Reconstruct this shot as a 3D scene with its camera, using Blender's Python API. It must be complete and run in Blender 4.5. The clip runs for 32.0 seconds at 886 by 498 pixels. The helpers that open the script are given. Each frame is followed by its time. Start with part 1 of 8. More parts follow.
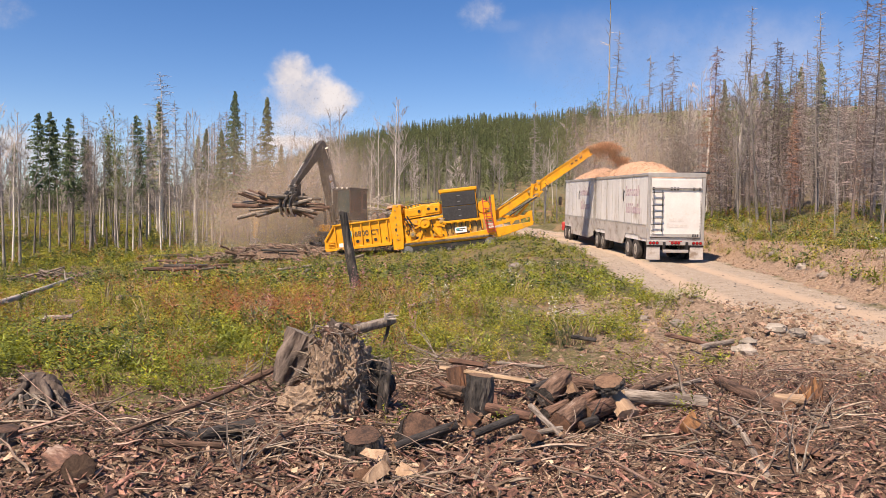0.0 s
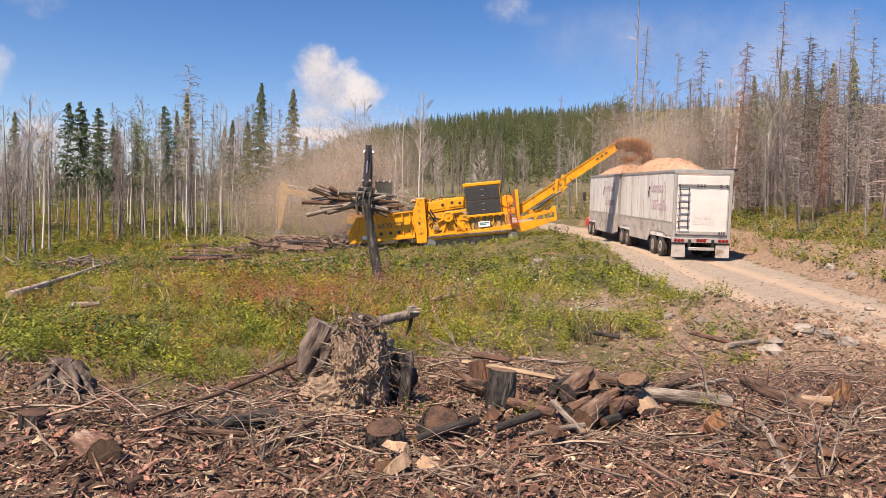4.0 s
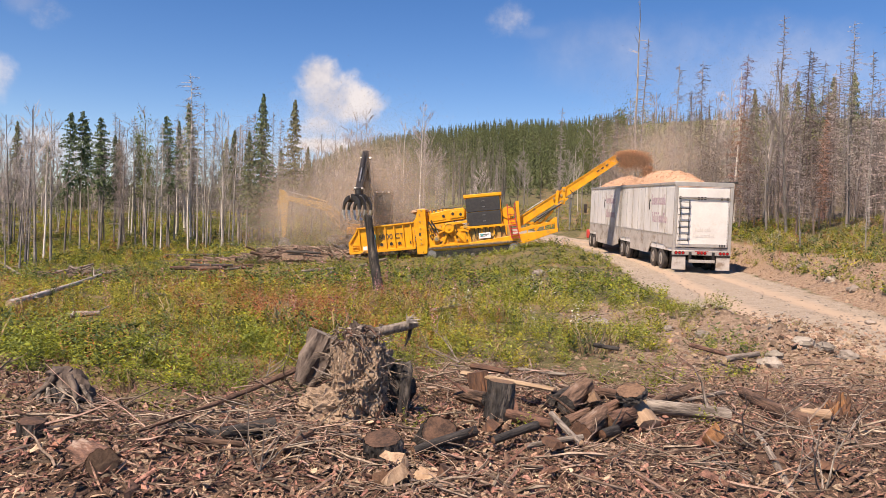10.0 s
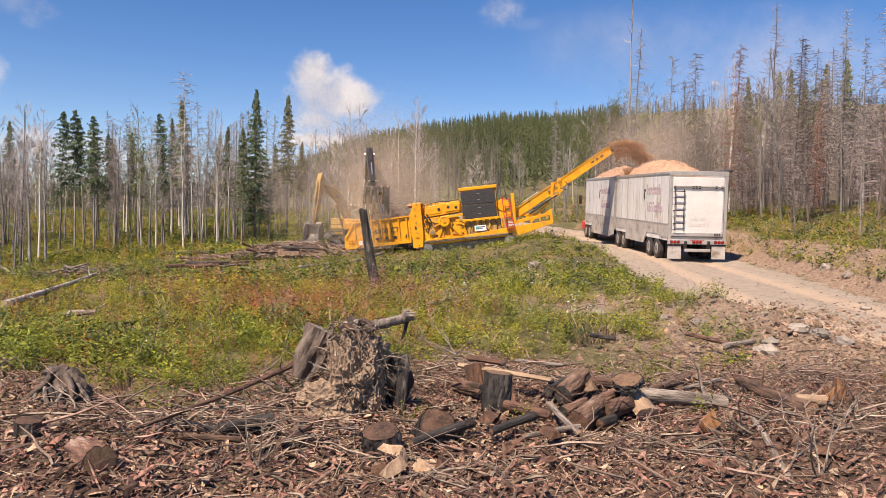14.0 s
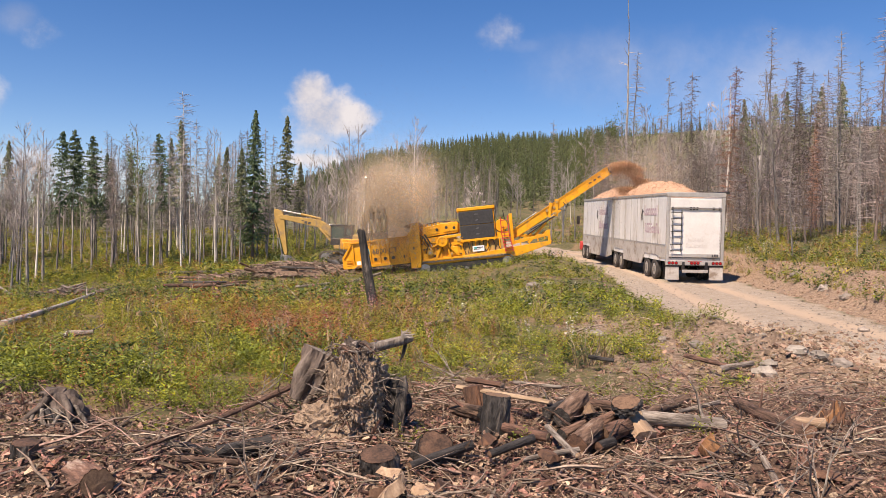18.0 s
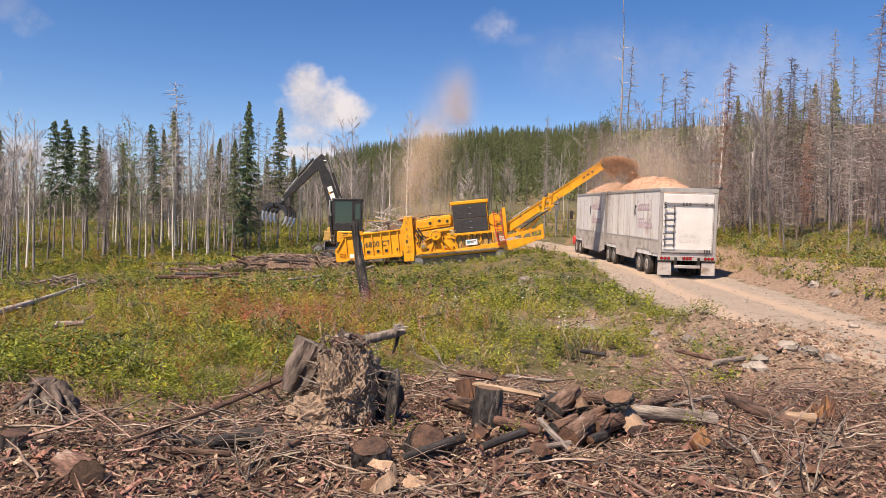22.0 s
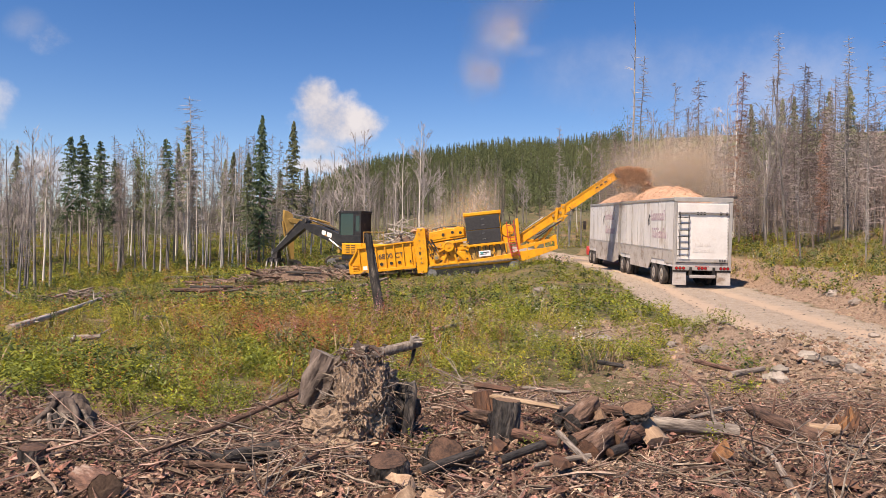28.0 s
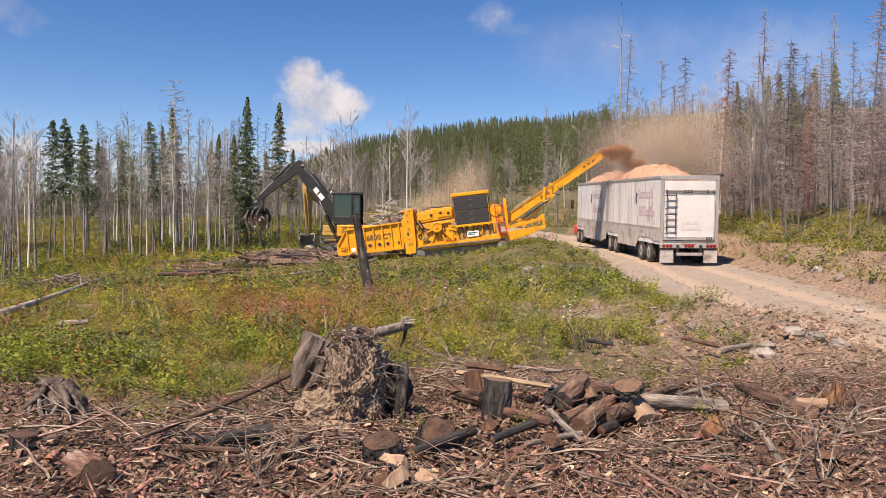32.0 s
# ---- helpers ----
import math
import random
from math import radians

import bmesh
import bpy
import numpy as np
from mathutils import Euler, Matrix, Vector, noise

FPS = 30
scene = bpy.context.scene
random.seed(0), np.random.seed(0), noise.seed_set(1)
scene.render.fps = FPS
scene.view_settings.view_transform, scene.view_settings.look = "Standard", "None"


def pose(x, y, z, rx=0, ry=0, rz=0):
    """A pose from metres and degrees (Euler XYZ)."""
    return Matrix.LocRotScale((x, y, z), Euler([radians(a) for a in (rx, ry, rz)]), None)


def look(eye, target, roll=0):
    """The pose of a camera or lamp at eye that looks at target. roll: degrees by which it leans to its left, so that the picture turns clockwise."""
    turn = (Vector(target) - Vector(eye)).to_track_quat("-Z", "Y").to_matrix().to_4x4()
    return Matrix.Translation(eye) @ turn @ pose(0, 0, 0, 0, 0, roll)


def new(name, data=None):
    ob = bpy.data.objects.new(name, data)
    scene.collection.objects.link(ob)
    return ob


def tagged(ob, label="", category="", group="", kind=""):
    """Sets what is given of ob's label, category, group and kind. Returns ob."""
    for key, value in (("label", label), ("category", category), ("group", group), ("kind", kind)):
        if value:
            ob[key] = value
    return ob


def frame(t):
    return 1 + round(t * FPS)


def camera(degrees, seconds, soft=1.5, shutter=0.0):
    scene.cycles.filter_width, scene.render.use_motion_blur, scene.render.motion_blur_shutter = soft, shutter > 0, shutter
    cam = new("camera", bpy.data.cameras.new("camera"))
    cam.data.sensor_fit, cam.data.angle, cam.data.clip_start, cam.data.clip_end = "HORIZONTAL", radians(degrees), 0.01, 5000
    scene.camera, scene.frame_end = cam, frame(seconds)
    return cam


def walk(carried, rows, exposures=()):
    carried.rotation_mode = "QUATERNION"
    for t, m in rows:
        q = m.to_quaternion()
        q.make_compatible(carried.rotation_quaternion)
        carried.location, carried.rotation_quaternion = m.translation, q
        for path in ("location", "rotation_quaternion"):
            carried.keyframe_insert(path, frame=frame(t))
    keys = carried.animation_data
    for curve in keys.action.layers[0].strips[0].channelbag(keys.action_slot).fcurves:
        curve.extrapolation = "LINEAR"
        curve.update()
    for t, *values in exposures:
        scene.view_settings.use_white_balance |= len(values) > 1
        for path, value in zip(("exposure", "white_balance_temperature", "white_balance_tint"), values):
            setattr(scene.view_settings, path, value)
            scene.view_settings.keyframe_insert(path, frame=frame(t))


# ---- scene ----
# ---------------------------------------------------------------- camera
cam = camera(62.0, 32.0, soft=0.7)
# seconds, eye x y z, turn to the left, pitch, lean (degrees)
PATH = [
    (0, 0.000, 0.000, 1.600, 0.000, -1.800, 0.600),
    (0.5, 0.001, 0.004, 1.601, -0.136, -1.890, 0.505),
    (1, -0.008, 0.011, 1.601, -0.340, -1.981, 0.590),
    (1.5, -0.003, 0.007, 1.597, -0.287, -2.092, 0.660),
    (2, -0.004, -0.000, 1.596, -0.143, -2.249, 0.854),
    (2.5, -0.010, 0.005, 1.596, 0.216, -2.257, 1.291),
    (3, -0.009, 0.014, 1.594, 0.865, -2.293, 1.521),
    (3.5, -0.012, 0.014, 1.597, 1.497, -2.318, 1.575),
    (5.5, -0.006, 0.010, 1.592, 1.951, -1.906, 1.374),
    (6, -0.003, -0.005, 1.598, 1.833, -1.611, 1.502),
    (6.5, -0.000, -0.004, 1.600, 1.608, -1.450, 1.754),
    (7, -0.000, -0.010, 1.594, 1.506, -1.323, 1.801),
    (7.5, -0.006, -0.005, 1.593, 1.538, -1.411, 1.941),
    (8, -0.010, 0.001, 1.595, 1.757, -1.434, 1.904),
    (8.5, -0.014, 0.002, 1.596, 1.973, -1.337, 1.830),
    (9, -0.014, -0.001, 1.598, 2.112, -1.292, 1.854),
    (9.5, -0.007, -0.001, 1.600, 1.980, -1.374, 1.860),
    (10, -0.000, -0.001, 1.596, 1.840, -1.447, 1.761),
    (10.5, 0.003, -0.004, 1.592, 1.697, -1.705, 1.726),
    (11, 0.001, -0.010, 1.593, 1.459, -1.931, 1.777),
    (11.5, 0.008, -0.001, 1.592, 1.398, -1.946, 1.688),
    (12, 0.007, -0.014, 1.592, 1.301, -1.802, 1.624),
    (12.5, 0.002, -0.009, 1.596, 1.219, -1.749, 1.441),
    (13, -0.001, -0.005, 1.598, 1.283, -1.796, 1.353),
    (13.5, 0.004, -0.000, 1.591, 1.385, -1.812, 1.009),
    (14, 0.009, -0.000, 1.588, 1.527, -1.948, 0.819),
    (14.5, 0.005, -0.002, 1.593, 1.753, -1.989, 0.811),
    (16.5, 0.004, -0.006, 1.599, 1.934, -1.016, 0.797),
    (17, 0.000, 0.004, 1.598, 1.744, -0.735, 0.932),
    (17.5, -0.000, -0.007, 1.598, 1.530, -0.487, 0.948),
    (18, 0.003, -0.020, 1.604, 1.388, -0.388, 0.950),
    (18.5, 0.004, -0.012, 1.600, 1.199, -0.233, 1.027),
    (19, 0.006, -0.015, 1.601, 1.040, -0.199, 1.070),
    (19.5, 0.007, -0.018, 1.603, 0.880, -0.239, 1.054),
    (20, 0.005, -0.012, 1.598, 0.789, -0.271, 1.111),
    (20.5, 0.002, -0.013, 1.598, 0.793, -0.531, 1.196),
    (21, 0.003, -0.013, 1.595, 0.811, -0.678, 1.240),
    (21.5, -0.001, -0.001, 1.595, 0.772, -0.835, 1.351),
    (22, -0.001, -0.004, 1.596, 0.832, -0.871, 1.419),
    (22.5, 0.001, -0.006, 1.595, 0.917, -0.755, 1.406),
    (23, 0.000, -0.013, 1.597, 1.171, -0.603, 1.308),
    (23.5, -0.002, -0.003, 1.597, 1.412, -0.378, 1.287),
    (24, -0.004, -0.013, 1.596, 1.600, -0.238, 1.142),
    (24.5, -0.002, -0.004, 1.597, 1.616, -0.218, 1.023),
    (25, -0.003, -0.001, 1.596, 1.612, -0.256, 1.037),
    (25.5, -0.002, -0.002, 1.593, 1.589, -0.250, 0.904),
    (27.5, -0.031, 0.014, 1.593, 2.060, -0.164, 1.056),
    (28, -0.028, 0.024, 1.593, 1.837, 0.005, 0.985),
    (28.5, -0.035, 0.016, 1.593, 1.702, 0.175, 1.031),
    (29, -0.023, 0.005, 1.599, 1.118, 0.279, 0.895),
    (29.5, -0.021, 0.004, 1.602, -0.023, 0.161, 1.031),
    (30, -0.017, -0.002, 1.602, -0.969, 0.115, 1.118),
    (30.5, -0.009, -0.009, 1.595, -1.485, 0.314, 0.947),
    (31, -0.016, -0.005, 1.598, -1.281, -0.098, 1.357),
    (31.5, -0.024, 0.004, 1.596, -0.355, -0.624, 1.093),
    (32, -0.045, 0.032, 1.594, 0.888, -1.493, 0.342),
]


def cam_pose(x, y, z, yaw, pitch, roll):
    return Matrix.Translation((x, y, z)) @ Euler((radians(90 + pitch), 0, radians(yaw))).to_matrix().to_4x4() @ pose(0, 0, 0, 0, 0, roll)


walk(cam, [(r[0], cam_pose(*r[1:])) for r in PATH], exposures=[(0, 0.62, 8250, 20), (32, 0.52, 8000, 20)])

# ---------------------------------------------------------------- light
SUN_AZ, SUN_EL = radians(213), radians(54)      # azimuth from +y clockwise; the sun stands behind the viewer's left shoulder
sun_way = Vector((math.sin(SUN_AZ) * math.cos(SUN_EL), math.cos(SUN_AZ) * math.cos(SUN_EL), math.sin(SUN_EL)))
sun_data = bpy.data.lights.new("sun", "SUN")
sun_data.energy, sun_data.angle, sun_data.color = 5.0, radians(0.53), (1.0, 0.93, 0.83)
sun_ob = new("sun", sun_data)
sun_ob.matrix_world = look(sun_way * 80, (0, 0, 0))

world = bpy.data.worlds.new("sky")
scene.world = world
world.use_nodes = True
wt = world.node_tree
wt.nodes.clear()


def node(tree, kind, **values):
    n = tree.nodes.new(kind)
    for key, value in values.items():
        if key in n.inputs:
            n.inputs[key].default_value = value
        else:
            setattr(n, key, value)
    return n


def link(tree, a, b):
    tree.links.new(a, b)


def maths(tree, op, a, b=None, clamp=False):
    n = tree.nodes.new("ShaderNodeMath")
    n.operation, n.use_clamp = op, clamp
    for k, v in enumerate((a, b)):
        if v is None:
            continue
        if isinstance(v, (int, float)):
            n.inputs[k].default_value = v
        else:
            tree.links.new(v, n.inputs[k])
    return n.outputs[0]


def make_sky():
    t = wt
    sky = node(t, "ShaderNodeTexSky")
    sky.sky_type, sky.sun_disc = "NISHITA", False
    sky.sun_elevation, sky.sun_rotation = SUN_EL, SUN_AZ
    sky.altitude, sky.air_density, sky.dust_density, sky.ozone_density = 1800, 1.0, 0.08, 2.2
    tc = node(t, "ShaderNodeTexCoord")
    big = node(t, "ShaderNodeTexNoise", Scale=15.0, Detail=8.0, Roughness=0.62)
    link(t, tc.outputs["Generated"], big.inputs["Vector"])
    wisp = node(t, "ShaderNodeTexNoise", Scale=22.0, Detail=7.0, Roughness=0.62)
    link(t, tc.outputs["Generated"], wisp.inputs["Vector"])
    sep = node(t, "ShaderNodeSeparateXYZ")
    link(t, tc.outputs["Generated"], sep.inputs[0])
    az = maths(t, "DIVIDE", sep.outputs[0], sep.outputs[1])
    el = maths(t, "DIVIDE", sep.outputs[2], sep.outputs[1])
    total = None
    # azimuth, height, half-width, half-height (tangents), strength
    for ca, ce, ha, he, k in CLOUDS_AND_HAZE:
        dx = maths(t, "DIVIDE", maths(t, "SUBTRACT", az, ca), ha)
        dz = maths(t, "DIVIDE", maths(t, "SUBTRACT", el, ce), he)
        d = maths(t, "ADD", maths(t, "MULTIPLY", dx, dx), maths(t, "MULTIPLY", dz, dz))
        src = big if k > 0.6 else wisp
        nz = maths(t, "MULTIPLY", maths(t, "SUBTRACT", src.outputs[0], 0.5), 2.6 if k > 0.7 else (3.8 if k > 0.6 else 1.3))
        m = maths(t, "ADD", maths(t, "SUBTRACT", 1.0, d), nz)
        m = maths(t, "MULTIPLY", m, k * (1.0 if k > 0.7 else 0.6), clamp=True)
        total = m if total is None else maths(t, "MAXIMUM", total, m)
    ahead = maths(t, "GREATER_THAN", sep.outputs[1], 0.0)
    total = maths(t, "MULTIPLY", total, ahead)
    soft = node(t, "ShaderNodeMapRange", interpolation_type="SMOOTHSTEP")
    link(t, total, soft.inputs["Value"])
    soft.inputs["To Max"].default_value = 0.88
    shade = node(t, "ShaderNodeMix", data_type="RGBA")
    shade.inputs[6].default_value, shade.inputs[7].default_value = (4.8, 5.5, 6.9, 1), (8.1, 8.6, 9.3, 1)
    link(t, maths(t, "MULTIPLY", maths(t, "SUBTRACT", big.outputs[0], 0.36), 4.0, clamp=True), shade.inputs[0])
    mix = node(t, "ShaderNodeMix", data_type="RGBA")
    link(t, soft.outputs[0], mix.inputs[0])
    hsv = node(t, "ShaderNodeHueSaturation", Hue=0.509, Saturation=1.36, Value=1.56)
    link(t, sky.outputs[0], hsv.inputs["Color"])
    link(t, hsv.outputs[0], mix.inputs[6])
    link(t, shade.outputs[2], mix.inputs[7])
    bg = node(t, "ShaderNodeBackground", Strength=0.069)
    link(t, mix.outputs[2], bg.inputs[0])
    out = node(t, "ShaderNodeOutputWorld")
    link(t, bg.outputs[0], out.inputs[0])


CLOUDS_AND_HAZE = [(-0.208, 0.202, 0.036, 0.034, 1.0), (-0.190, 0.172, 0.056, 0.046, 1.0), (-0.155, 0.166, 0.046, 0.030, 1.0), (-0.200, 0.138, 0.040, 0.026, 0.75), (-0.20, 0.112, 0.05, 0.013, 0.9),
          (0.048, 0.284, 0.034, 0.030, 0.62), (0.085, 0.268, 0.05, 0.014, 0.35), (-0.585, 0.285, 0.036, 0.030, 0.62), (-0.615, 0.30, 0.04, 0.03, 0.5),
          # the first two are no clouds: dust haze painted into the sky as faint veils
          (0.22, 0.24, 0.20, 0.07, 0.44), (0.42, 0.22, 0.24, 0.09, 0.56), (-0.655, 0.19, 0.035, 0.035, 0.7), (-0.60, 0.095, 0.16, 0.035, 0.8), (-0.44, 0.09, 0.1, 0.02, 0.7)]
make_sky()


# ---------------------------------------------------------------- materials
def colour(c):
    return (c[0], c[1], c[2], 1.0)


def material(name, a, b, rough=0.8, metal=0.0, scale=6.0, fine=40.0, bump=0.3, stain=None, stain_at=0.62, stain_scale=1.5,
             per_object=0.0, per_island=0.0, stretch=(1, 1, 1), space="Object", depth=0.02, spread=0.12, two_sided=0.0):
    """Two tones mixed by noise, a stain over them, fine relief; varied object by object or island by island."""
    m = bpy.data.materials.new(name)
    m.use_nodes = True
    t = m.node_tree
    bsdf = t.nodes["Principled BSDF"]
    bsdf.inputs["Roughness"].default_value, bsdf.inputs["Metallic"].default_value = rough, metal
    tc = node(t, "ShaderNodeTexCoord")
    geo = node(t, "ShaderNodeNewGeometry")
    mp = node(t, "ShaderNodeMapping")
    link(t, tc.outputs["Object"] if space == "Object" else geo.outputs["Position"], mp.inputs[0])
    mp.inputs["Scale"].default_value = stretch
    n1 = node(t, "ShaderNodeTexNoise", Scale=scale, Detail=6.0, Roughness=0.6)
    n2 = node(t, "ShaderNodeTexNoise", Scale=fine, Detail=4.0, Roughness=0.65)
    for n in (n1, n2):
        link(t, mp.outputs[0], n.inputs["Vector"])
    mixf = maths(t, "ADD", maths(t, "MULTIPLY", n1.outputs[0], 0.65), maths(t, "MULTIPLY", n2.outputs[0], 0.35))
    ramp = node(t, "ShaderNodeMapRange")
    ramp.inputs["From Min"].default_value, ramp.inputs["From Max"].default_value = 0.5 - spread, 0.5 + spread
    link(t, mixf, ramp.inputs["Value"])
    mix = node(t, "ShaderNodeMix", data_type="RGBA")
    mix.inputs[6].default_value, mix.inputs[7].default_value = colour(a), colour(b)
    link(t, ramp.outputs[0], mix.inputs[0])
    out = mix.outputs[2]
    if stain:
        n3 = node(t, "ShaderNodeTexNoise", Scale=stain_scale, Detail=5.0, Roughness=0.7)
        link(t, mp.outputs[0], n3.inputs["Vector"])
        r3 = node(t, "ShaderNodeMapRange")
        r3.inputs["From Min"].default_value, r3.inputs["From Max"].default_value = stain_at - 0.06, stain_at + 0.08
        link(t, n3.outputs[0], r3.inputs["Value"])
        mx = node(t, "ShaderNodeMix", data_type="RGBA")
        link(t, r3.outputs[0], mx.inputs[0])
        link(t, out, mx.inputs[6])
        mx.inputs[7].default_value = colour(stain)
        out = mx.outputs[2]
    for amount, source in ((per_object, "object"), (per_island, "island")):
        if amount:
            hsv = node(t, "ShaderNodeHueSaturation")
            rnd = node(t, "ShaderNodeObjectInfo").outputs["Random"] if source == "object" else geo.outputs["Random Per Island"]
            link(t, maths(t, "ADD", maths(t, "MULTIPLY", rnd, 2 * amount), 1 - amount), hsv.inputs["Value"])
            rnd2 = maths(t, "FRACT", maths(t, "MULTIPLY", rnd, 7.31))
            link(t, maths(t, "ADD", maths(t, "MULTIPLY", rnd2, 0.10 * amount), 0.5 - 0.05 * amount), hsv.inputs["Hue"])
            link(t, maths(t, "ADD", maths(t, "MULTIPLY", rnd2, -0.5 * amount), 1 + 0.25 * amount), hsv.inputs["Saturation"])
            link(t, out, hsv.inputs["Color"])
            out = hsv.outputs[0]
    link(t, out, bsdf.inputs["Base Color"])
    if bump:
        bp = node(t, "ShaderNodeBump", Strength=bump, Distance=depth)
        link(t, mixf, bp.inputs["Height"])
        link(t, bp.outputs[0], bsdf.inputs["Normal"])
    if two_sided:
        tr = node(t, "ShaderNodeBsdfTranslucent")
        link(t, out, tr.inputs[0])
        ms = node(t, "ShaderNodeMixShader", Fac=two_sided)
        link(t, bsdf.outputs[0], ms.inputs[1])
        link(t, tr.outputs[0], ms.inputs[2])
        link(t, ms.outputs[0], t.nodes["Material Output"].inputs[0])
    return m


M = {}
M["bark_grey"] = material("weathered_bark", (0.095, 0.084, 0.078), (0.38, 0.355, 0.335), 0.9, scale=3, fine=30, stretch=(1, 1, 0.25), per_object=0.45, bump=0.5)
M["bark_pale"] = material("pale_birch_bark", (0.42, 0.39, 0.35), (0.68, 0.65, 0.60), 0.85, scale=4, fine=30, stretch=(1, 1, 2.0), stain=(0.10, 0.09, 0.08), stain_at=0.64, stain_scale=2.5, per_object=0.15)
M["bark_brown"] = material("dry_brown_bark", (0.11, 0.085, 0.07), (0.30, 0.25, 0.215), 0.9, scale=3, fine=30, stretch=(1, 1, 0.25), per_object=0.4, bump=0.5)
M["twig_grey"] = material("grey_twigs", (0.25, 0.225, 0.22), (0.44, 0.40, 0.385), 0.9, scale=2, fine=10, bump=0, per_object=0.35)
M["twig_brown"] = material("brown_twigs", (0.17, 0.14, 0.133), (0.33, 0.275, 0.262), 0.9, scale=2, fine=10, bump=0, per_object=0.4)
M["twig_rust"] = material("rusty_dead_twigs", (0.20, 0.095, 0.06), (0.34, 0.18, 0.115), 0.9, scale=2, fine=10, bump=0, per_object=0.2, per_island=0.3)
M["needles"] = material("spruce_needles", (0.052, 0.094, 0.046), (0.135, 0.19, 0.095), 0.75, scale=2, fine=12, bump=0, per_object=0.25, per_island=0.3, two_sided=0.15)
M["needles_dry"] = material("dry_needles", (0.13, 0.165, 0.085), (0.26, 0.285, 0.165), 0.85, scale=2, fine=12, bump=0, per_object=0.3, per_island=0.3, two_sided=0.15)
M["leaf"] = material("aspen_leaves", (0.10, 0.15, 0.04), (0.20, 0.24, 0.08), 0.6, scale=2, fine=12, bump=0, per_object=0.2, per_island=0.35, two_sided=0.3)
M["far_trunk"] = material("far_grey_trunks", (0.10, 0.088, 0.08), (0.23, 0.205, 0.185), 0.9, scale=0.2, fine=1, bump=0, per_island=0.5, space="World")
M["far_needles"] = material("far_conifers", (0.062, 0.090, 0.037), (0.150, 0.172, 0.078), 0.9, scale=0.03, fine=0.2, bump=0, per_island=0.35, space="World", spread=0.2, two_sided=0.3)


# ---------------------------------------------------------------- mesh building
class Geo:
    """Vertices and faces of one mesh, gathered from simple solids."""

    def __init__(self):
        self.v, self.f, self.mi = [], [], []

    def add(self, verts, faces, m=None, mi=0):
        n = len(self.v)
        self.v.extend([tuple(m @ Vector(p)) for p in verts] if m is not None else [tuple(p) for p in verts])
        self.f.extend([tuple(n + i for i in f) for f in faces])
        self.mi.extend([mi] * len(faces))
        return self

    def box(self, x0, x1, y0, y1, z0, z1, m=None, mi=0):
        vs = [(x0, y0, z0), (x1, y0, z0), (x1, y1, z0), (x0, y1, z0), (x0, y0, z1), (x1, y0, z1), (x1, y1, z1), (x0, y1, z1)]
        fs = [(0, 3, 2, 1), (4, 5, 6, 7), (0, 1, 5, 4), (1, 2, 6, 5), (2, 3, 7, 6), (3, 0, 4, 7)]
        return self.add(vs, fs, m, mi)

    def prism(self, poly, y0, y1, m=None, mi=0):
        """A polygon in x, z (anticlockwise seen from -y), stretched along y."""
        n = len(poly)
        vs = [(x, y0, z) for x, z in poly] + [(x, y1, z) for x, z in poly]
        fs = [tuple(range(n)), tuple(range(2 * n - 1, n - 1, -1))]
        fs += [(i, n + i, n + (i + 1) % n, (i + 1) % n) for i in range(n)]
        return self.add(vs, fs, m, mi)

    def tube(self, pts, radii, seg=8, cap=True, m=None, mi=0):
        """A round rod along points."""
        pts = [Vector(p) for p in pts]
        if isinstance(radii, (int, float)):
            radii = [radii] * len(pts)
        vs, fs = [], []
        ref = Vector((0.31, 0.2, 0.93))
        for i, p in enumerate(pts):
            d = (pts[min(i + 1, len(pts) - 1)] - pts[max(i - 1, 0)]).normalized()
            if abs(d.dot(ref)) > 0.95:
                ref = Vector((0.9, 0.3, 0.1))
            a = d.cross(ref).normalized()
            b = d.cross(a)
            for k in range(seg):
                w = 2 * math.pi * k / seg
                vs.append(p + (a * math.cos(w) + b * math.sin(w)) * radii[i])
        for i in range(len(pts) - 1):
            for k in range(seg):
                k2 = (k + 1) % seg
                fs.append((i * seg + k, i * seg + k2, (i + 1) * seg + k2, (i + 1) * seg + k))
        if cap:
            fs.append(tuple(range(seg - 1, -1, -1)))
            fs.append(tuple(range((len(pts) - 1) * seg, len(pts) * seg)))
        return self.add(vs, fs, m, mi)

    def ring(self, c, axis, r0, r1, half, seg=24, m=None, mi=0):
        """A ring (tyre, rim) about an axis through c."""
        axis = Vector(axis).normalized()
        a = axis.orthogonal().normalized()
        b = axis.cross(a)
        vs, fs = [], []
        prof = [(r0, -half), (r1 - 0.25 * (r1 - r0), -half), (r1, -half * 0.6), (r1, half * 0.6), (r1 - 0.25 * (r1 - r0), half), (r0, half)]
        n = len(prof)
        for k in range(seg):
            w = 2 * math.pi * k / seg
            for r, h in prof:
                vs.append(Vector(c) + (a * math.cos(w) + b * math.sin(w)) * r + axis * h)
        for k in range(seg):
            k2 = (k + 1) % seg
            for j in range(n):
                j2 = (j + 1) % n
                fs.append((k * n + j, k * n + j2, k2 * n + j2, k2 * n + j))
        return self.add(vs, fs, m, mi)

    def mesh(self, name, mats, smooth=40):
        me = bpy.data.meshes.new(name)
        me.from_pydata(self.v, [], self.f)
        for x in mats if isinstance(mats, (list, tuple)) else [mats]:
            me.materials.append(x)
        if any(self.mi):
            me.polygons.foreach_set("material_index", self.mi)
        if smooth:
            me.shade_smooth()
            me.set_sharp_from_angle(angle=radians(smooth))
        else:
            me.shade_flat()
        me.update()
        return me


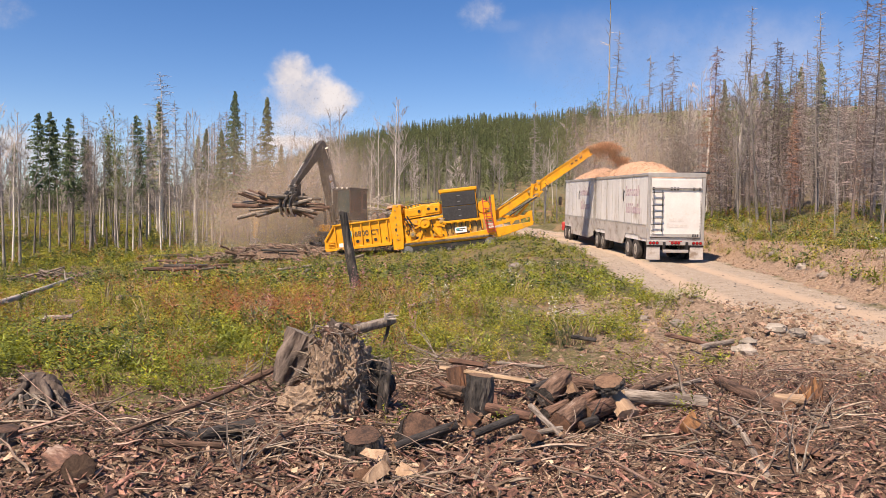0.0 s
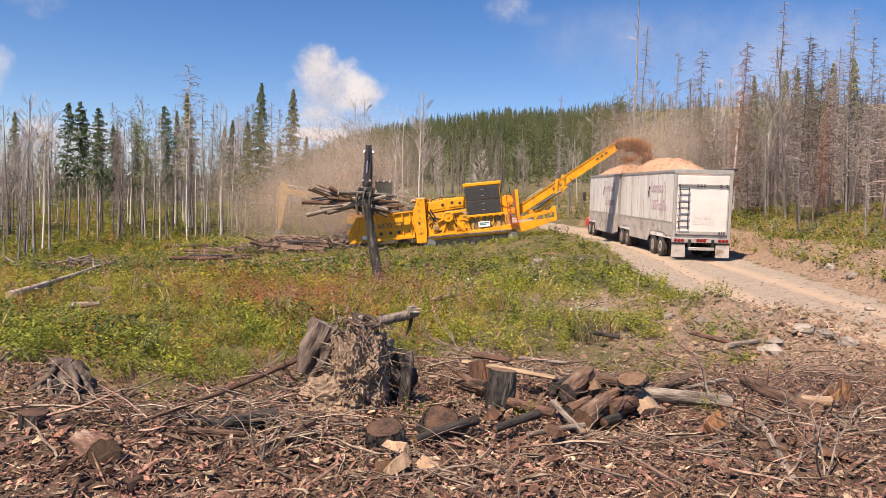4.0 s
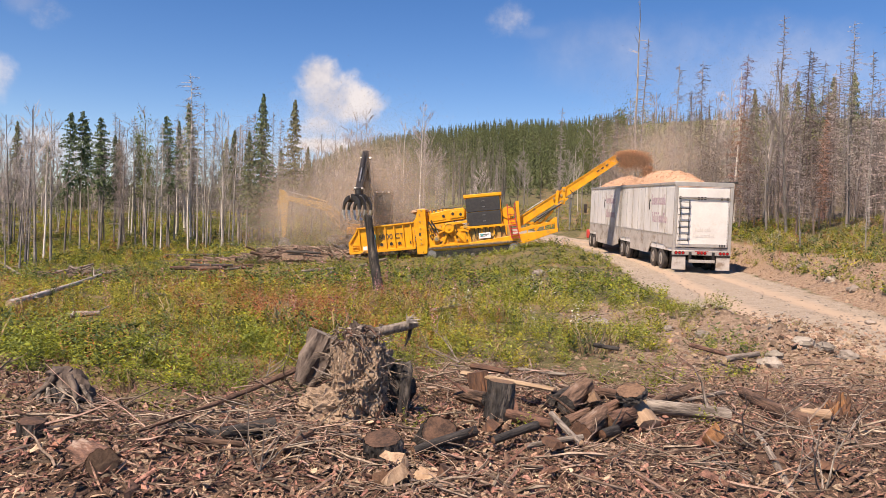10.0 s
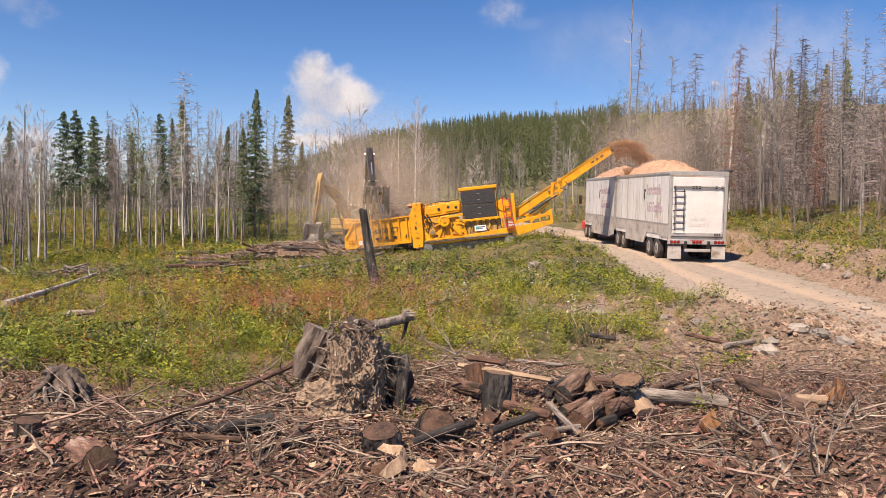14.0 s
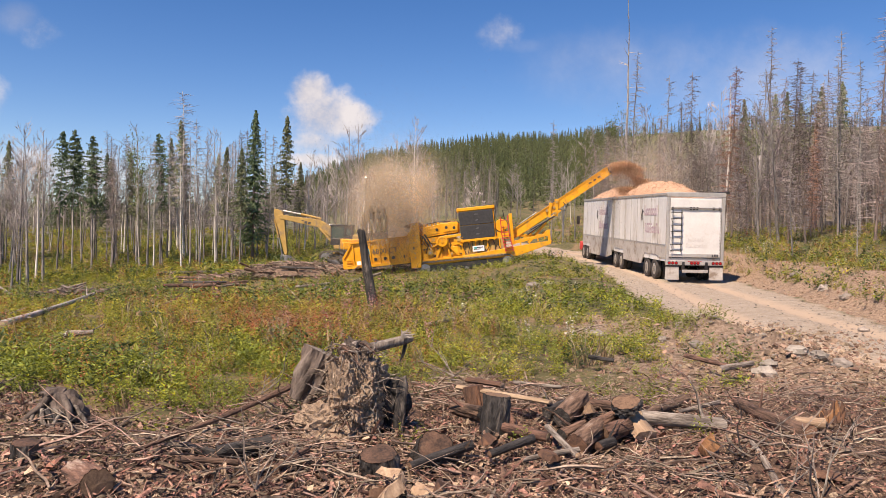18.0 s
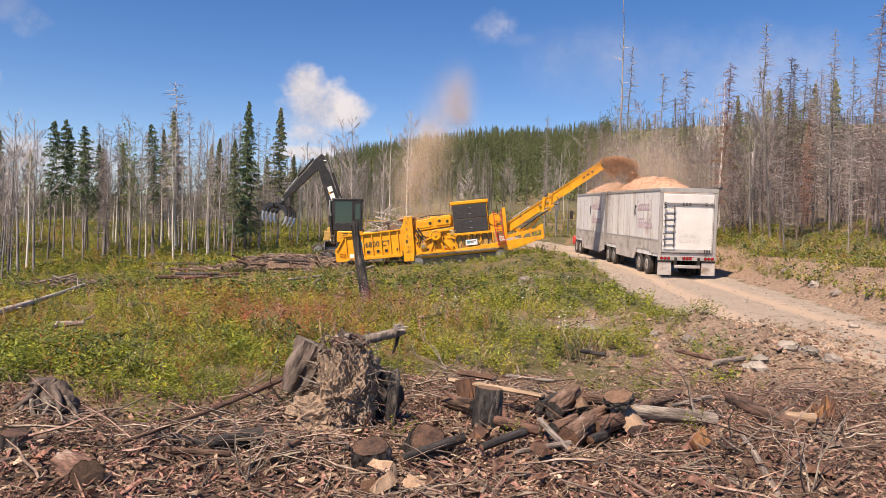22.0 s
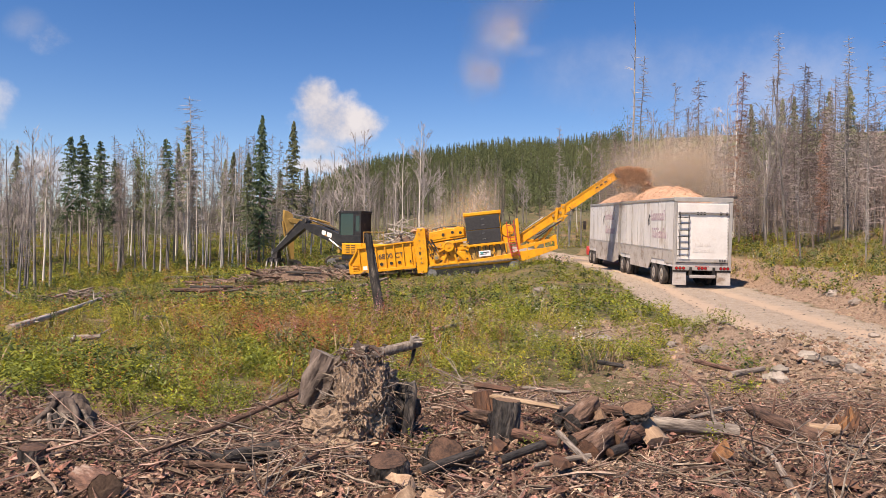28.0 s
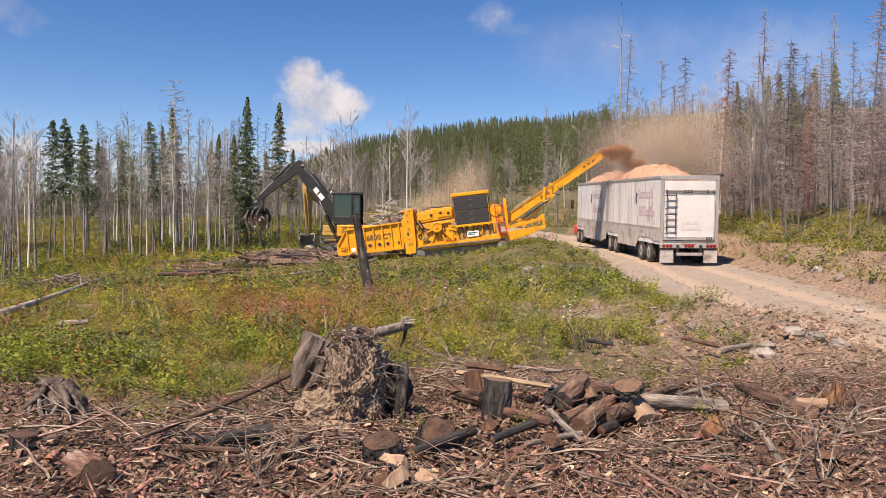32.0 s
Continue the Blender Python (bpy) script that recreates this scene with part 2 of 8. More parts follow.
def part(name, geo, mat, parent=None, label="", bevel=0.0, smooth=40):
    """One mesh object, under a thing or a part."""
    ob = new(name, geo.mesh(name, mat, smooth) if isinstance(geo, Geo) else geo)
    if parent is not None:
        ob.parent = parent
    if label:
        ob["label"] = label
    if bevel:
        md = ob.modifiers.new("edge", "BEVEL")
        md.width, md.segments, md.limit_method, md.angle_limit = bevel, 2, "ANGLE", radians(40)
    return ob


def thing(name, m, label, category, group=""):
    """An Empty at a thing's base, for its parts."""
    ob = new(name)
    ob.empty_display_size = 0.3
    ob.matrix_basis = m
    return tagged(ob, label, category, group)


def mesh_np(name, verts, faces, mat, smooth=False):
    """A mesh from arrays: faces of one size."""
    me = bpy.data.meshes.new(name)
    k = faces.shape[1]
    me.vertices.add(len(verts))
    me.vertices.foreach_set("co", np.asarray(verts, np.float32).ravel())
    me.loops.add(faces.size)
    me.loops.foreach_set("vertex_index", np.asarray(faces, np.int32).ravel())
    me.polygons.add(len(faces))
    me.polygons.foreach_set("loop_start", np.arange(0, faces.size, k, dtype=np.int32))
    me.materials.append(mat)
    me.update(calc_edges=True)
    if smooth:
        me.shade_smooth()
    else:
        me.shade_flat()
    return me


def scatter(template, mats4):
    """Copies of a triangle template (v, f) under many 4x4 transforms, joined."""
    v, f = template
    n = len(mats4)
    out = np.einsum("nij,vj->nvi", mats4[:, :3, :3], v) + mats4[:, None, :3, 3]
    faces = f[None] + (np.arange(n) * len(v))[:, None, None]
    return out.reshape(-1, 3), faces.reshape(-1, f.shape[1])


def join_np(pieces):
    vs, fs, n = [], [], 0
    for v, f in pieces:
        vs.append(v)
        fs.append(f + n)
        n += len(v)
    return np.concatenate(vs), np.concatenate(fs)


def transforms(rng, places, size, tilt=0.15, flat=None):
    """Random turns about z with a little tilt, at the places, with the sizes."""
    n = len(places)
    a = rng.uniform(0, 2 * np.pi, n)
    tx, ty = rng.normal(0, tilt, n), rng.normal(0, tilt, n)
    c, s = np.cos(a), np.sin(a)
    m = np.zeros((n, 4, 4))
    m[:, 0, 0], m[:, 0, 1], m[:, 1, 0], m[:, 1, 1], m[:, 2, 2], m[:, 3, 3] = c, -s, s, c, 1, 1
    m[:, 0, 2], m[:, 1, 2] = tx, ty
    m[:, 2, 0], m[:, 2, 1] = -(tx * c + ty * s), -(-tx * s + ty * c)
    m[:, :3, :3] *= np.asarray(size)[:, None, None]
    if flat is not None:
        m[:, 2, :3] *= np.asarray(flat)[:, None]
    m[:, :3, 3] = places
    return m


# ---------------------------------------------------------------- the lie of the land
def sstep(a, b, x):
    u = np.clip((np.asarray(x, float) - a) / (b - a), 0, 1)
    return u * u * (3 - 2 * u)


ROAD_Y = [-60, 0, 9, 15, 24, 34, 44, 52, 60, 70, 82]
ROAD_L = [3.0, 5.2, 5.3, 5.0, 5.9, 7.1, 6.9, 6.2, 4.0, -1.0, -9.0]
ROAD_R = [9.0, 9.0, 8.6, 9.1, 11.0, 13.0, 12.9, 12.2, 10.5, 6.5, 0.0]


def road_edges(y):
    return np.interp(y, ROAD_Y, ROAD_L), np.interp(y, ROAD_Y, ROAD_R)


CREST_A = [-0.9, -0.6, -0.30, -0.235, -0.17, -0.125, -0.06, 0.0, 0.05, 0.13, 0.165, 0.21, 0.32, 0.6, 0.9]
CREST_E = [0.036, 0.036, 0.046, 0.072, 0.105, 0.118, 0.130, 0.138, 0.145, 0.145, 0.152, 0.16, 0.17, 0.18, 0.18]


def wave(x, y, s, seed=0.0):
    """A smooth, cheap unevenness."""
    return (np.sin(x * 1.7 / s + 1.3 + seed) * np.cos(y * 1.3 / s + 0.7 * seed) + 0.6 * np.sin((x + y) * 2.9 / s + 2.1 * seed) + 0.4 * np.cos((x - 1.6 * y) * 5.3 / s + seed)) / 2.0


def land(x, y):
    x, y = np.asarray(x, float), np.asarray(y, float)
    left, right = road_edges(y)
    climb = 0.045 * np.clip(y - 34, 0, 26)
    fall = -0.07 * np.log1p(np.exp(np.clip(4 - x, -30, 60))) * sstep(12, 36, y)
    fall = np.maximum(fall, -3.0)
    mound = 0.55 * np.exp(-(((x - 4.6) / 3.2) ** 2) - ((y - 39) / 7) ** 2)
    z = climb + fall + mound
    az = x / np.maximum(y, 5)
    back = 0.075 * np.clip(y - 62, 0, 160) * (0.2 + 0.8 * sstep(-0.36, -0.14, az))
    rise = 0.10 * np.clip(y - 58, 0, 36) * (1 - sstep(-0.36, -0.14, az))
    z = z + back + rise
    crest = np.interp(az, CREST_A, CREST_E) * 420 - 5.0
    hill = sstep(150, 430, y) * np.maximum(crest, 1)
    z = z * (1 - sstep(150, 430, y)) + hill
    z = z - 0.10 * np.clip(y - 520, 0, 400)
    s = x - right
    bank = np.where(s > 0, 0.95 * sstep(0.1, 2.0, s) + 0.075 * np.clip(s - 1.5, 0, 70), 0.0) * (1 - sstep(54, 75, y)) * sstep(-10, 6, y)
    bank2 = np.where(y > 50, 0.07 * np.clip(x - 16, 0, 70) * sstep(50, 75, y) * (1 - sstep(150, 300, y)), 0)
    z = z + bank + bank2
    on_road = sstep(-0.5, 0.4, x - left) * sstep(-0.3, 0.4, right - x)
    near = 1 - sstep(60, 140, np.hypot(x, y))
    rough = 0.10 * wave(x, y, 2.6) + 0.045 * wave(x, y, 0.8, 3.0)
    z = z + rough * near * (1 - 0.85 * on_road)
    mid = (left + right) / 2
    for off in (-1.05, 1.05):
        z = z - 0.06 * np.exp(-(((x - mid - off) / 0.35) ** 2)) * on_road * (y < 90)
    ridge = 0.28 * np.exp(-(((x - left + 0.7) / 0.7) ** 2)) * sstep(8, 10, y) * (1 - sstep(13, 16, y)) * (1 + 0.8 * wave(x, y, 0.5, 1.0))
    z = z + ridge + 0.12 * wave(x, y, 0.45, 8.0) * np.exp(-(((x - right - 0.9) / 0.8) ** 2)) * (y > 8) * (y < 60)
    heap = sstep(2.2, 4.2, y) * (1 - sstep(6.8, 8.6, y)) * (1 - sstep(3.6, 6.0, x)) * sstep(-9.0, -3.0, x)
    lumps = np.clip(wave(x, y, 1.15, 7.0), 0, 1.5) + 0.5 * np.clip(wave(x, y, 0.5, 2.0), 0, 1.5)
    z = z + (0.10 + 0.075 * lumps) * heap
    return z


def grid_axis(stops):
    """Coordinates from stops of (value, step)."""
    out = []
    for (a, step), (b, _) in zip(stops, stops[1:]):
        out += list(np.arange(a, b - 1e-6, step))
    return np.array(out + [stops[-1][0]])


def make_ground():
    xs = grid_axis([(-900, 60), (-240, 20), (-100, 5), (-45, 1.2), (-14, 0.22), (16, 1.0), (50, 5), (100, 20), (260, 60), (900, 60)])
    ys = grid_axis([(-200, 30), (-40, 5), (0, 0.2), (24, 0.35), (60, 1.2), (110, 5), (200, 12), (560, 60), (1400, 60)])
    gx, gy = np.meshgrid(xs, ys)
    gz = land(gx, gy)
    v = np.stack([gx, gy, gz], -1).reshape(-1, 3)
    nx, ny = len(xs), len(ys)
    i = (np.arange(ny - 1)[:, None] * nx + np.arange(nx - 1)[None]).ravel()
    f = np.stack([i, i + 1, i + nx + 1, i + nx], -1)
    me = mesh_np("ground", v, f, ground_material(), True)
    road = np.zeros(len(v), np.float32)
    left, right = road_edges(gy)
    edge = 0.35 * wave(gx, gy, 1.1, 5.0)
    on = sstep(-0.7, 0.5, gx - left + edge) * sstep(-0.5, 0.6, right - gx + edge) * (gy < 88)
    cut = sstep(-0.3, 0.3, gx - right) * (1 - sstep(1.6, 3.0, gx - right + edge)) * (gy > 6) * (gy < 62)
    bare = sstep(0.0, 2.5, y_slash(gx) - gy + 2 * edge) * (gx < left + 1.0)
    mid = (left + right) / 2
    rut = sum(np.exp(-(((gx - mid - off + 0.15 * edge) / 0.5) ** 2)) for off in (-1.0, 1.1)) * (gy < 88)
    yard = np.exp(-(((gx + 8) / 9) ** 2) - ((gy - 47) / 5) ** 2)
    stony = np.exp(-(((gx - 3.6) / 1.9) ** 2) - ((gy - 12) / 5.5) ** 2)
    for name, val in (("road", on), ("cutbank", cut), ("slash", bare), ("yard", np.clip(yard * 1.3, 0, 1)), ("stony", np.clip(stony * 1.2, 0, 1)), ("rut", rut), ("far", sstep(95, 170, gy) * (1 - 0.75 * np.exp(-(((gx / np.maximum(gy, 5) - 0.11) / 0.07) ** 2)) * (gy < 190)))):
        at = me.attributes.new(name, "FLOAT", "POINT")
        at.data.foreach_set("value", np.asarray(val, np.float32).ravel())
    return tagged(new("ground", me), "uneven clearing of dry soil, herbs and a rutted gravel track", "ground", kind="structure")


def y_slash(x):
    """How far the strip of slash in the foreground reaches."""
    return np.interp(x, [-14, -6, -4, -2.6, -1.95, -1.6, -0.7, 0.5, 3.5, 5.3, 8], [6.9, 6.8, 6.5, 5.8, 6.6, 7.6, 8.7, 8.8, 9.3, 9.3, 9.0])


def ground_material():
    m = bpy.data.materials.new("soil_and_herbs")
    m.use_nodes = True
    t = m.node_tree
    bsdf = t.nodes["Principled BSDF"]
    bsdf.inputs["Roughness"].default_value = 0.95
    geo = node(t, "ShaderNodeNewGeometry")
    n = {}
    for key, sc, de in (("a", 0.35, 6), ("b", 2.4, 6), ("c", 14.0, 6), ("d", 70.0, 3), ("far", 0.06, 6)):
        n[key] = node(t, "ShaderNodeTexNoise", Scale=sc, Detail=float(de), Roughness=0.65)
        link(t, geo.outputs["Position"], n[key].inputs["Vector"])

    def blend(fac, a, b, lo=0.4, hi=0.6):
        r = node(t, "ShaderNodeMapRange")
        r.inputs["From Min"].default_value, r.inputs["From Max"].default_value = lo, hi
        link(t, fac, r.inputs["Value"])
        x = node(t, "ShaderNodeMix", data_type="RGBA")
        link(t, r.outputs[0], x.inputs[0])
        for k, c in ((6, a), (7, b)):
            if isinstance(c, tuple):
                x.inputs[k].default_value = colour(c)
            else:
                link(t, c, x.inputs[k])
        return x.outputs[2]

    def attr(name):
        a = node(t, "ShaderNodeAttribute")
        a.attribute_name = name
        return a.outputs["Fac"]

    herb = blend(n["b"].outputs[0], (0.052, 0.056, 0.019), (0.13, 0.112, 0.046))
    herb = blend(n["a"].outputs[0], herb, (0.26, 0.165, 0.095), 0.5, 0.66)
    herb = blend(n["c"].outputs[0], herb, (0.24, 0.19, 0.13), 0.56, 0.68)
    soil = blend(n["c"].outputs[0], (0.145, 0.10, 0.070), (0.28, 0.205, 0.15))
    soil = blend(n["d"].outputs[0], soil, (0.44, 0.37, 0.30), 0.6, 0.68)
    road = blend(n["b"].outputs[0], (0.26, 0.205, 0.15), (0.38, 0.315, 0.245), 0.35, 0.65)
    road = blend(n["d"].outputs[0], road, (0.46, 0.43, 0.39), 0.55, 0.62)
    road = blend(n["c"].outputs[0], road, (0.20, 0.165, 0.13), 0.54, 0.68)
    road = blend(maths(t, "ADD", attr("rut"), maths(t, "MULTIPLY", maths(t, "SUBTRACT", n["b"].outputs[0], 0.5), 0.8)), road, (0.43, 0.33, 0.245), 0.45, 0.9)
    cut = blend(n["c"].outputs[0], (0.16, 0.105, 0.072), (0.36, 0.26, 0.185))
    slash = blend(n["c"].outputs[0], (0.042, 0.025, 0.018), (0.13, 0.078, 0.054))
    slash = blend(n["d"].outputs[0], slash, (0.30, 0.21, 0.155), 0.60, 0.70)

    def over(base, top, mask):
        wob = maths(t, "ADD", mask, maths(t, "MULTIPLY", maths(t, "SUBTRACT", n["c"].outputs[0], 0.5), 0.9))
        return blend(wob, base, top, 0.35, 0.65)

    out = over(herb, soil, attr("stony"))
    out = over(out, slash, attr("slash"))
    out = over(out, cut, attr("cutbank"))
    out = over(out, slash, attr("yard"))
    out = over(out, road, attr("road"))
    out = blend(attr("far"), out, blend(n["far"].outputs[0], (0.080, 0.095, 0.040), (0.135, 0.130, 0.066)), 0.2, 0.8)
    link(t, out, bsdf.inputs["Base Color"])
    h = maths(t, "ADD", maths(t, "MULTIPLY", n["c"].outputs[0], 0.7), maths(t, "MULTIPLY", n["d"].outputs[0], 0.3))
    bp = node(t, "ShaderNodeBump", Strength=0.7, Distance=0.06)
    link(t, h, bp.inputs["Height"])
    link(t, bp.outputs[0], bsdf.inputs["Normal"])
    return m


make_ground()


def ground_at(x, y):
    return float(land(x, y))


# ---------------------------------------------------------------- trees
def limb_dir(a, up):
    return Vector((math.cos(a) * math.cos(up), math.sin(a) * math.cos(up), math.sin(up)))


def bent(rng, p, d, length, n, droop, wob=0.12):
    pts = [Vector(p)]
    d = Vector(d).normalized()
    for _ in range(n):
        d = (d + Vector((rng.gauss(0, wob), rng.gauss(0, wob), droop + rng.gauss(0, wob * 0.5)))).normalized()
        pts.append(pts[-1] + d * (length / n))
    return pts


def trunk_geo(rng, h, r, lean=0.02, seg=7):
    g = Geo()
    pts, x, y = [], 0.0, 0.0
    n = 7
    for i in range(n + 1):
        pts.append((x, y, -0.4 if i == 0 else h * i / n))
        x += rng.gauss(0, lean) * h / n
        y += rng.gauss(0, lean) * h / n
    g.tube(pts, [max(0.0012 * h, r * (1.15 if i == 0 else 1 - 0.9 * i / n)) for i in range(n + 1)], seg)
    return g, [Vector(p) for p in pts]


def on_trunk(pts, h, z):
    u = max(0.0, min(0.9999, z / h)) * (len(pts) - 1)
    i = int(u)
    return pts[i].lerp(pts[i + 1], u - i)


def twig(b, p, q, w):
    """A thin, flat twig that ends in a point."""
    d = q - p
    e = d.cross(Vector((0.3, 0.5, 0.8))).normalized() * w
    b.add([p - e, p + e, q], [(0, 1, 2)])


def dead_conifer(rng, h, r, n=80, reach=0.11, low=0.18, droop=-0.10, fine=7):
    """Trunk and bare, drooping limbs with fine twigs."""
    g, pts = trunk_geo(rng, h, r)
    b = Geo()
    for k in range(n):
        z = h * (low + (1 - low) * (k + rng.random()) / n) * 0.985
        u = z / h
        ln = h * reach * (0.25 + 0.9 * (1 - u)) * rng.uniform(0.5, 1.25) if u > 0.4 else h * reach * rng.uniform(0.25, 0.9)
        p = on_trunk(pts, h, z)
        line = bent(rng, p, limb_dir(rng.uniform(0, 6.3), rng.uniform(-0.25, 0.3)), ln, 2, droop)
        b.tube(line, [0.014, 0.010, 0.004], 3, False)
        for _ in range(fine):
            q = line[0].lerp(line[1], rng.random()) if rng.random() < 0.5 else line[1].lerp(line[2], rng.random())
            twig(b, q, q + limb_dir(rng.uniform(0, 6.3), rng.uniform(-0.9, 0.25)) * ln * rng.uniform(0.25, 0.7), 0.0085)
    return g, b


def snag(rng, h, r, forks=17):
    """A dead broadleaf: trunk and rising, forking limbs that end in fine twigs."""
    g, pts = trunk_geo(rng, h, r, 0.02)
    b = Geo()

    def grow(p, d, ln, rad, depth):
        line = bent(rng, p, d, ln, 4, 0.10, 0.12)
        b.tube(line, [rad, rad * 0.8, rad * 0.62, rad * 0.45, rad * 0.25], 3, False)
        for _ in range(6):
            q = line[rng.randint(1, 3)].lerp(line[4], rng.random())
            twig(b, q, q + ((line[-1] - line[-2]).normalized() + Vector((rng.gauss(0, 0.5), rng.gauss(0, 0.5), rng.gauss(0.2, 0.3)))) * ln * rng.uniform(0.18, 0.45), 0.010)
        if depth:
            for _ in range(3):
                q = line[rng.randint(1, 3)]
                dd = (line[-1] - line[-2]).normalized() + Vector((rng.gauss(0, 0.5), rng.gauss(0, 0.5), rng.gauss(0.15, 0.25)))
                grow(q, dd, ln * rng.uniform(0.35, 0.6), rad * 0.55, depth - 1)

    for k in range(forks):
        u = 0.34 + 0.62 * (k + rng.random()) / forks
        grow(on_trunk(pts, h, h * u), limb_dir(rng.uniform(0, 6.3), rng.uniform(0.55, 1.15)), h * (0.06 + 0.26 * (1 - u)) * rng.uniform(0.7, 1.2), r * (0.34 - 0.2 * u), 2 if u < 0.75 else 1)
    for k in range(10):
        z = h * rng.uniform(0.2, 0.6)
        b.tube(bent(rng, on_trunk(pts, h, z), limb_dir(rng.uniform(0, 6.3), rng.uniform(-0.2, 0.6)), h * 0.05, 2, 0), [0.012, 0.009, 0.004], 3, False)
    return g, b


def bare_pole(rng, h, r):
    g, pts = trunk_geo(rng, h, r, 0.025)
    b = Geo()
    for k in range(14):
        z = h * rng.uniform(0.3, 0.97)
        b.tube(bent(rng, on_trunk(pts, h, z), limb_dir(rng.uniform(0, 6.3), rng.uniform(-0.2, 0.5)), h * rng.uniform(0.02, 0.07), 2, -0.02), [0.014, 0.01, 0.004], 3, False)
    return g, b


def spruce(rng, h, r, width=0.13, low=0.12, dense=1.0, oval=False):
    """Trunk, and boughs at all heights with many small drooping sprays."""
    g, pts = trunk_geo(rng, h, r, 0.008)
    b = Geo()
    for w in range(int(330 * dense)):
        u = low + (1 - low) * rng.random() ** 0.9
        taper = math.sin(math.pi * min(1.0, (u - low) / (1 - low) * 0.86 + 0.14)) ** 0.7 * 0.42 if oval else (1 - u) ** 0.8
        ln = h * width * taper * rng.uniform(0.4, 1.3) + 0.04
        a = rng.uniform(0, 6.3)
        p = on_trunk(pts, h, min(h * u, h * 0.995))
        line = bent(rng, p, limb_dir(a, rng.uniform(-0.35, 0.2) + 0.45 * u), ln, 3, -0.12, 0.06)
        side = Vector((-math.sin(a), math.cos(a), 0))
        for i in range(1, 4):
            for _ in range(4):
                q = line[i - 1].lerp(line[i], rng.random())
                s = side * rng.choice((-1, 1)) * rng.uniform(0.08, 0.24) * (0.25 + 0.75 * ln) + (line[i] - line[i - 1]) * rng.uniform(0.2, 0.9) + Vector((0, 0, -rng.uniform(0.03, 0.20)))
                e = Vector((rng.gauss(0, 0.03), rng.gauss(0, 0.03), rng.uniform(0.015, 0.05)))
                b.add([q - e, q + e, q + s], [(0, 1, 2)])
    return g, b


def leafy(rng, h, r):
    """A half-bare aspen with scattered clumps of leaves."""
    g, b = snag(rng, h, r, 9)
    c = Geo()
    tips = [Vector(v) for v in b.v]
    for _ in range(150):
        p = rng.choice(tips)
        for _ in range(11):
            q = p + Vector((rng.gauss(0, 0.28), rng.gauss(0, 0.28), rng.gauss(0, 0.25)))
            d = Vector((rng.gauss(0, 1), rng.gauss(0, 1), rng.gauss(0, 1))).normalized() * 0.055
            e = d.orthogonal().normalized() * 0.04
            c.add([q - d, q + e, q + d, q - e], [(0, 1, 2, 3)])
    return g, b, c


TREES = {}


def tree_kind(key, made, trunk_mat, twig_mat, leaf_mat=None, label="", category="dead tree", twig_name="branchwork"):
    """Keeps the meshes of one kind of tree, one metre of height left as built."""
    meshes = [("trunk", made[0].mesh("trunk", M[trunk_mat], 60))]
    if leaf_mat is None or len(made) > 2:
        meshes.append((twig_name, made[1].mesh("branches", M[twig_mat], 0)))
    else:
        meshes.append(("crown", made[1].mesh("crown", M[leaf_mat], 0)))
    if len(made) > 2:
        meshes.append(("crown", made[2].mesh("crown", M[leaf_mat], 0)))
    TREES.setdefault(key, []).append((meshes, label, category))


def plant_tree(key, x, y, scale, rng, group, lean=2.0, label=""):
    meshes, lab, cat = rng.choice(TREES[key])
    m = pose(x, y, ground_at(x, y) - 0.05, rng.gauss(0, lean), rng.gauss(0, lean), rng.uniform(0, 360)) @ Matrix.Scale(scale, 4)
    ob = new("tree" if cat != "dead tree" else "dead_tree")
    ob.matrix_basis = m
    tagged(ob, label or lab, cat, group)
    for name, me in meshes:
        piece = new(name, me)
        piece.parent = ob
        if name != "trunk":
            piece["kind"] = "stuff"
    return ob


def make_kinds():
    r = random.Random(11)
    for k in range(4):
        tree_kind("dead", dead_conifer(r, 10, 0.066, 140, 0.105, 0.22, 0.02, 8), "bark_grey", "twig_grey", label="bare grey dead conifer with thin drooping twigs")
        tree_kind("brown", dead_conifer(r, 10, 0.060, 190, 0.14, 0.10, fine=9), "bark_brown", "twig_brown", label="brown dead conifer bristling with dry twigs")
        tree_kind("pole", bare_pole(r, 10, 0.075), "bark_grey", "twig_grey", label="slim grey dead trunk almost bare of branches")
        tree_kind("snag", snag(r, 10, 0.095), "bark_grey", "twig_grey", label="dead broadleaf tree with forking bare limbs")
    for k in range(2):
        tree_kind("birch", snag(r, 10, 0.085, 9), "bark_pale", "twig_grey", label="pale slender birch trunk with fine bare twigs")
        tree_kind("rust", dead_conifer(r, 10, 0.06, 210, 0.13, 0.10, fine=9), "bark_brown", "twig_rust", label="dead conifer still holding rusty red twigs")
        tree_kind("grey_spruce", dead_conifer(r, 10, 0.065, 130, 0.20, 0.22, 0.0, 7), "bark_pale", "twig_grey", label="tall pale dead spruce with fine drooping branches")
        tree_kind("spruce", spruce(r, 10, 0.11, 0.135, 0.12, 1.6), "bark_brown", "twig_brown", "needles", "narrow dark green living spruce", "conifer")
        tree_kind("thin_spruce", spruce(r, 10, 0.075, 0.17, 0.42, 0.62, True), "bark_grey", "twig_brown", "needles", "thin green spruce with a bare lower trunk", "conifer")
        tree_kind("dry_spruce", spruce(r, 10, 0.075, 0.135, 0.40, 0.9), "bark_grey", "twig_grey", "needles_dry", "slender conifer with sparse greyish green needles", "conifer")
        tree_kind("aspen", leafy(r, 10, 0.075), "bark_grey", "twig_grey", "leaf", "half-bare aspen with yellowish green leaves", "tree")


make_kinds()


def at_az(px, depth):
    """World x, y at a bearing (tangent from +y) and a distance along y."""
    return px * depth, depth


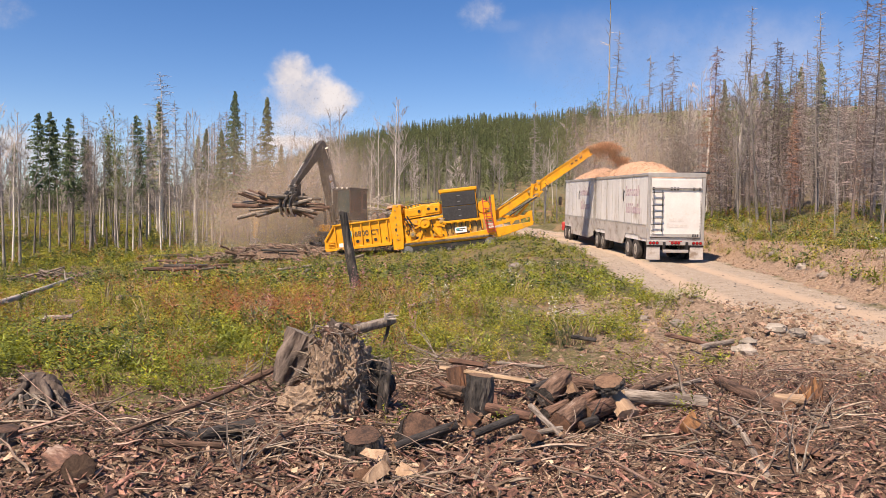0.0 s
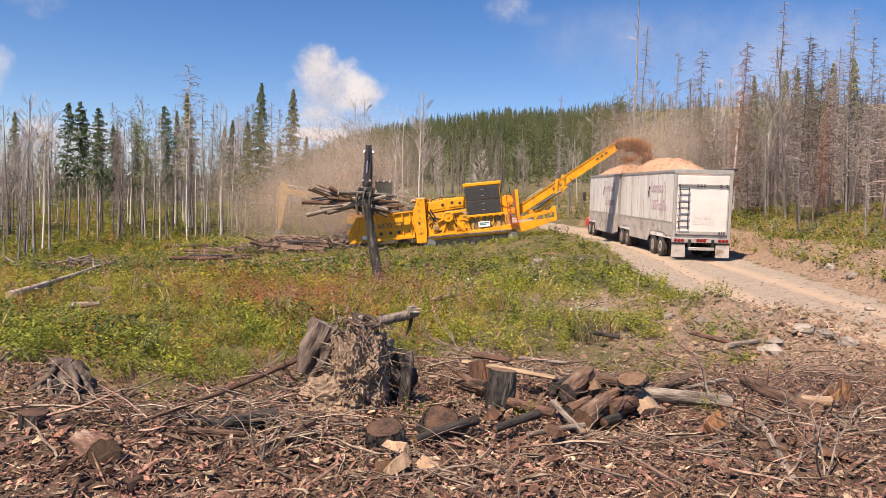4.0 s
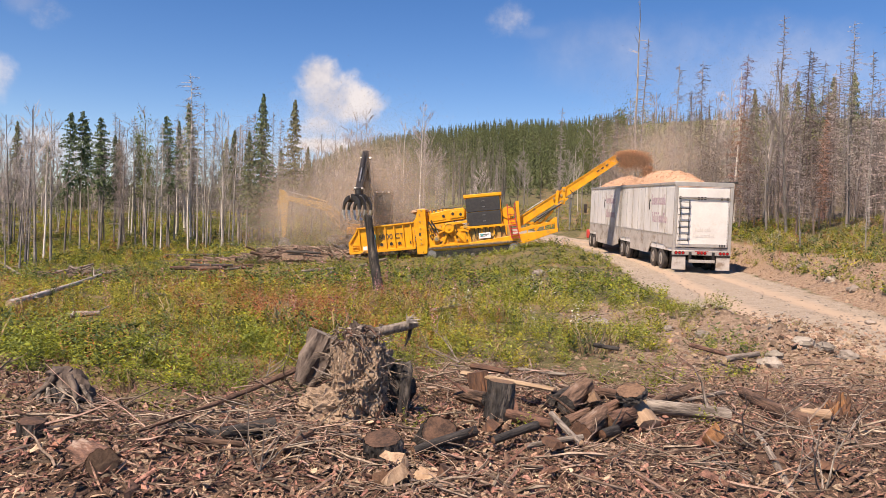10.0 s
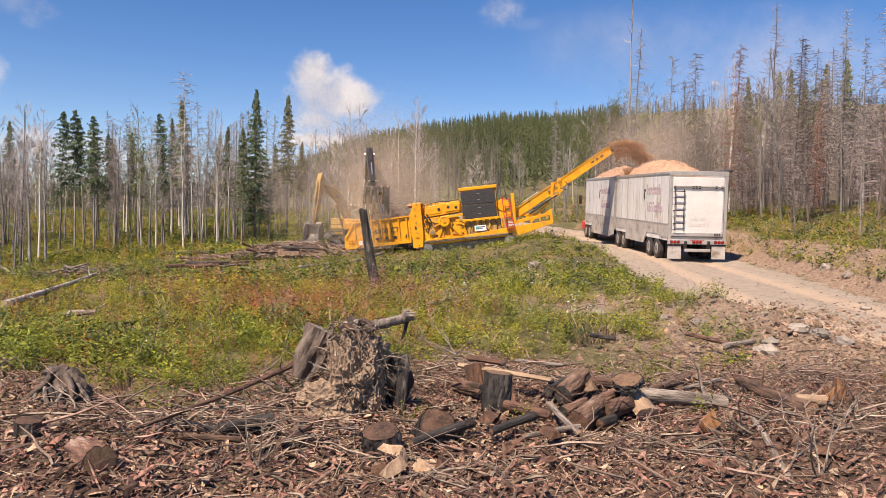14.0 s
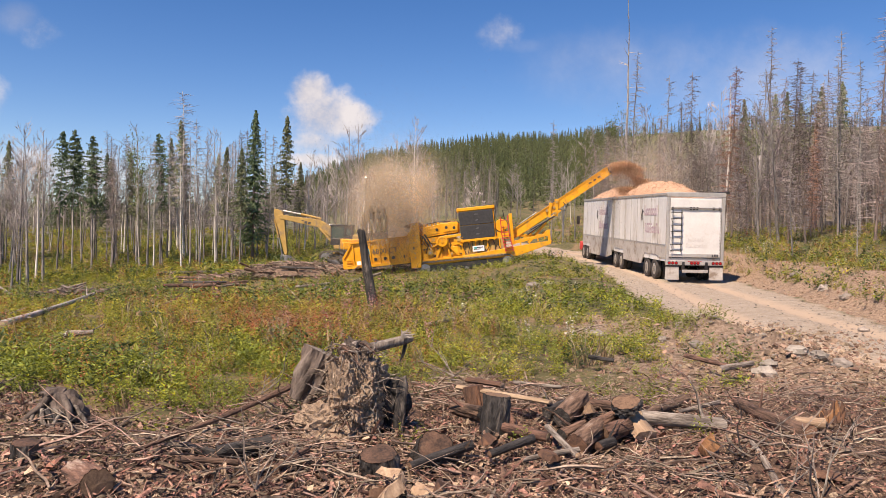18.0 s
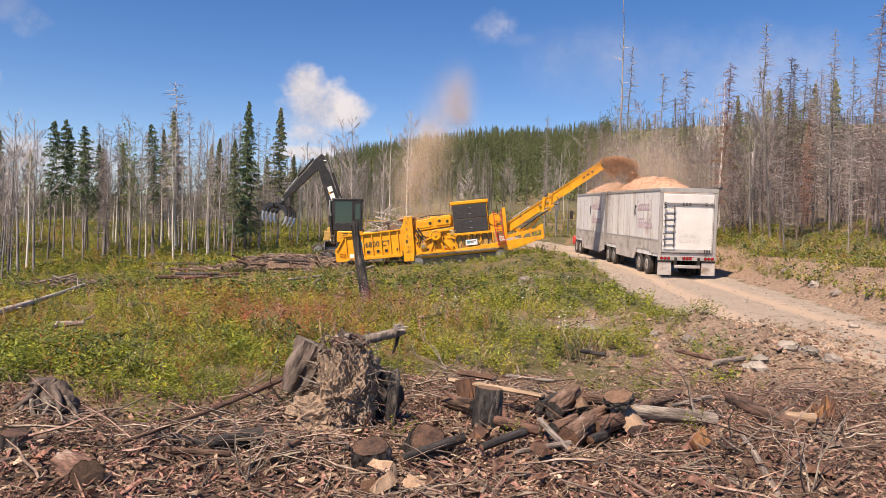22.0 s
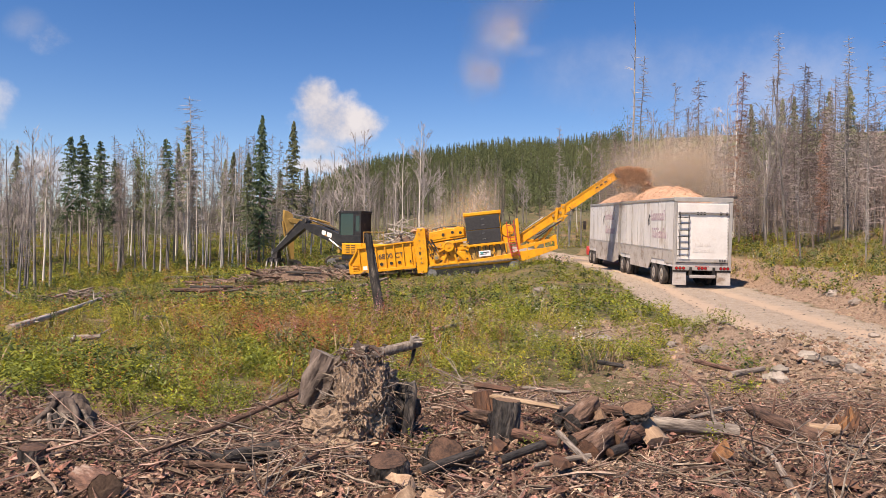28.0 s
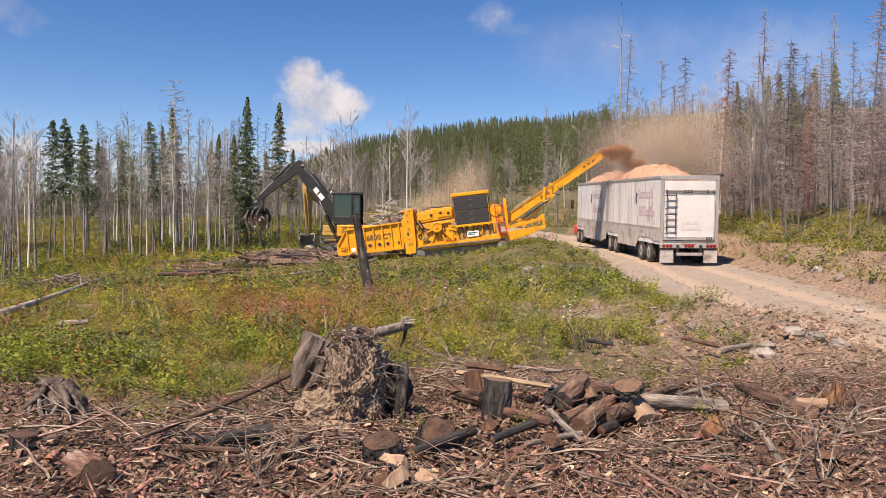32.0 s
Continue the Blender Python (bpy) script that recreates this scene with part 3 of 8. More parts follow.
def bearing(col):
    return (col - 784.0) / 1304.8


def forest():
    r = random.Random(5)
    near = "trees of the burnt forest edge"
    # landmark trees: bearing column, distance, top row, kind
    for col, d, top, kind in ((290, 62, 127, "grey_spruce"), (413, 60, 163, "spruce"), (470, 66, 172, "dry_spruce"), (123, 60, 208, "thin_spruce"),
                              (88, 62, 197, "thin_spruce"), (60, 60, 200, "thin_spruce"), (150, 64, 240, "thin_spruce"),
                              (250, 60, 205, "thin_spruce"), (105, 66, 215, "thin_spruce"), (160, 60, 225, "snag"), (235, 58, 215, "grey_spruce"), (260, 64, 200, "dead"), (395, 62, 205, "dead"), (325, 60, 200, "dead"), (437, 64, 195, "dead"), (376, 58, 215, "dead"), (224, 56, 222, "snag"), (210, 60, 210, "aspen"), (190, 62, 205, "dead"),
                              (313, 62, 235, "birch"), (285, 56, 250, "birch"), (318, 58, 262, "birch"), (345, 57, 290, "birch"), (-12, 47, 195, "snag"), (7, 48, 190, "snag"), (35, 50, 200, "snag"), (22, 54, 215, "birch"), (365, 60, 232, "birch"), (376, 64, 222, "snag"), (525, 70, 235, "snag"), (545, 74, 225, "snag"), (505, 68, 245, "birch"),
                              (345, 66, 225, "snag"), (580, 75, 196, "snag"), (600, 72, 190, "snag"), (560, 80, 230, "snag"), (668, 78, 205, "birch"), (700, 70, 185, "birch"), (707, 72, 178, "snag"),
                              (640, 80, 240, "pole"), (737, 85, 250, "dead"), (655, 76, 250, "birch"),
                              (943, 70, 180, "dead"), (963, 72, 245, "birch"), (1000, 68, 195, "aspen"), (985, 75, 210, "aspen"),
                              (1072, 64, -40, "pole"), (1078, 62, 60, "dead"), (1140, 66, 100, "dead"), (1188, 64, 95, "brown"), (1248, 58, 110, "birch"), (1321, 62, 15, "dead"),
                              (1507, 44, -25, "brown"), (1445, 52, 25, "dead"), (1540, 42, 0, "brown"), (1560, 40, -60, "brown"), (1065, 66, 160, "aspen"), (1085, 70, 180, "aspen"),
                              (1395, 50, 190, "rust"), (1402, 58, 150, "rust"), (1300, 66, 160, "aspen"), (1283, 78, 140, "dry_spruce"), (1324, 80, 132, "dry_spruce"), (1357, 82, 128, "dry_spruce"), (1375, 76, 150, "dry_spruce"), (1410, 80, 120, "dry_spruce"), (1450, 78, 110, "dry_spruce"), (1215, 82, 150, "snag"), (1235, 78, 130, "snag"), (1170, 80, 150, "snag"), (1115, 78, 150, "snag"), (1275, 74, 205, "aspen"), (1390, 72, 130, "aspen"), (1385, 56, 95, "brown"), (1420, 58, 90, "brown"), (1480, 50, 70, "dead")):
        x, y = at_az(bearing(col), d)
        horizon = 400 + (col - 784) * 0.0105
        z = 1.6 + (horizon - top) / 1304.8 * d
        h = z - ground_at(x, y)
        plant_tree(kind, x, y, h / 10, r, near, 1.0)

    def band(n, c0, c1, d0, d1, kinds, h0, h1, group, lean=2.0):
        for _ in range(n):
            d = r.uniform(d0, d1)
            x, y = at_az(bearing(r.uniform(c0, c1)), d)
            left, right = road_edges(y)
            if left - 1.5 < x < right + 2.5 and y < 84:
                continue
            plant_tree(r.choice(kinds), x, y, r.uniform(h0, h1) / 10, r, group, lean)

    leftk = ["dead"] * 4 + ["pole"] + ["birch"] * 2 + ["snag"] * 6 + ["dry_spruce"] * 2 + ["brown"] + ["dead"] * 2
    band(70, -160, 500, 57, 74, leftk, 8.0, 12.5, "trees of the burnt forest edge")
    band(70, -160, 530, 74, 100, leftk, 6.0, 10.0, "trees of the burnt forest edge")
    band(8, -160, 60, 42, 54, ["snag", "snag", "birch", "dead"], 5.5, 9.0, "trees of the burnt forest edge")
    band(26, 480, 1020, 74, 125, ["pole", "dead", "birch", "snag", "snag"], 5.0, 9.5, "standing dead trees behind the clearing")
    band(34, 1020, 1240, 60, 95, ["brown", "dead", "dead", "snag", "pole", "brown"], 7, 11, "dead trees on the bank above the road")
    band(92, 1200, 1700, 46, 84, ["brown"] * 5 + ["dead"] * 2 + ["rust"] + ["snag"] * 4, 6.5, 12.5, "dead trees on the bank above the road", 3.2)
    band(9, 1330, 1760, 30, 46, ["brown", "dead", "pole"], 3.5, 8, "dead trees on the bank above the road")


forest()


def tri_arrays(g):
    tri = [(f[0], f[i], f[i + 1]) for f in g.f for i in range(1, len(f) - 1)]
    return np.array(g.v), np.array(tri)


def wood_behind():
    """The depth of the dead wood above the road, beyond the trees that can be told apart."""
    r = random.Random(19)
    gen = np.random.default_rng(19)
    for key, n, mat, label in (("trunks", 700, "far_trunk", "grey brown trunks deep in the dead wood"), ("brush", 700, "twig_brown", "dense brown dead twigs deep in the wood")):
        gen = np.random.default_rng(19)
        y = gen.uniform(62, 140, n)
        x = np.where(np.arange(n) % 7 < 1, -0.75 + 0.62 * gen.random(n), 0.19 + 0.62 * gen.random(n)) * y
        y = np.where(x < 0, y * 0.6 + 48, y)
        p = np.stack([x, y, land(x, y)], -1)
        made = dead_conifer(random.Random(23), 1.0, 0.0065, 120, 0.16, 0.06, fine=8)
        v, f = tri_arrays(made[0 if key == "trunks" else 1])
        if key == "brush":
            made = Geo()
            rr = random.Random(24)
            for k in range(480):
                z = rr.uniform(0.06, 1.0)
                q = Vector((0, 0, z)) + limb_dir(rr.uniform(0, 6.3), rr.uniform(-0.4, 0.2)) * rr.uniform(0, 0.13) * (1.1 - z)
                twig(made, q, q + limb_dir(rr.uniform(0, 6.3), rr.uniform(-0.7, 0.3)) * rr.uniform(0.03, 0.10), 0.0013)
            v, f = tri_arrays(made)
        m = transforms(gen, p, gen.uniform(5.5, 11.5, n) * np.where(x < 0, 0.75, 1.05), 0.03)
        vv, ff = scatter((v, f), m)
        tagged(new("dead_wood_" + key, mesh_np("dead_wood", vv, ff, M[mat])), label, "dead trees", kind="stuff")


wood_behind()


def far_conifer(rng):
    """A slim far conifer: short drooping sprays round a stem, down to the ground."""
    v, f = [], []
    for k in range(26):
        u = (k + rng.random()) / 26
        a, rad = k * 2.4 + rng.uniform(-0.5, 0.5), 0.185 * (1.0 - u) ** 0.85 * rng.uniform(0.6, 1.25) + 0.006
        z = 0.06 + 0.90 * u
        c, s = math.cos(a), math.sin(a)
        n = len(v)
        w = 0.055 + 0.5 * rad
        v += [(-s * w * 0.4, c * w * 0.4, z + 0.05), (s * w * 0.4, -c * w * 0.4, z + 0.07), (c * rad, s * rad, z - rng.uniform(0.02, 0.06))]
        f.append((n, n + 1, n + 2))
    n = len(v)
    v += [(-0.012, 0, 0.86), (0.012, 0.006, 0.86), (0, 0, 1.0), (0, -0.012, 0.86)]
    f += [(n, n + 1, n + 2), (n + 1, n + 3, n + 2)]
    return np.array(v), np.array(f)


def far_woods():
    rng = np.random.default_rng(3)
    r = random.Random(3)
    kinds = [far_conifer(r) for _ in range(5)]
    pieces = []
    for k, (n, y0, y1, h0, h1) in enumerate(((9500, 240, 480, 4.0, 8.5), (6500, 185, 330, 3.5, 7.5), (1900, 140, 200, 3, 6))):
        y = rng.uniform(y0, y1, n)
        az = rng.uniform(-0.75, 0.85, n)
        if k == 2:
            keep = (az > 0.2) | ((az > -0.2) & (y > 165))
            y, az = y[keep], az[keep]
        keep = (az < 0.21) | (rng.random(len(az)) < 0.12)
        y, az = y[keep], az[keep]
        x = az * y
        p = np.stack([x, y, land(x, y)], -1)
        m = transforms(rng, p, rng.uniform(h0, h1, len(p)), 0.02)
        which = rng.integers(0, 5, len(p))
        pieces += [scatter(kinds[j], m[which == j]) for j in range(5)]
    v, f = join_np(pieces)
    tagged(new("hillside_forest", mesh_np("hillside_forest", v, f, M["far_needles"])), "dense green conifer forest over the far hillside", "forest", kind="stuff")
    # grey trunks along the hill's foot
    g, b = trunk_geo(r, 1.0, 0.012, 0.01, 4)
    me_v, tri = np.array(g.v), []
    for face in g.f:
        for i in range(1, len(face) - 1):
            tri.append((face[0], face[i], face[i + 1]))
    n = 900
    y = rng.uniform(125, 250, n)
    x = np.where(rng.random(n) < 0.7, rng.uniform(-0.4, 0.05, n), rng.uniform(-0.65, 0.75, n)) * y
    p = np.stack([x, y, land(x, y)], -1)
    m = transforms(rng, p, rng.uniform(5, 9.5, n), 0.03)
    v, f = scatter((me_v, np.array(tri)), m)
    tagged(new("far_dead_trunks", mesh_np("far_dead_trunks", v, f, M["far_trunk"])), "grey standing trunks of a burnt wood", "dead trees", kind="stuff")
    # their fine bare crowns
    brush = Geo()
    for k in range(110):
        z = r.uniform(0.15, 1.0)
        q = Vector((0, 0, z)) + limb_dir(r.uniform(0, 6.3), r.uniform(-0.2, 0.6)) * r.uniform(0, 0.13) * (1.15 - z)
        twig(brush, q, q + limb_dir(r.uniform(0, 6.3), r.uniform(-0.2, 1.0)) * r.uniform(0.04, 0.13), 0.0026)
    v, f = scatter(tri_arrays(brush), m)
    tagged(new("far_bare_crowns", mesh_np("far_bare_crowns", v, f, M["far_trunk"])), "hazy grey bare crowns of a burnt wood", "dead trees", kind="stuff")


far_woods()


# ---------------------------------------------------------------- more materials
M["paint_yellow"] = material("machine_yellow", (0.65, 0.275, 0.008), (0.79, 0.375, 0.012), 0.45, scale=2.5, fine=25, bump=0.05, stain=(0.40, 0.22, 0.06), stain_at=0.63, stain_scale=1.6)
M["paint_dull"] = material("dusty_yellow", (0.35, 0.215, 0.06), (0.48, 0.305, 0.085), 0.65, scale=3, fine=25, bump=0.08, stain=(0.25, 0.18, 0.11), stain_at=0.58, stain_scale=1.3)
M["black_steel"] = material("black_steel", (0.012, 0.012, 0.013), (0.035, 0.033, 0.032), 0.42, scale=3, fine=30, bump=0.1, stain=(0.10, 0.08, 0.065), stain_at=0.66)
M["grille"] = material("black_mesh_panel", (0.018, 0.018, 0.02), (0.04, 0.04, 0.042), 0.6, scale=8, fine=90, bump=0.4)
M["rubber"] = material("tyre_rubber", (0.02, 0.02, 0.02), (0.07, 0.06, 0.055), 0.9, scale=6, fine=50, bump=0.3)
M["red_paint"] = material("red_paint", (0.42, 0.035, 0.03), (0.55, 0.06, 0.05), 0.5, scale=4, fine=30, bump=0.05)
M["white_panel"] = material("dirty_white_panel", (0.58, 0.575, 0.56), (0.76, 0.755, 0.74), 0.5, scale=0.8, fine=14, bump=0.05, stain=(0.42, 0.37, 0.31), stain_at=0.60, stain_scale=0.9, stretch=(1, 1, 0.35))
M["door_white"] = material("white_door", (0.58, 0.575, 0.56), (0.72, 0.715, 0.70), 0.45, scale=0.9, fine=14, bump=0.05, stain=(0.55, 0.50, 0.44), stain_at=0.66, stain_scale=1.2)
M["grey_skirt"] = material("dusty_grey_skirt", (0.38, 0.36, 0.335), (0.52, 0.49, 0.46), 0.6, scale=1.2, fine=14, bump=0.05, stain=(0.24, 0.19, 0.15), stain_at=0.56)
M["aluminium"] = material("dull_aluminium", (0.42, 0.40, 0.38), (0.55, 0.53, 0.50), 0.45, 0.5, scale=2, fine=20, bump=0.05, stain=(0.25, 0.21, 0.17))
M["steel"] = material("worn_steel", (0.22, 0.21, 0.20), (0.40, 0.38, 0.36), 0.4, 0.7, scale=5, fine=40, bump=0.1)
M["bright_steel"] = material("polished_tines", (0.50, 0.49, 0.47), (0.72, 0.71, 0.69), 0.3, 0.8, scale=5, fine=40, bump=0.05)
M["track_steel"] = material("muddy_track", (0.10, 0.085, 0.07), (0.24, 0.20, 0.16), 0.8, 0.2, scale=4, fine=30, bump=0.3)
M["red_lamp"] = material("red_lamp_glass", (0.30, 0.01, 0.015), (0.42, 0.02, 0.02), 0.25, bump=0)
M["sign_white"] = material("white_plate", (0.72, 0.74, 0.75), (0.80, 0.81, 0.82), 0.4, bump=0)
M["letter_dark"] = material("dark_lettering", (0.03, 0.03, 0.035), (0.06, 0.06, 0.065), 0.5, bump=0)
M["letter_red"] = material("faded_red_lettering", (0.36, 0.25, 0.30), (0.52, 0.42, 0.45), 0.6, fine=30, bump=0)
M["letter_pale"] = material("pale_grey_lettering", (0.52, 0.50, 0.48), (0.62, 0.60, 0.58), 0.6, bump=0)
M["teal"] = material("teal_emblem", (0.05, 0.30, 0.33), (0.09, 0.38, 0.40), 0.5, bump=0)
M["emblem_white"] = material("white_emblem", (0.75, 0.75, 0.74), (0.82, 0.82, 0.80), 0.5, bump=0)
M["lamp_white"] = material("work_lamp_lens", (0.82, 0.82, 0.80), (0.9, 0.9, 0.88), 0.2, bump=0)
M["wood_cut"] = material("sawn_wood", (0.10, 0.056, 0.036), (0.27, 0.16, 0.10), 0.85, scale=9, fine=60, bump=0.5, per_object=0.2, stain=(0.075, 0.045, 0.032), stain_at=0.58, stain_scale=9)
M["wood_orange"] = material("orange_rotten_wood", (0.17, 0.075, 0.035), (0.38, 0.19, 0.085), 0.9, scale=11, fine=60, bump=0.9, depth=0.03, stretch=(1, 1, 0.3), stain=(0.08, 0.045, 0.03), stain_at=0.58, stain_scale=8)
M["wood_split"] = material("split_wood", (0.22, 0.145, 0.09), (0.50, 0.375, 0.255), 0.85, scale=14, fine=70, stretch=(1, 1, 0.12), bump=0.6, per_object=0.2)
M["wood_rotten"] = material("red_rotten_wood", (0.045, 0.026, 0.020), (0.165, 0.085, 0.052), 0.9, scale=9, fine=50, bump=0.8, depth=0.03, stretch=(1, 1, 0.3), stain=(0.24, 0.105, 0.05), stain_at=0.66, stain_scale=7)
M["burnt_face"] = material("burnt_sawn_face", (0.030, 0.019, 0.015), (0.14, 0.078, 0.052), 0.9, scale=10, fine=60, bump=0.9, depth=0.03, spread=0.10, stain=(0.20, 0.12, 0.075), stain_at=0.64, stain_scale=8)
M["charred"] = material("charred_bark", (0.008, 0.0075, 0.0075), (0.065, 0.058, 0.053), 0.7, scale=12, fine=60, bump=1.0, depth=0.04, stretch=(1, 1, 0.25), spread=0.10, stain=(0.22, 0.19, 0.165), stain_at=0.62, stain_scale=9)
M["log_bark"] = material("brown_log_bark", (0.032, 0.018, 0.013), (0.19, 0.112, 0.08), 0.9, scale=16, fine=70, bump=1.0, depth=0.03, stretch=(1, 1, 0.2), spread=0.10, stain=(0.34, 0.285, 0.235), stain_at=0.64, stain_scale=8, per_object=0.25)
M["log_grey"] = material("weathered_grey_log", (0.085, 0.068, 0.057), (0.36, 0.315, 0.27), 0.9, scale=16, fine=70, bump=0.9, depth=0.03, stretch=(1, 1, 0.14), spread=0.10, stain=(0.075, 0.06, 0.05), stain_at=0.60, stain_scale=8, per_object=0.2)
M["log_pale"] = material("bleached_log", (0.26, 0.23, 0.20), (0.52, 0.47, 0.42), 0.9, scale=12, fine=60, bump=0.6, stretch=(1, 1, 0.14), stain=(0.12, 0.10, 0.085), stain_at=0.64, stain_scale=6)
M["clod"] = material("dug_soil", (0.17, 0.115, 0.08), (0.33, 0.24, 0.175), 0.95, scale=9, fine=60, bump=0.5, per_island=0.4, space="World")
M["stump_dark"] = material("old_dark_stump", (0.048, 0.037, 0.031), (0.165, 0.128, 0.107), 0.92, scale=9, fine=50, bump=0.9, depth=0.03, stretch=(1, 1, 0.4), stain=(0.22, 0.18, 0.15), stain_at=0.62, stain_scale=6)
M["root_soil"] = material("rootwad_soil", (0.18, 0.128, 0.092), (0.48, 0.36, 0.262), 0.95, scale=22, fine=120, bump=1.0, depth=0.03, spread=0.16, stain=(0.10, 0.068, 0.05), stain_at=0.62, stain_scale=22)
M["bark_chips"] = material("bark_and_wood_chips", (0.075, 0.043, 0.031), (0.40, 0.258, 0.188), 0.9, scale=25, fine=110, bump=0.6, per_island=0.62, space="World")
M["log_slab"] = material("dark_bark_slabs", (0.045, 0.027, 0.02), (0.22, 0.135, 0.095), 0.9, scale=18, fine=90, bump=0.8, per_island=0.5, space="World", stain=(0.33, 0.20, 0.12), stain_at=0.63, stain_scale=9)
M["litter"] = material("fine_bark_litter", (0.055, 0.032, 0.023), (0.33, 0.208, 0.15), 0.95, scale=25, fine=110, bump=0.4, per_island=0.6, space="World")
M["pale_chips"] = material("pale_splinters", (0.38, 0.27, 0.18), (0.56, 0.44, 0.32), 0.9, scale=20, fine=90, bump=0.3, per_island=0.4, space="World")
M["stick"] = material("dry_sticks", (0.095, 0.065, 0.048), (0.36, 0.275, 0.215), 0.9, scale=12, fine=60, bump=0.3, per_island=0.55, space="World")
M["fresh_chips"] = material("fresh_orange_chips", (0.50, 0.27, 0.14), (0.70, 0.43, 0.26), 0.9, scale=8, fine=45, bump=0, per_island=0.3, two_sided=0.3)
M["wood_chips"] = material("orange_wood_chips", (0.36, 0.215, 0.135), (0.58, 0.395, 0.27), 0.9, scale=8, fine=45, bump=0.8, depth=0.06, per_island=0.25)


def dust_material(name, c, thin):
    """Fine dust: specks that let most light pass and scatter the rest both ways."""
    m = bpy.data.materials.new(name)
    m.use_nodes = True
    t = m.node_tree
    t.nodes.remove(t.nodes["Principled BSDF"])
    d, s, clear = node(t, "ShaderNodeBsdfDiffuse"), node(t, "ShaderNodeBsdfTranslucent"), node(t, "ShaderNodeBsdfTransparent")
    rnd = maths(t, "ADD", maths(t, "MULTIPLY", node(t, "ShaderNodeNewGeometry").outputs["Random Per Island"], 0.4), 0.8)
    hsv = node(t, "ShaderNodeHueSaturation", Color=colour(c))
    link(t, rnd, hsv.inputs["Value"])
    up = node(t, "ShaderNodeCombineXYZ", X=-0.35, Y=-0.55, Z=0.75)
    both, out = node(t, "ShaderNodeMixShader", Fac=0.5), node(t, "ShaderNodeMixShader", Fac=thin)
    for k, x in ((1, d), (2, s)):
        link(t, hsv.outputs[0], x.inputs[0])
        link(t, up.outputs[0], x.inputs["Normal"])
        link(t, x.outputs[0], both.inputs[k])
    link(t, clear.outputs[0], out.inputs[1])
    link(t, both.outputs[0], out.inputs[2])
    link(t, out.outputs[0], t.nodes["Material Output"].inputs[0])
    return m


M["dust"] = dust_material("brown_dust", (0.69, 0.585, 0.51), 0.30)
M["dust_orange"] = dust_material("tan_sawdust", (0.84, 0.70, 0.55), 0.27)
M["stone"] = material("pale_stone", (0.18, 0.155, 0.132), (0.31, 0.278, 0.242), 0.9, scale=7, fine=50, bump=0.6, per_object=0.2, per_island=0.3)
for key, a, b, tl in (("herb_green", (0.145, 0.185, 0.022), (0.285, 0.32, 0.045), 0.3), ("herb_yellow", (0.275, 0.27, 0.028), (0.44, 0.40, 0.062), 0.3), ("herb_red", (0.25, 0.08, 0.038), (0.42, 0.165, 0.066), 0.25),
                      ("fireweed", (0.40, 0.18, 0.20), (0.48, 0.26, 0.27), 0.3), ("grass_dry", (0.28, 0.21, 0.12), (0.42, 0.33, 0.20), 0.2), ("shrub_dark", (0.045, 0.075, 0.02), (0.10, 0.14, 0.038), 0.25), ("flower_white", (0.38, 0.38, 0.30), (0.52, 0.52, 0.44), 0.2)):
    M[key] = material(key, tuple(0.82 * q for q in a), b, 0.7, scale=2.6, fine=14, bump=0, per_island=0.5, space="World", two_sided=tl, spread=0.08)


def glass_material():
    m = bpy.data.materials.new("tinted_cab_glass")
    m.use_nodes = True
    b = m.node_tree.nodes["Principled BSDF"]
    b.inputs["Base Color"].default_value = (0.018, 0.045, 0.045, 1)
    b.inputs["Roughness"].default_value, b.inputs["IOR"].default_value = 0.08, 1.5
    b.inputs["Specular IOR Level"].default_value = 0.5
    return m


M["glass"] = glass_material()


def lit_lamp_material():
    m = bpy.data.materials.new("lit_work_lamp")
    m.use_nodes = True
    b = m.node_tree.nodes["Principled BSDF"]
    b.inputs["Base Color"].default_value = (0.85, 0.85, 0.82, 1)
    b.inputs["Emission Color"].default_value = (1.0, 0.96, 0.88, 1)
    b.inputs["Emission Strength"].default_value = 3.0
    return m


M["lit_lamp"] = lit_lamp_material()


# ---------------------------------------------------------------- chip truck on the road
TRUCK = pose(9.36, 33.9, 0.02, 2.4, 0.0, 2.45)


def word_bars(rng, x0, x1, z0, z1, n, place):
    """Bars standing for lettering that is not spelled out: place(u0, u1, w0, w1) adds one."""
    step = (x1 - x0) / n
    for k in range(n):
        a = x0 + k * step
        tall = z1 if (k == 0 or rng.random() < 0.3) else z0 + 0.68 * (z1 - z0)
        place(a, a + step * 0.30, z0, tall)
        if rng.random() < 0.75:
            place(a + step * 0.30, a + step * 0.72, z0, z0 + 0.2 * (z1 - z0))
        if rng.random() < 0.6:
            place(a + step * 0.30, a + step * 0.72, tall - 0.2 * (z1 - z0), tall)
        place(a + step * 0.58, a + step * 0.80, z0, z0 + 0.6 * (z1 - z0))


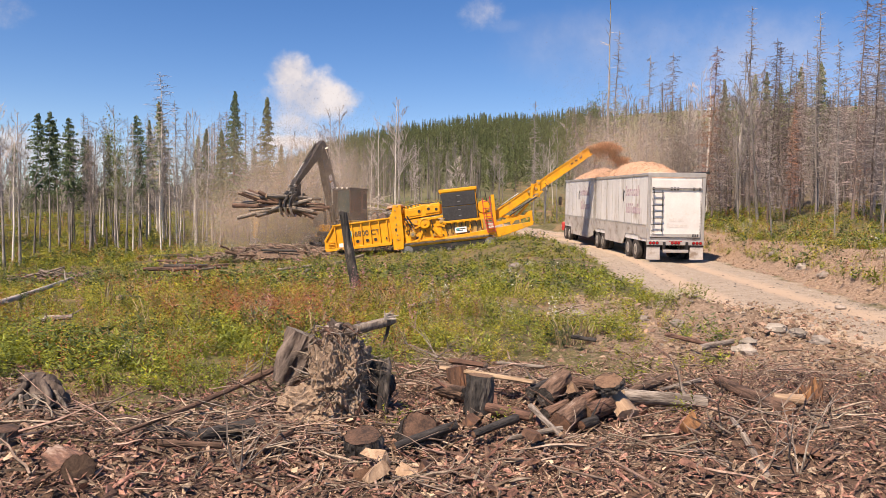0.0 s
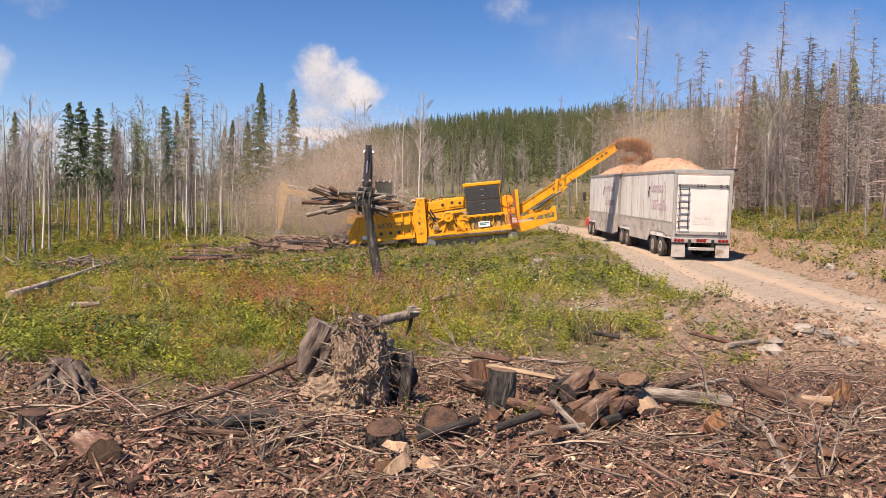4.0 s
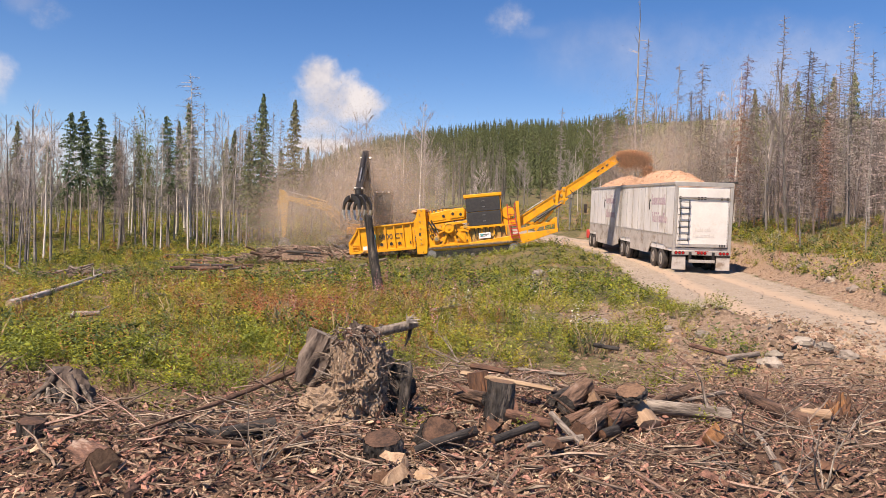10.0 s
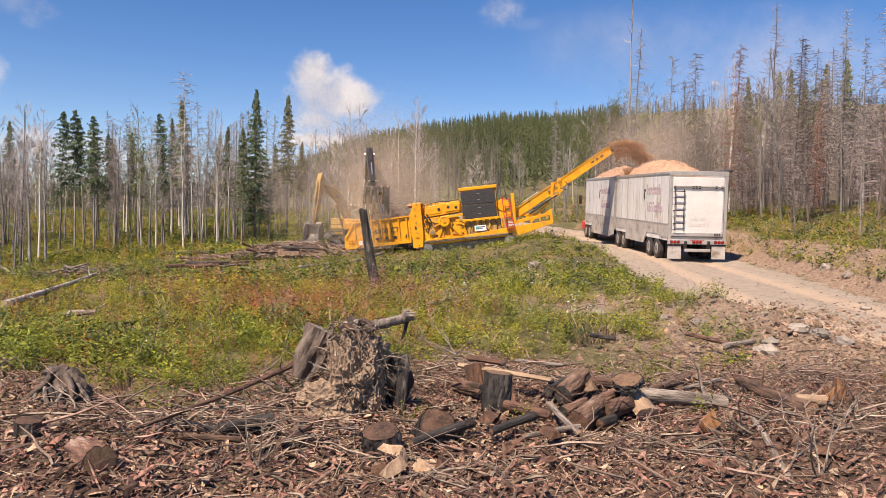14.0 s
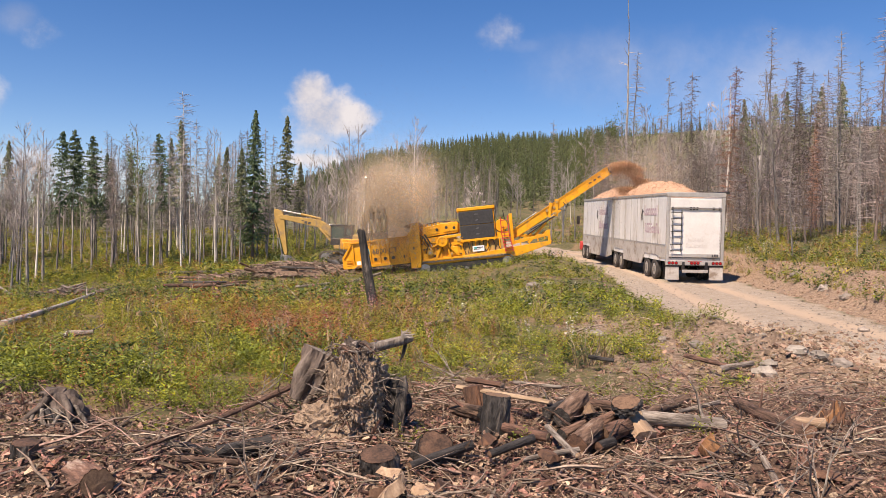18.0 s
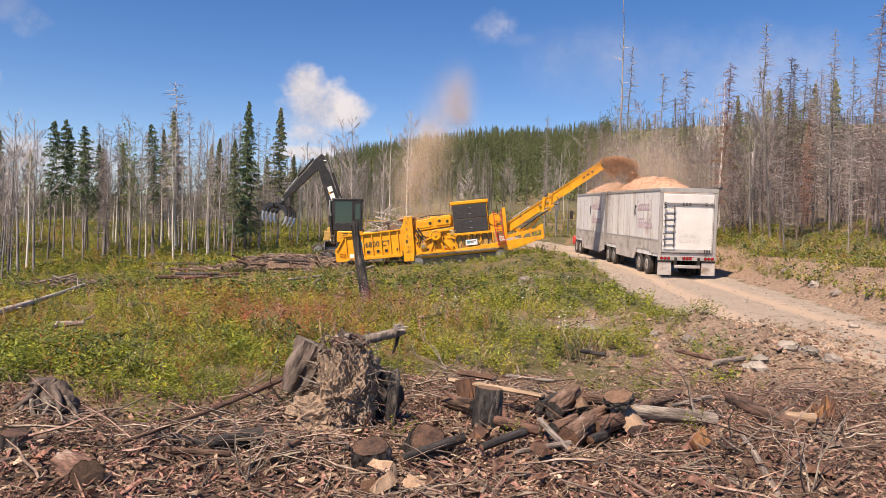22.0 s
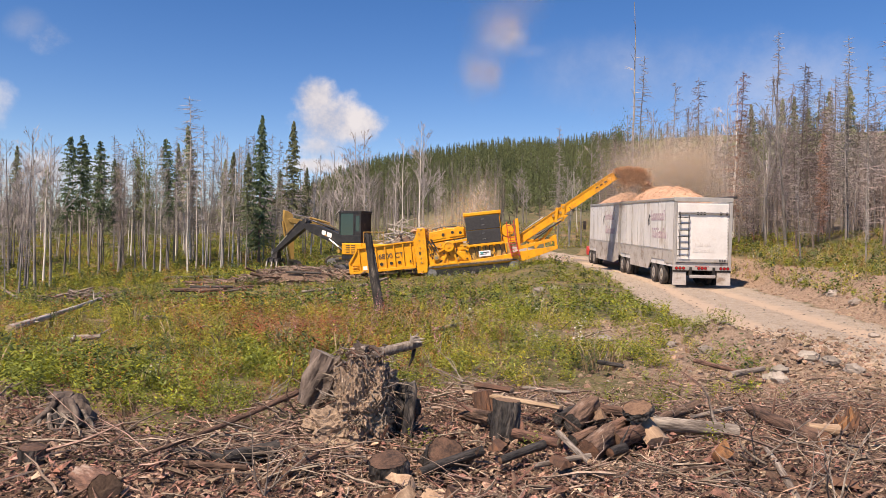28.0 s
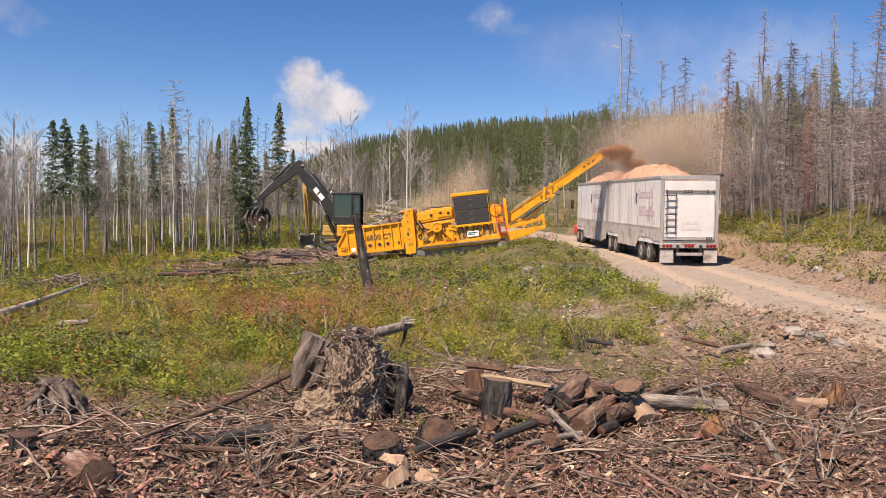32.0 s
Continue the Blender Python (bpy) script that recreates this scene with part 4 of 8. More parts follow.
def wheel_pair(parent, x, y, side):
    """A dual wheel: tyre, pale rim, hub."""
    w = part("wheel", Geo().tube([(x - 0.28, y, 0.5), (x + 0.28, y, 0.5)], 0.12, 10), M["steel"], parent)
    g = Geo()
    for off in (-0.15, 0.15):
        g.ring((x + off, y, 0.5), (1, 0, 0), 0.30, 0.5, 0.125, 26)
    part("tyre", g, M["rubber"], w)
    o = x + side * 0.15
    g = Geo().ring((o + side * 0.05, y, 0.5), (1, 0, 0), 0.13, 0.31, 0.06, 22)
    g.tube([(o, y, 0.5), (o + side * 0.13, y, 0.5)], [0.15, 0.09], 14)
    for k in range(8):
        a = k * math.pi / 4
        g.tube([(o + side * 0.08, y + 0.21 * math.cos(a), 0.5 + 0.21 * math.sin(a)), (o + side * 0.125, y + 0.21 * math.cos(a), 0.5 + 0.21 * math.sin(a))], 0.022, 6)
    part("rim", g, M["aluminium"], w, "pale dusty rim with wheel nuts")


def trailer(name, y0, y1, label, rear, rng):
    t = thing(name, TRUCK, label, "trailer", "trailers of the chip truck")
    W, H, lo = 2.62, 4.05, 1.0
    # shell: floor, front wall, side walls with panels
    part("floor_pan", Geo().box(0.02, W - 0.02, y0 + 0.05, y1 - 0.02, lo, lo + 0.12), M["grey_skirt"], t)
    part("front_wall", Geo().box(0, W, y1 - 0.06, y1, lo, H - 0.05), M["white_panel"], t, bevel=0.01)
    for side, x in ((-1, 0.0), (1, W - 0.05)):
        wall = part("side_wall", Geo().box(x, x + 0.05, y0 + 0.06, y1 - 0.06, lo - 0.05, H - 0.08), M["white_panel"], t)
        n = int(round((y1 - y0) / 1.22))
        for k in range(n):
            a, b = y0 + 0.08 + k * (y1 - y0 - 0.16) / n, y0 + 0.08 + (k + 1) * (y1 - y0 - 0.16) / n - 0.03
            xo = x - 0.018 if side < 0 else x + 0.05
            part("panel", Geo().box(xo, xo + 0.018, a, b, 1.72, H - 0.14), M["white_panel"], wall, bevel=0.006)
            part("seam", Geo().box(xo - 0.012 if side < 0 else xo + 0.012, xo + 0.018 if side < 0 else xo + 0.03, b + 0.004, b + 0.026, 1.0, H - 0.14), M["aluminium"], wall)
        xo = x - 0.03 if side < 0 else x + 0.03
        part("belt_rail", Geo().box(xo, xo + 0.05, y0 + 0.07, y1 - 0.07, 1.62, 1.70), M["aluminium"], wall)
    # skirts hang low between the axles
    for x in (-0.03, W - 0.02):
        if rear:
            prof = [(3.9, 0.62), (7.3, 0.62), (7.3, 1.16), (9.55, 1.16), (9.55, 1.62), (0.07, 1.62), (0.07, 1.1), (1.0, 1.1), (1.3, 1.2), (3.3, 1.2)]
        else:
            prof = [(11.2, 0.50), (16.0, 0.50), (16.0, 1.16), (18.1, 1.16), (18.1, 1.62), (10.1, 1.62), (10.1, 0.7)]
        n = len(prof)
        vs = [(x, y, z) for y, z in prof] + [(x + 0.05, y, z) for y, z in prof]
        fs = [tuple(range(n)), tuple(range(2 * n - 1, n - 1, -1))] + [(i, n + i, n + (i + 1) % n, (i + 1) % n) for i in range(n)]
        part("skirt", Geo().add(vs, fs), M["grey_skirt"], t, "grey dusty lower skirt")
    for x in (-0.05, W - 0.05):
        part("top_rail", Geo().box(x, x + 0.10, y0, y1, H - 0.08, H + 0.05), M["aluminium"], t, bevel=0.015)
    part("tarp_roll", Geo().tube([(W + 0.06, y0 - 0.22, H + 0.08), (W + 0.06, y1, H + 0.08)], 0.065, 10), M["black_steel"], t, "dark rolled tarpaulin along the top rail")
    # faded lettering on the road side
    ly = y0 + 1.0
    for u0, u1, w0, w1, n in ((0.0, 2.3, 3.05, 3.55, 7), (0.15, 2.5, 2.2, 2.68, 8)):
        g = Geo()
        word_bars(rng, u0, u1, w0, w1, n, lambda a, b, c, d: g.box(-0.026, -0.019, ly + 2.5 - b, ly + 2.5 - a, c, d))
        part("lettering", g, M["letter_red"], t, "row of faded red letter shapes")
    part("emblem", Geo().prism([(0, 0), (0.16, 0.1), (0.1, 0.42), (0.3, 0.5), (0.05, 0.62), (-0.1, 0.3)], 0, 0.006, pose(-0.028, ly + 2.95, 2.75, 0, 0, -90)), M["letter_dark"], t, "small dark emblem")
    if rear:
        rear_end(t, W, H, lo, rng)
        axles = (1.75, 3.0, 7.9, 9.15)
    else:
        axles = (16.75, 17.95)
        part("front_lip", Geo().box(-0.04, W + 0.04, y0 - 0.04, y0 + 0.06, lo, H + 0.04), M["aluminium"], t, bevel=0.01)
    for y in axles:
        part("axle", Geo().tube([(0.3, y, 0.5), (W - 0.3, y, 0.5)], 0.07, 8), M["black_steel"], t)
        wheel_pair(t, 0.27, y, -1)
        wheel_pair(t, W - 0.27, y, 1)
    for x in (0.75, W - 0.85):
        part("chassis_beam", Geo().box(x, x + 0.12, y0 + 0.2, y1 - 0.2, 0.72, 1.0), M["black_steel"], t)
    return t


def rear_end(t, W, H, lo, rng):
    # frame posts and header
    for x in (-0.02, W - 0.12):
        part("rear_post", Geo().box(x, x + 0.14, -0.03, 0.09, lo - 0.12, H + 0.02), M["aluminium"], t, bevel=0.012)
    part("header", Geo().box(-0.03, W + 0.03, -0.05, 0.1, H - 0.14, H + 0.07), M["aluminium"], t, bevel=0.015)
    door = part("door", Geo().box(0.14, W - 0.14, -0.012, 0.05, lo + 0.16, H - 0.17), M["door_white"], t, "dirty white tailgate door", bevel=0.01)
    part("upper_panel", Geo().box(0.17, W - 0.17, -0.034, -0.012, H - 0.62, H - 0.24), M["door_white"], door, bevel=0.008)
    part("hinge_bar", Geo().tube([(0.15, -0.06, H - 0.66), (W - 0.15, -0.06, H - 0.66)], 0.028, 8), M["steel"], door)
    for x in (0.22, 1.05, 1.2, 1.35, 2.1, W - 0.25):
        part("hinge", Geo().box(x - 0.04, x + 0.04, -0.075, -0.012, H - 0.73, H - 0.60), M["black_steel"], door, bevel=0.005)
    for k in range(16):
        z = lo + 0.35 + k * 0.145
        part("rivet", Geo().box(W - 0.20, W - 0.17, -0.03, -0.012, z, z + 0.05), M["steel"], door)
    part("lower_bar", Geo().box(0.15, W - 0.15, -0.04, -0.012, lo + 0.18, lo + 0.32), M["aluminium"], door, bevel=0.006)
    part("number_bars", Geo().box(2.08, 2.15, -0.046, -0.041, lo + 0.19, lo + 0.31).box(2.19, 2.26, -0.046, -0.041, lo + 0.19, lo + 0.31).box(2.30, 2.37, -0.046, -0.041, lo + 0.19, lo + 0.31), M["letter_dark"], door)
    for u0, u1, w0, w1, n in ((0.98, 1.72, lo + 0.88, lo + 1.06, 7), (0.90, 1.86, lo + 0.62, lo + 0.80, 8)):
        g = Geo()
        word_bars(rng, u0, u1, w0, w1, n, lambda a, b, c, d: g.box(a, b, -0.019, -0.013, c, d))
        part("lettering", g, M["letter_pale"], door, "short row of grey letter shapes")
    # ladder of bent rod
    lad = part("ladder", Geo().tube([(0.22, -0.13, lo + 0.42), (0.22, -0.13, H - 0.75)], 0.018, 8).tube([(0.62, -0.13, lo + 0.42), (0.62, -0.13, H - 0.75)], 0.018, 8), M["black_steel"], t, "dark steel rear ladder")
    for k in range(7):
        z = lo + 0.46 + k * 0.29
        part("rung", Geo().tube([(0.18, -0.02, z), (0.18, -0.14, z), (0.66, -0.14, z), (0.66, -0.02, z)], 0.017, 8), M["black_steel"], lad)
    # lamp bar, lamps, bumper, mud flaps
    part("lamp_bar", Geo().box(-0.02, W + 0.02, -0.05, 0.06, 0.80, 1.0), M["aluminium"], t, bevel=0.012)
    for x in (0.14, 0.30, 0.46, 1.16, 1.31, 1.46, W - 0.46, W - 0.30, W - 0.14):
        lamp = part("lamp", Geo().tube([(x, -0.05, 0.9), (x, -0.085, 0.9)], [0.062, 0.055], 14), M["red_lamp"], t, "round red lamp")
        part("bezel", Geo().ring((x, -0.056, 0.9), (0, 1, 0), 0.058, 0.078, 0.012, 14), M["black_steel"], lamp)
    part("reflector_strip", Geo().box(1.0, 1.62, -0.056, -0.051, 0.96, 0.99), M["red_lamp"], t)
    for x in (0.72, W - 0.84):
        part("bumper_arm", Geo().box(x, x + 0.12, -0.1, 0.05, 0.5, 0.95), M["black_steel"], t, bevel=0.012)
    part("bumper", Geo().box(0.72, W - 0.72, -0.16, -0.06, 0.46, 0.60), M["aluminium"], t, "scuffed underride bumper", bevel=0.02)
    for x in (-0.02, W - 0.62):
        part("mud_flap", Geo().prism([(x, 0.13), (x + 0.64, 0.13), (x + 0.62, 0.72), (x + 0.02, 0.72)], 0.0, 0.03), M["grey_skirt"], t, "grey dusty mud flap")
        part("flap_bracket", Geo().box(x, x + 0.64, -0.02, 0.05, 0.72, 0.80), M["black_steel"], t)


def chip_heap(name, y0, y1, top, rng, label):
    """A heap of chips that fills a trailer and rises above its rails; loose chips on it."""
    xs, ys = np.linspace(0.06, 2.56, 22), np.linspace(y0, y1, 60)
    gx, gy = np.meshgrid(xs, ys)
    u, w = (gx - 1.31) / 1.3, (gy - (y0 + y1) / 2) / ((y1 - y0) / 2)
    gz = 3.75 + top * np.clip(1 - 0.75 * u**2, 0, 1) * np.clip(1 - np.abs(w) ** 3.0, 0, 1) + 0.17 * wave(gx, gy, 1.1, 2.0) + 0.07 * wave(gx, gy, 0.35, 4.0)
    v = np.stack([gx, gy, gz], -1).reshape(-1, 3)
    nx = len(xs)
    i = (np.arange(len(ys) - 1)[:, None] * nx + np.arange(nx - 1)[None]).ravel()
    f = np.stack([i, i + 1, i + nx + 1, i + nx], -1)
    ob = thing(name, TRUCK, label, "wood chips")
    part("mound", mesh_np("mound", v, f, M["wood_chips"], True), None, ob)
    gen = np.random.default_rng(rng.randint(0, 999))
    p = v[gen.integers(0, len(v), 4200)] + gen.normal(0, 0.06, (4200, 3)) * (1, 1, 0.35)
    tv, tf = join_np([scatter(chip_template(gen), transforms(gen, p, gen.uniform(0.02, 0.06, len(p)), 0.5))])
    loose = part("loose_chip_layer", mesh_np("loose_chip_layer", tv, tf, M["wood_chips"]), None, ob)
    loose["kind"] = "stuff"
    return ob


def flake_template(gen):
    """A flat, irregular flake of bark, slightly cupped."""
    a = np.sort(gen.uniform(0, 2 * np.pi, 5) * 0.35 + np.arange(5) * 2 * np.pi / 5)
    rim = gen.uniform(0.32, 0.62, 5)
    v = np.stack([np.cos(a) * rim, np.sin(a) * rim * 0.8, gen.normal(0, 0.035, 5)], -1)
    v = np.concatenate([v, [(gen.normal(0, 0.08), gen.normal(0, 0.08), 0.085), (0.0, 0.0, -0.05)]])
    f = [(k, (k + 1) % 5, 5) for k in range(5)] + [((k + 1) % 5, k, 6) for k in range(5)]
    return v, np.array(f)


def crumb_template(gen):
    v = np.array([(-0.5, -0.3, 0), (0.5, -0.25, 0.05), (0.05, 0.45, 0), (0.0, 0.0, 0.3)]) + gen.normal(0, 0.10, (4, 3))
    return v, np.array([(0, 1, 3), (1, 2, 3), (2, 0, 3), (0, 2, 1)])


def chip_template(gen):
    """A thin, crooked shard of eight triangles."""
    v = np.array([(-1, -0.35, 0.0), (0.8, -0.45, 0.06), (1, 0.3, -0.05), (-0.7, 0.45, 0.05), (0.1, 0.0, 0.2), (0.0, 0.05, -0.16)]) * 0.5
    v = v + gen.normal(0, 0.06, v.shape)
    f = np.array([(0, 1, 4), (1, 2, 4), (2, 3, 4), (3, 0, 4), (1, 0, 5), (2, 1, 5), (3, 2, 5), (0, 3, 5)])
    return v, f


def tractor():
    t = thing("highway_tractor", TRUCK @ pose(1.3, 17.4, 0, 0, 0, -9) @ pose(-1.3, -17.4, 0), "red highway tractor coupled ahead of the chip trailers", "truck")
    part("sleeper", Geo().box(0.25, 2.35, 19.5, 21.2, 1.1, 3.3), M["red_paint"], t, bevel=0.12)
    part("cab", Geo().box(0.2, 2.4, 21.2, 22.8, 1.1, 3.0), M["red_paint"], t, bevel=0.12)
    part("hood", Geo().box(0.45, 2.15, 22.8, 24.8, 1.1, 2.2), M["red_paint"], t, bevel=0.15)
    part("fuel_tank", Geo().tube([(0.1, 19.6, 0.8), (0.1, 21.2, 0.8)], 0.33, 18), M["aluminium"], t)
    for x in (0.85, 1.65):
        part("frame_rail", Geo().box(x, x + 0.12, 16.2, 24.6, 0.75, 1.0), M["black_steel"], t)
    part("rear_light_bar", Geo().box(-0.05, 2.65, 18.3, 18.42, 0.72, 1.0), M["red_paint"], t, bevel=0.01)
    part("fender", Geo().box(-0.28, 0.3, 18.5, 19.5, 0.55, 1.15), M["red_paint"], t, bevel=0.08)
    for y in (23.6,):
        for x, s in ((0.3, -1), (2.3, 1)):
            w = part("wheel", Geo().tube([(x - 0.15, y, 0.5), (x + 0.15, y, 0.5)], 0.12, 10), M["steel"], t)
            part("tyre", Geo().ring((x, y, 0.5), (1, 0, 0), 0.30, 0.5, 0.15, 24), M["rubber"], w)
    mir = part("mirror", Geo().box(-0.42, -0.18, 22.3, 22.4, 2.3, 2.95), M["black_steel"], t, bevel=0.02)
    part("mirror_arm", Geo().tube([(0.2, 22.35, 2.7), (-0.3, 22.35, 2.75)], 0.02, 6), M["black_steel"], mir)
    part("exhaust_stack", Geo().tube([(0.12, 19.15, 1.2), (0.12, 19.15, 3.95)], 0.07, 12), M["aluminium"], t)
    return t


def make_truck():
    r = random.Random(21)
    trailer("rear_trailer", 0.0, 9.6, "white dusty chip trailer with a grey skirt and rear ladder", True, r)
    trailer("lead_trailer", 10.0, 18.2, "white dusty lead chip trailer heaped with wood chips", False, r)
    tractor()
    chip_heap("chip_heap", 1.4, 9.4, 1.05, r, "heap of orange wood chips in the rear trailer")
    chip_heap("chip_heap", 10.2, 17.8, 1.0, r, "heap of orange wood chips in the lead trailer")


make_truck()


# ---------------------------------------------------------------- horizontal grinder
GRINDER = pose(-6.76, 42.76, 0.07, 0, -6.8, -2.0)


def lettering(text, size, m, mat, parent, name="lettering", label=""):
    cu = bpy.data.curves.new(name, "FONT")
    cu.body, cu.size, cu.extrude, cu.align_x = text, size, 0.006, "LEFT"
    tmp = bpy.data.objects.new("tmp", cu)
    me = bpy.data.meshes.new_from_object(tmp)
    bpy.data.objects.remove(tmp)
    bpy.data.curves.remove(cu)
    me.materials.clear()
    me.materials.append(mat)
    ob = part(name, me, None, parent, label)
    ob.matrix_basis = m
    return ob


def plate(parent, name, poly, y0, y1, mat="paint_yellow", label="", bevel=0.012):
    return part(name, Geo().prism(poly, y0, y1), M[mat], parent, label, bevel)


def bar_xz(g, a, b, half, y0, y1):
    """A flat bar between two points of the x-z plane."""
    d = Vector((b[0] - a[0], b[1] - a[1])).normalized()
    n = Vector((-d.y, d.x)) * half
    g.prism([(a[0] - n.x, a[1] - n.y), (b[0] - n.x, b[1] - n.y), (b[0] + n.x, b[1] + n.y), (a[0] + n.x, a[1] + n.y)], y0, y1)
    return g


def crawler(parent, x0, x1, z0, z1, y0, y1, name="track"):
    """A crawler track: a looped belt with shoes, a frame and rollers."""
    r = (z1 - z0) / 2
    zc = (z0 + z1) / 2
    path = []
    n = 10
    for k in range(n + 1):
        a = math.pi / 2 + math.pi * k / n
        path.append((x0 + r + r * math.cos(a), zc + r * math.sin(a)))
    for k in range(n + 1):
        a = -math.pi / 2 + math.pi * k / n
        path.append((x1 - r + r * math.cos(a), zc + r * math.sin(a)))
    outer = path
    inner = [(x0 + r + (px - x0 - r) * 0.86 if px < x0 + r else (x1 - r + (px - x1 + r) * 0.86 if px > x1 - r else px), zc + (pz - zc) * 0.84) for px, pz in path]
    g = Geo()
    m = len(outer)
    vs = [(x, y, z) for y in (y0, y1) for ring in (outer, inner) for x, z in ring]
    fs = []
    for i in range(m):
        j = (i + 1) % m
        fs += [(i, j, 2 * m + j, 2 * m + i), (m + j, m + i, 3 * m + i, 3 * m + j), (j, i, m + i, m + j), (2 * m + i, 2 * m + j, 3 * m + j, 3 * m + i)]
    g.add(vs, fs)
    t = part(name, g, M["track_steel"], parent, "muddy steel crawler track")
    shoes = Geo()
    for i in range(m):
        a, b = Vector(outer[i]), Vector(outer[(i + 1) % m])
        steps = max(1, int((b - a).length / 0.19))
        for k in range(steps):
            p, d = a.lerp(b, (k + 0.5) / steps), (b - a).normalized()
            nn = Vector((d.y, -d.x))
            q = p + nn * 0.03
            bar_xz(shoes, tuple(p - nn * 0.01), tuple(q), 0.07, y0 - 0.02, y1 + 0.02)
    part("shoes", shoes, M["track_steel"], t)
    part("track_frame", Geo().box(x0 + r, x1 - r, y0 + 0.08, y1 - 0.08, zc - r * 0.45, zc + r * 0.45), M["black_steel"], t)
    rollers = int((x1 - x0 - 2 * r) / 0.45) + 1
    for k in range(rollers):
        x = x0 + r + k * (x1 - x0 - 2 * r) / max(1, rollers - 1)
        part("roller", Geo().tube([(x, y0 + 0.04, zc - r * 0.5), (x, y1 - 0.04, zc - r * 0.5)], r * 0.3, 12), M["steel"], t)
    for x in (x0 + r, x1 - r):
        part("sprocket", Geo().tube([(x, y0 + 0.02, zc), (x, y1 - 0.02, zc)], r * 0.72, 18), M["steel"], t)
    return t


def make_grinder():
    g = thing("wood_grinder", GRINDER, "yellow tracked horizontal wood grinder with raised conveyor", "grinder")
    # feed hopper: two ribbed sides, flared end, floor
    side = [(0, 0), (3.85, 0), (3.85, 1.46), (0.55, 1.38), (0.0, 0.62)]
    for y0 in (0.0, 2.44):
        s = plate(g, "hopper_side", side, y0, y0 + 0.06, bevel=0.01)
        yo = y0 - 0.10 if y0 == 0 else y0 + 0.06
        for x in (0.62, 1.08, 1.62, 2.16, 2.68, 3.2, 3.66):
            part("rib", Geo().prism([(x - 0.035, 0.02), (x + 0.035, 0.02), (x + 0.035, 1.40), (x - 0.035, 1.38)], yo, yo + 0.10), M["paint_yellow"], s, bevel=0.006)
        part("rib", bar_xz(Geo(), (0.05, 0.6), (0.55, 1.36), 0.04, yo, yo + 0.10), M["paint_yellow"], s)
        part("top_flange", bar_xz(Geo(), (0.5, 1.40), (3.9, 1.49), 0.04, yo - 0.03, yo + 0.16), M["paint_yellow"], s, bevel=0.008)
        part("sill", Geo().box(0.0, 3.85, yo - 0.02, yo + 0.12, -0.06, 0.10), M["paint_yellow"], s, bevel=0.01)
        for x in (1.88, 2.45, 2.93, 3.62):
            part("port", Geo().tube([(x, yo + 0.085, 0.36), (x, yo + 0.108, 0.36)], 0.105, 18), M["black_steel"], s, "dark round port hole")
            part("port_rim", Geo().ring((x, yo + 0.09, 0.36), (0, 1, 0), 0.10, 0.13, 0.016, 18), M["paint_yellow"], s)
    for y0 in (0.02, 2.06):
        plate(g, "end_wing", [(-0.06, 0.0), (0.02, 0.0), (0.60, 1.36), (0.52, 1.38), (-0.06, 0.62)], y0, y0 + 0.42)
    part("hopper_floor", Geo().box(0.05, 4.0, 0.06, 2.44, 0.08, 0.18), M["track_steel"], g, "chain floor of the feed hopper")
    for k in range(14):
        part("floor_slat", Geo().box(0.12 + 0.27 * k, 0.20 + 0.27 * k, 0.1, 2.40, 0.18, 0.25), M["track_steel"], g)
    part("end_drum", Geo().tube([(0.08, 0.1, 0.12), (0.08, 2.4, 0.12)], 0.13, 16), M["steel"], g)
    for x0, z0, h in ((0.14, 0.12, 0.10), (0.14, 0.30, 0.10), (0.14, 0.48, 0.08)):
        part("step_bar", Geo().box(x0, x0 + 0.42, -0.14, -0.06, z0, z0 + h * 0.5), M["paint_yellow"], g, bevel=0.008)
    part("sticker", Geo().box(0.78, 1.02, -0.012, -0.004, 0.12, 0.34), M["sign_white"], g, "white warning sticker")
    lettering("6800 CT", 0.42, pose(1.72, -0.022, 0.66, 90, 0, 0), M["letter_dark"], g, label="dark model number on the hopper side")
    plate(g, "emblem", [(1.28, 0.62), (1.46, 0.60), (1.62, 0.74), (1.60, 0.98), (1.40, 1.02), (1.26, 0.84)], -0.02, -0.004, "teal", "teal round emblem", 0)
    # feed roller mast and mill
    for y0 in (-0.12, 2.3):
        mast = plate(g, "mast", [(3.92, -0.38), (4.5, -0.38), (4.58, 0.3), (4.58, 2.18), (4.15, 2.22), (4.0, 1.75), (3.84, 1.52), (3.92, 0.4)], y0, y0 + 0.32, bevel=0.02)
        part("bolt_plate", Geo().box(4.08, 4.36, y0 - 0.02, y0 - 0.001, 0.15, 0.55), M["paint_yellow"], mast, bevel=0.008)
        for z in (0.22, 0.48, 1.1, 1.5, 1.9):
            part("bolt", Geo().tube([(4.22, y0 - 0.05, z), (4.22, y0, z)], 0.035, 8), M["steel"], mast)
        part("cut_out", Geo().box(4.12, 4.22, y0 - 0.03, y0 - 0.004, 0.70, 0.86), M["black_steel"], mast)
    part("cross_head", Geo().box(4.1, 4.5, 0.2, 2.3, 1.7, 2.12), M["paint_yellow"], g, bevel=0.02)
    plate(g, "mill_wall", [(4.58, -0.22), (7.0, -0.22), (7.0, 1.0), (6.3, 1.32), (5.1, 1.30), (4.58, 1.05)], 0.10, 2.40, bevel=0.02)
    plate(g, "roller_hood", [(4.72, 1.30), (6.82, 1.44), (6.86, 2.02), (6.45, 2.10), (6.2, 2.0), (5.9, 2.06), (5.35, 1.96), (4.80, 1.92)], 0.05, 2.35, bevel=0.03)
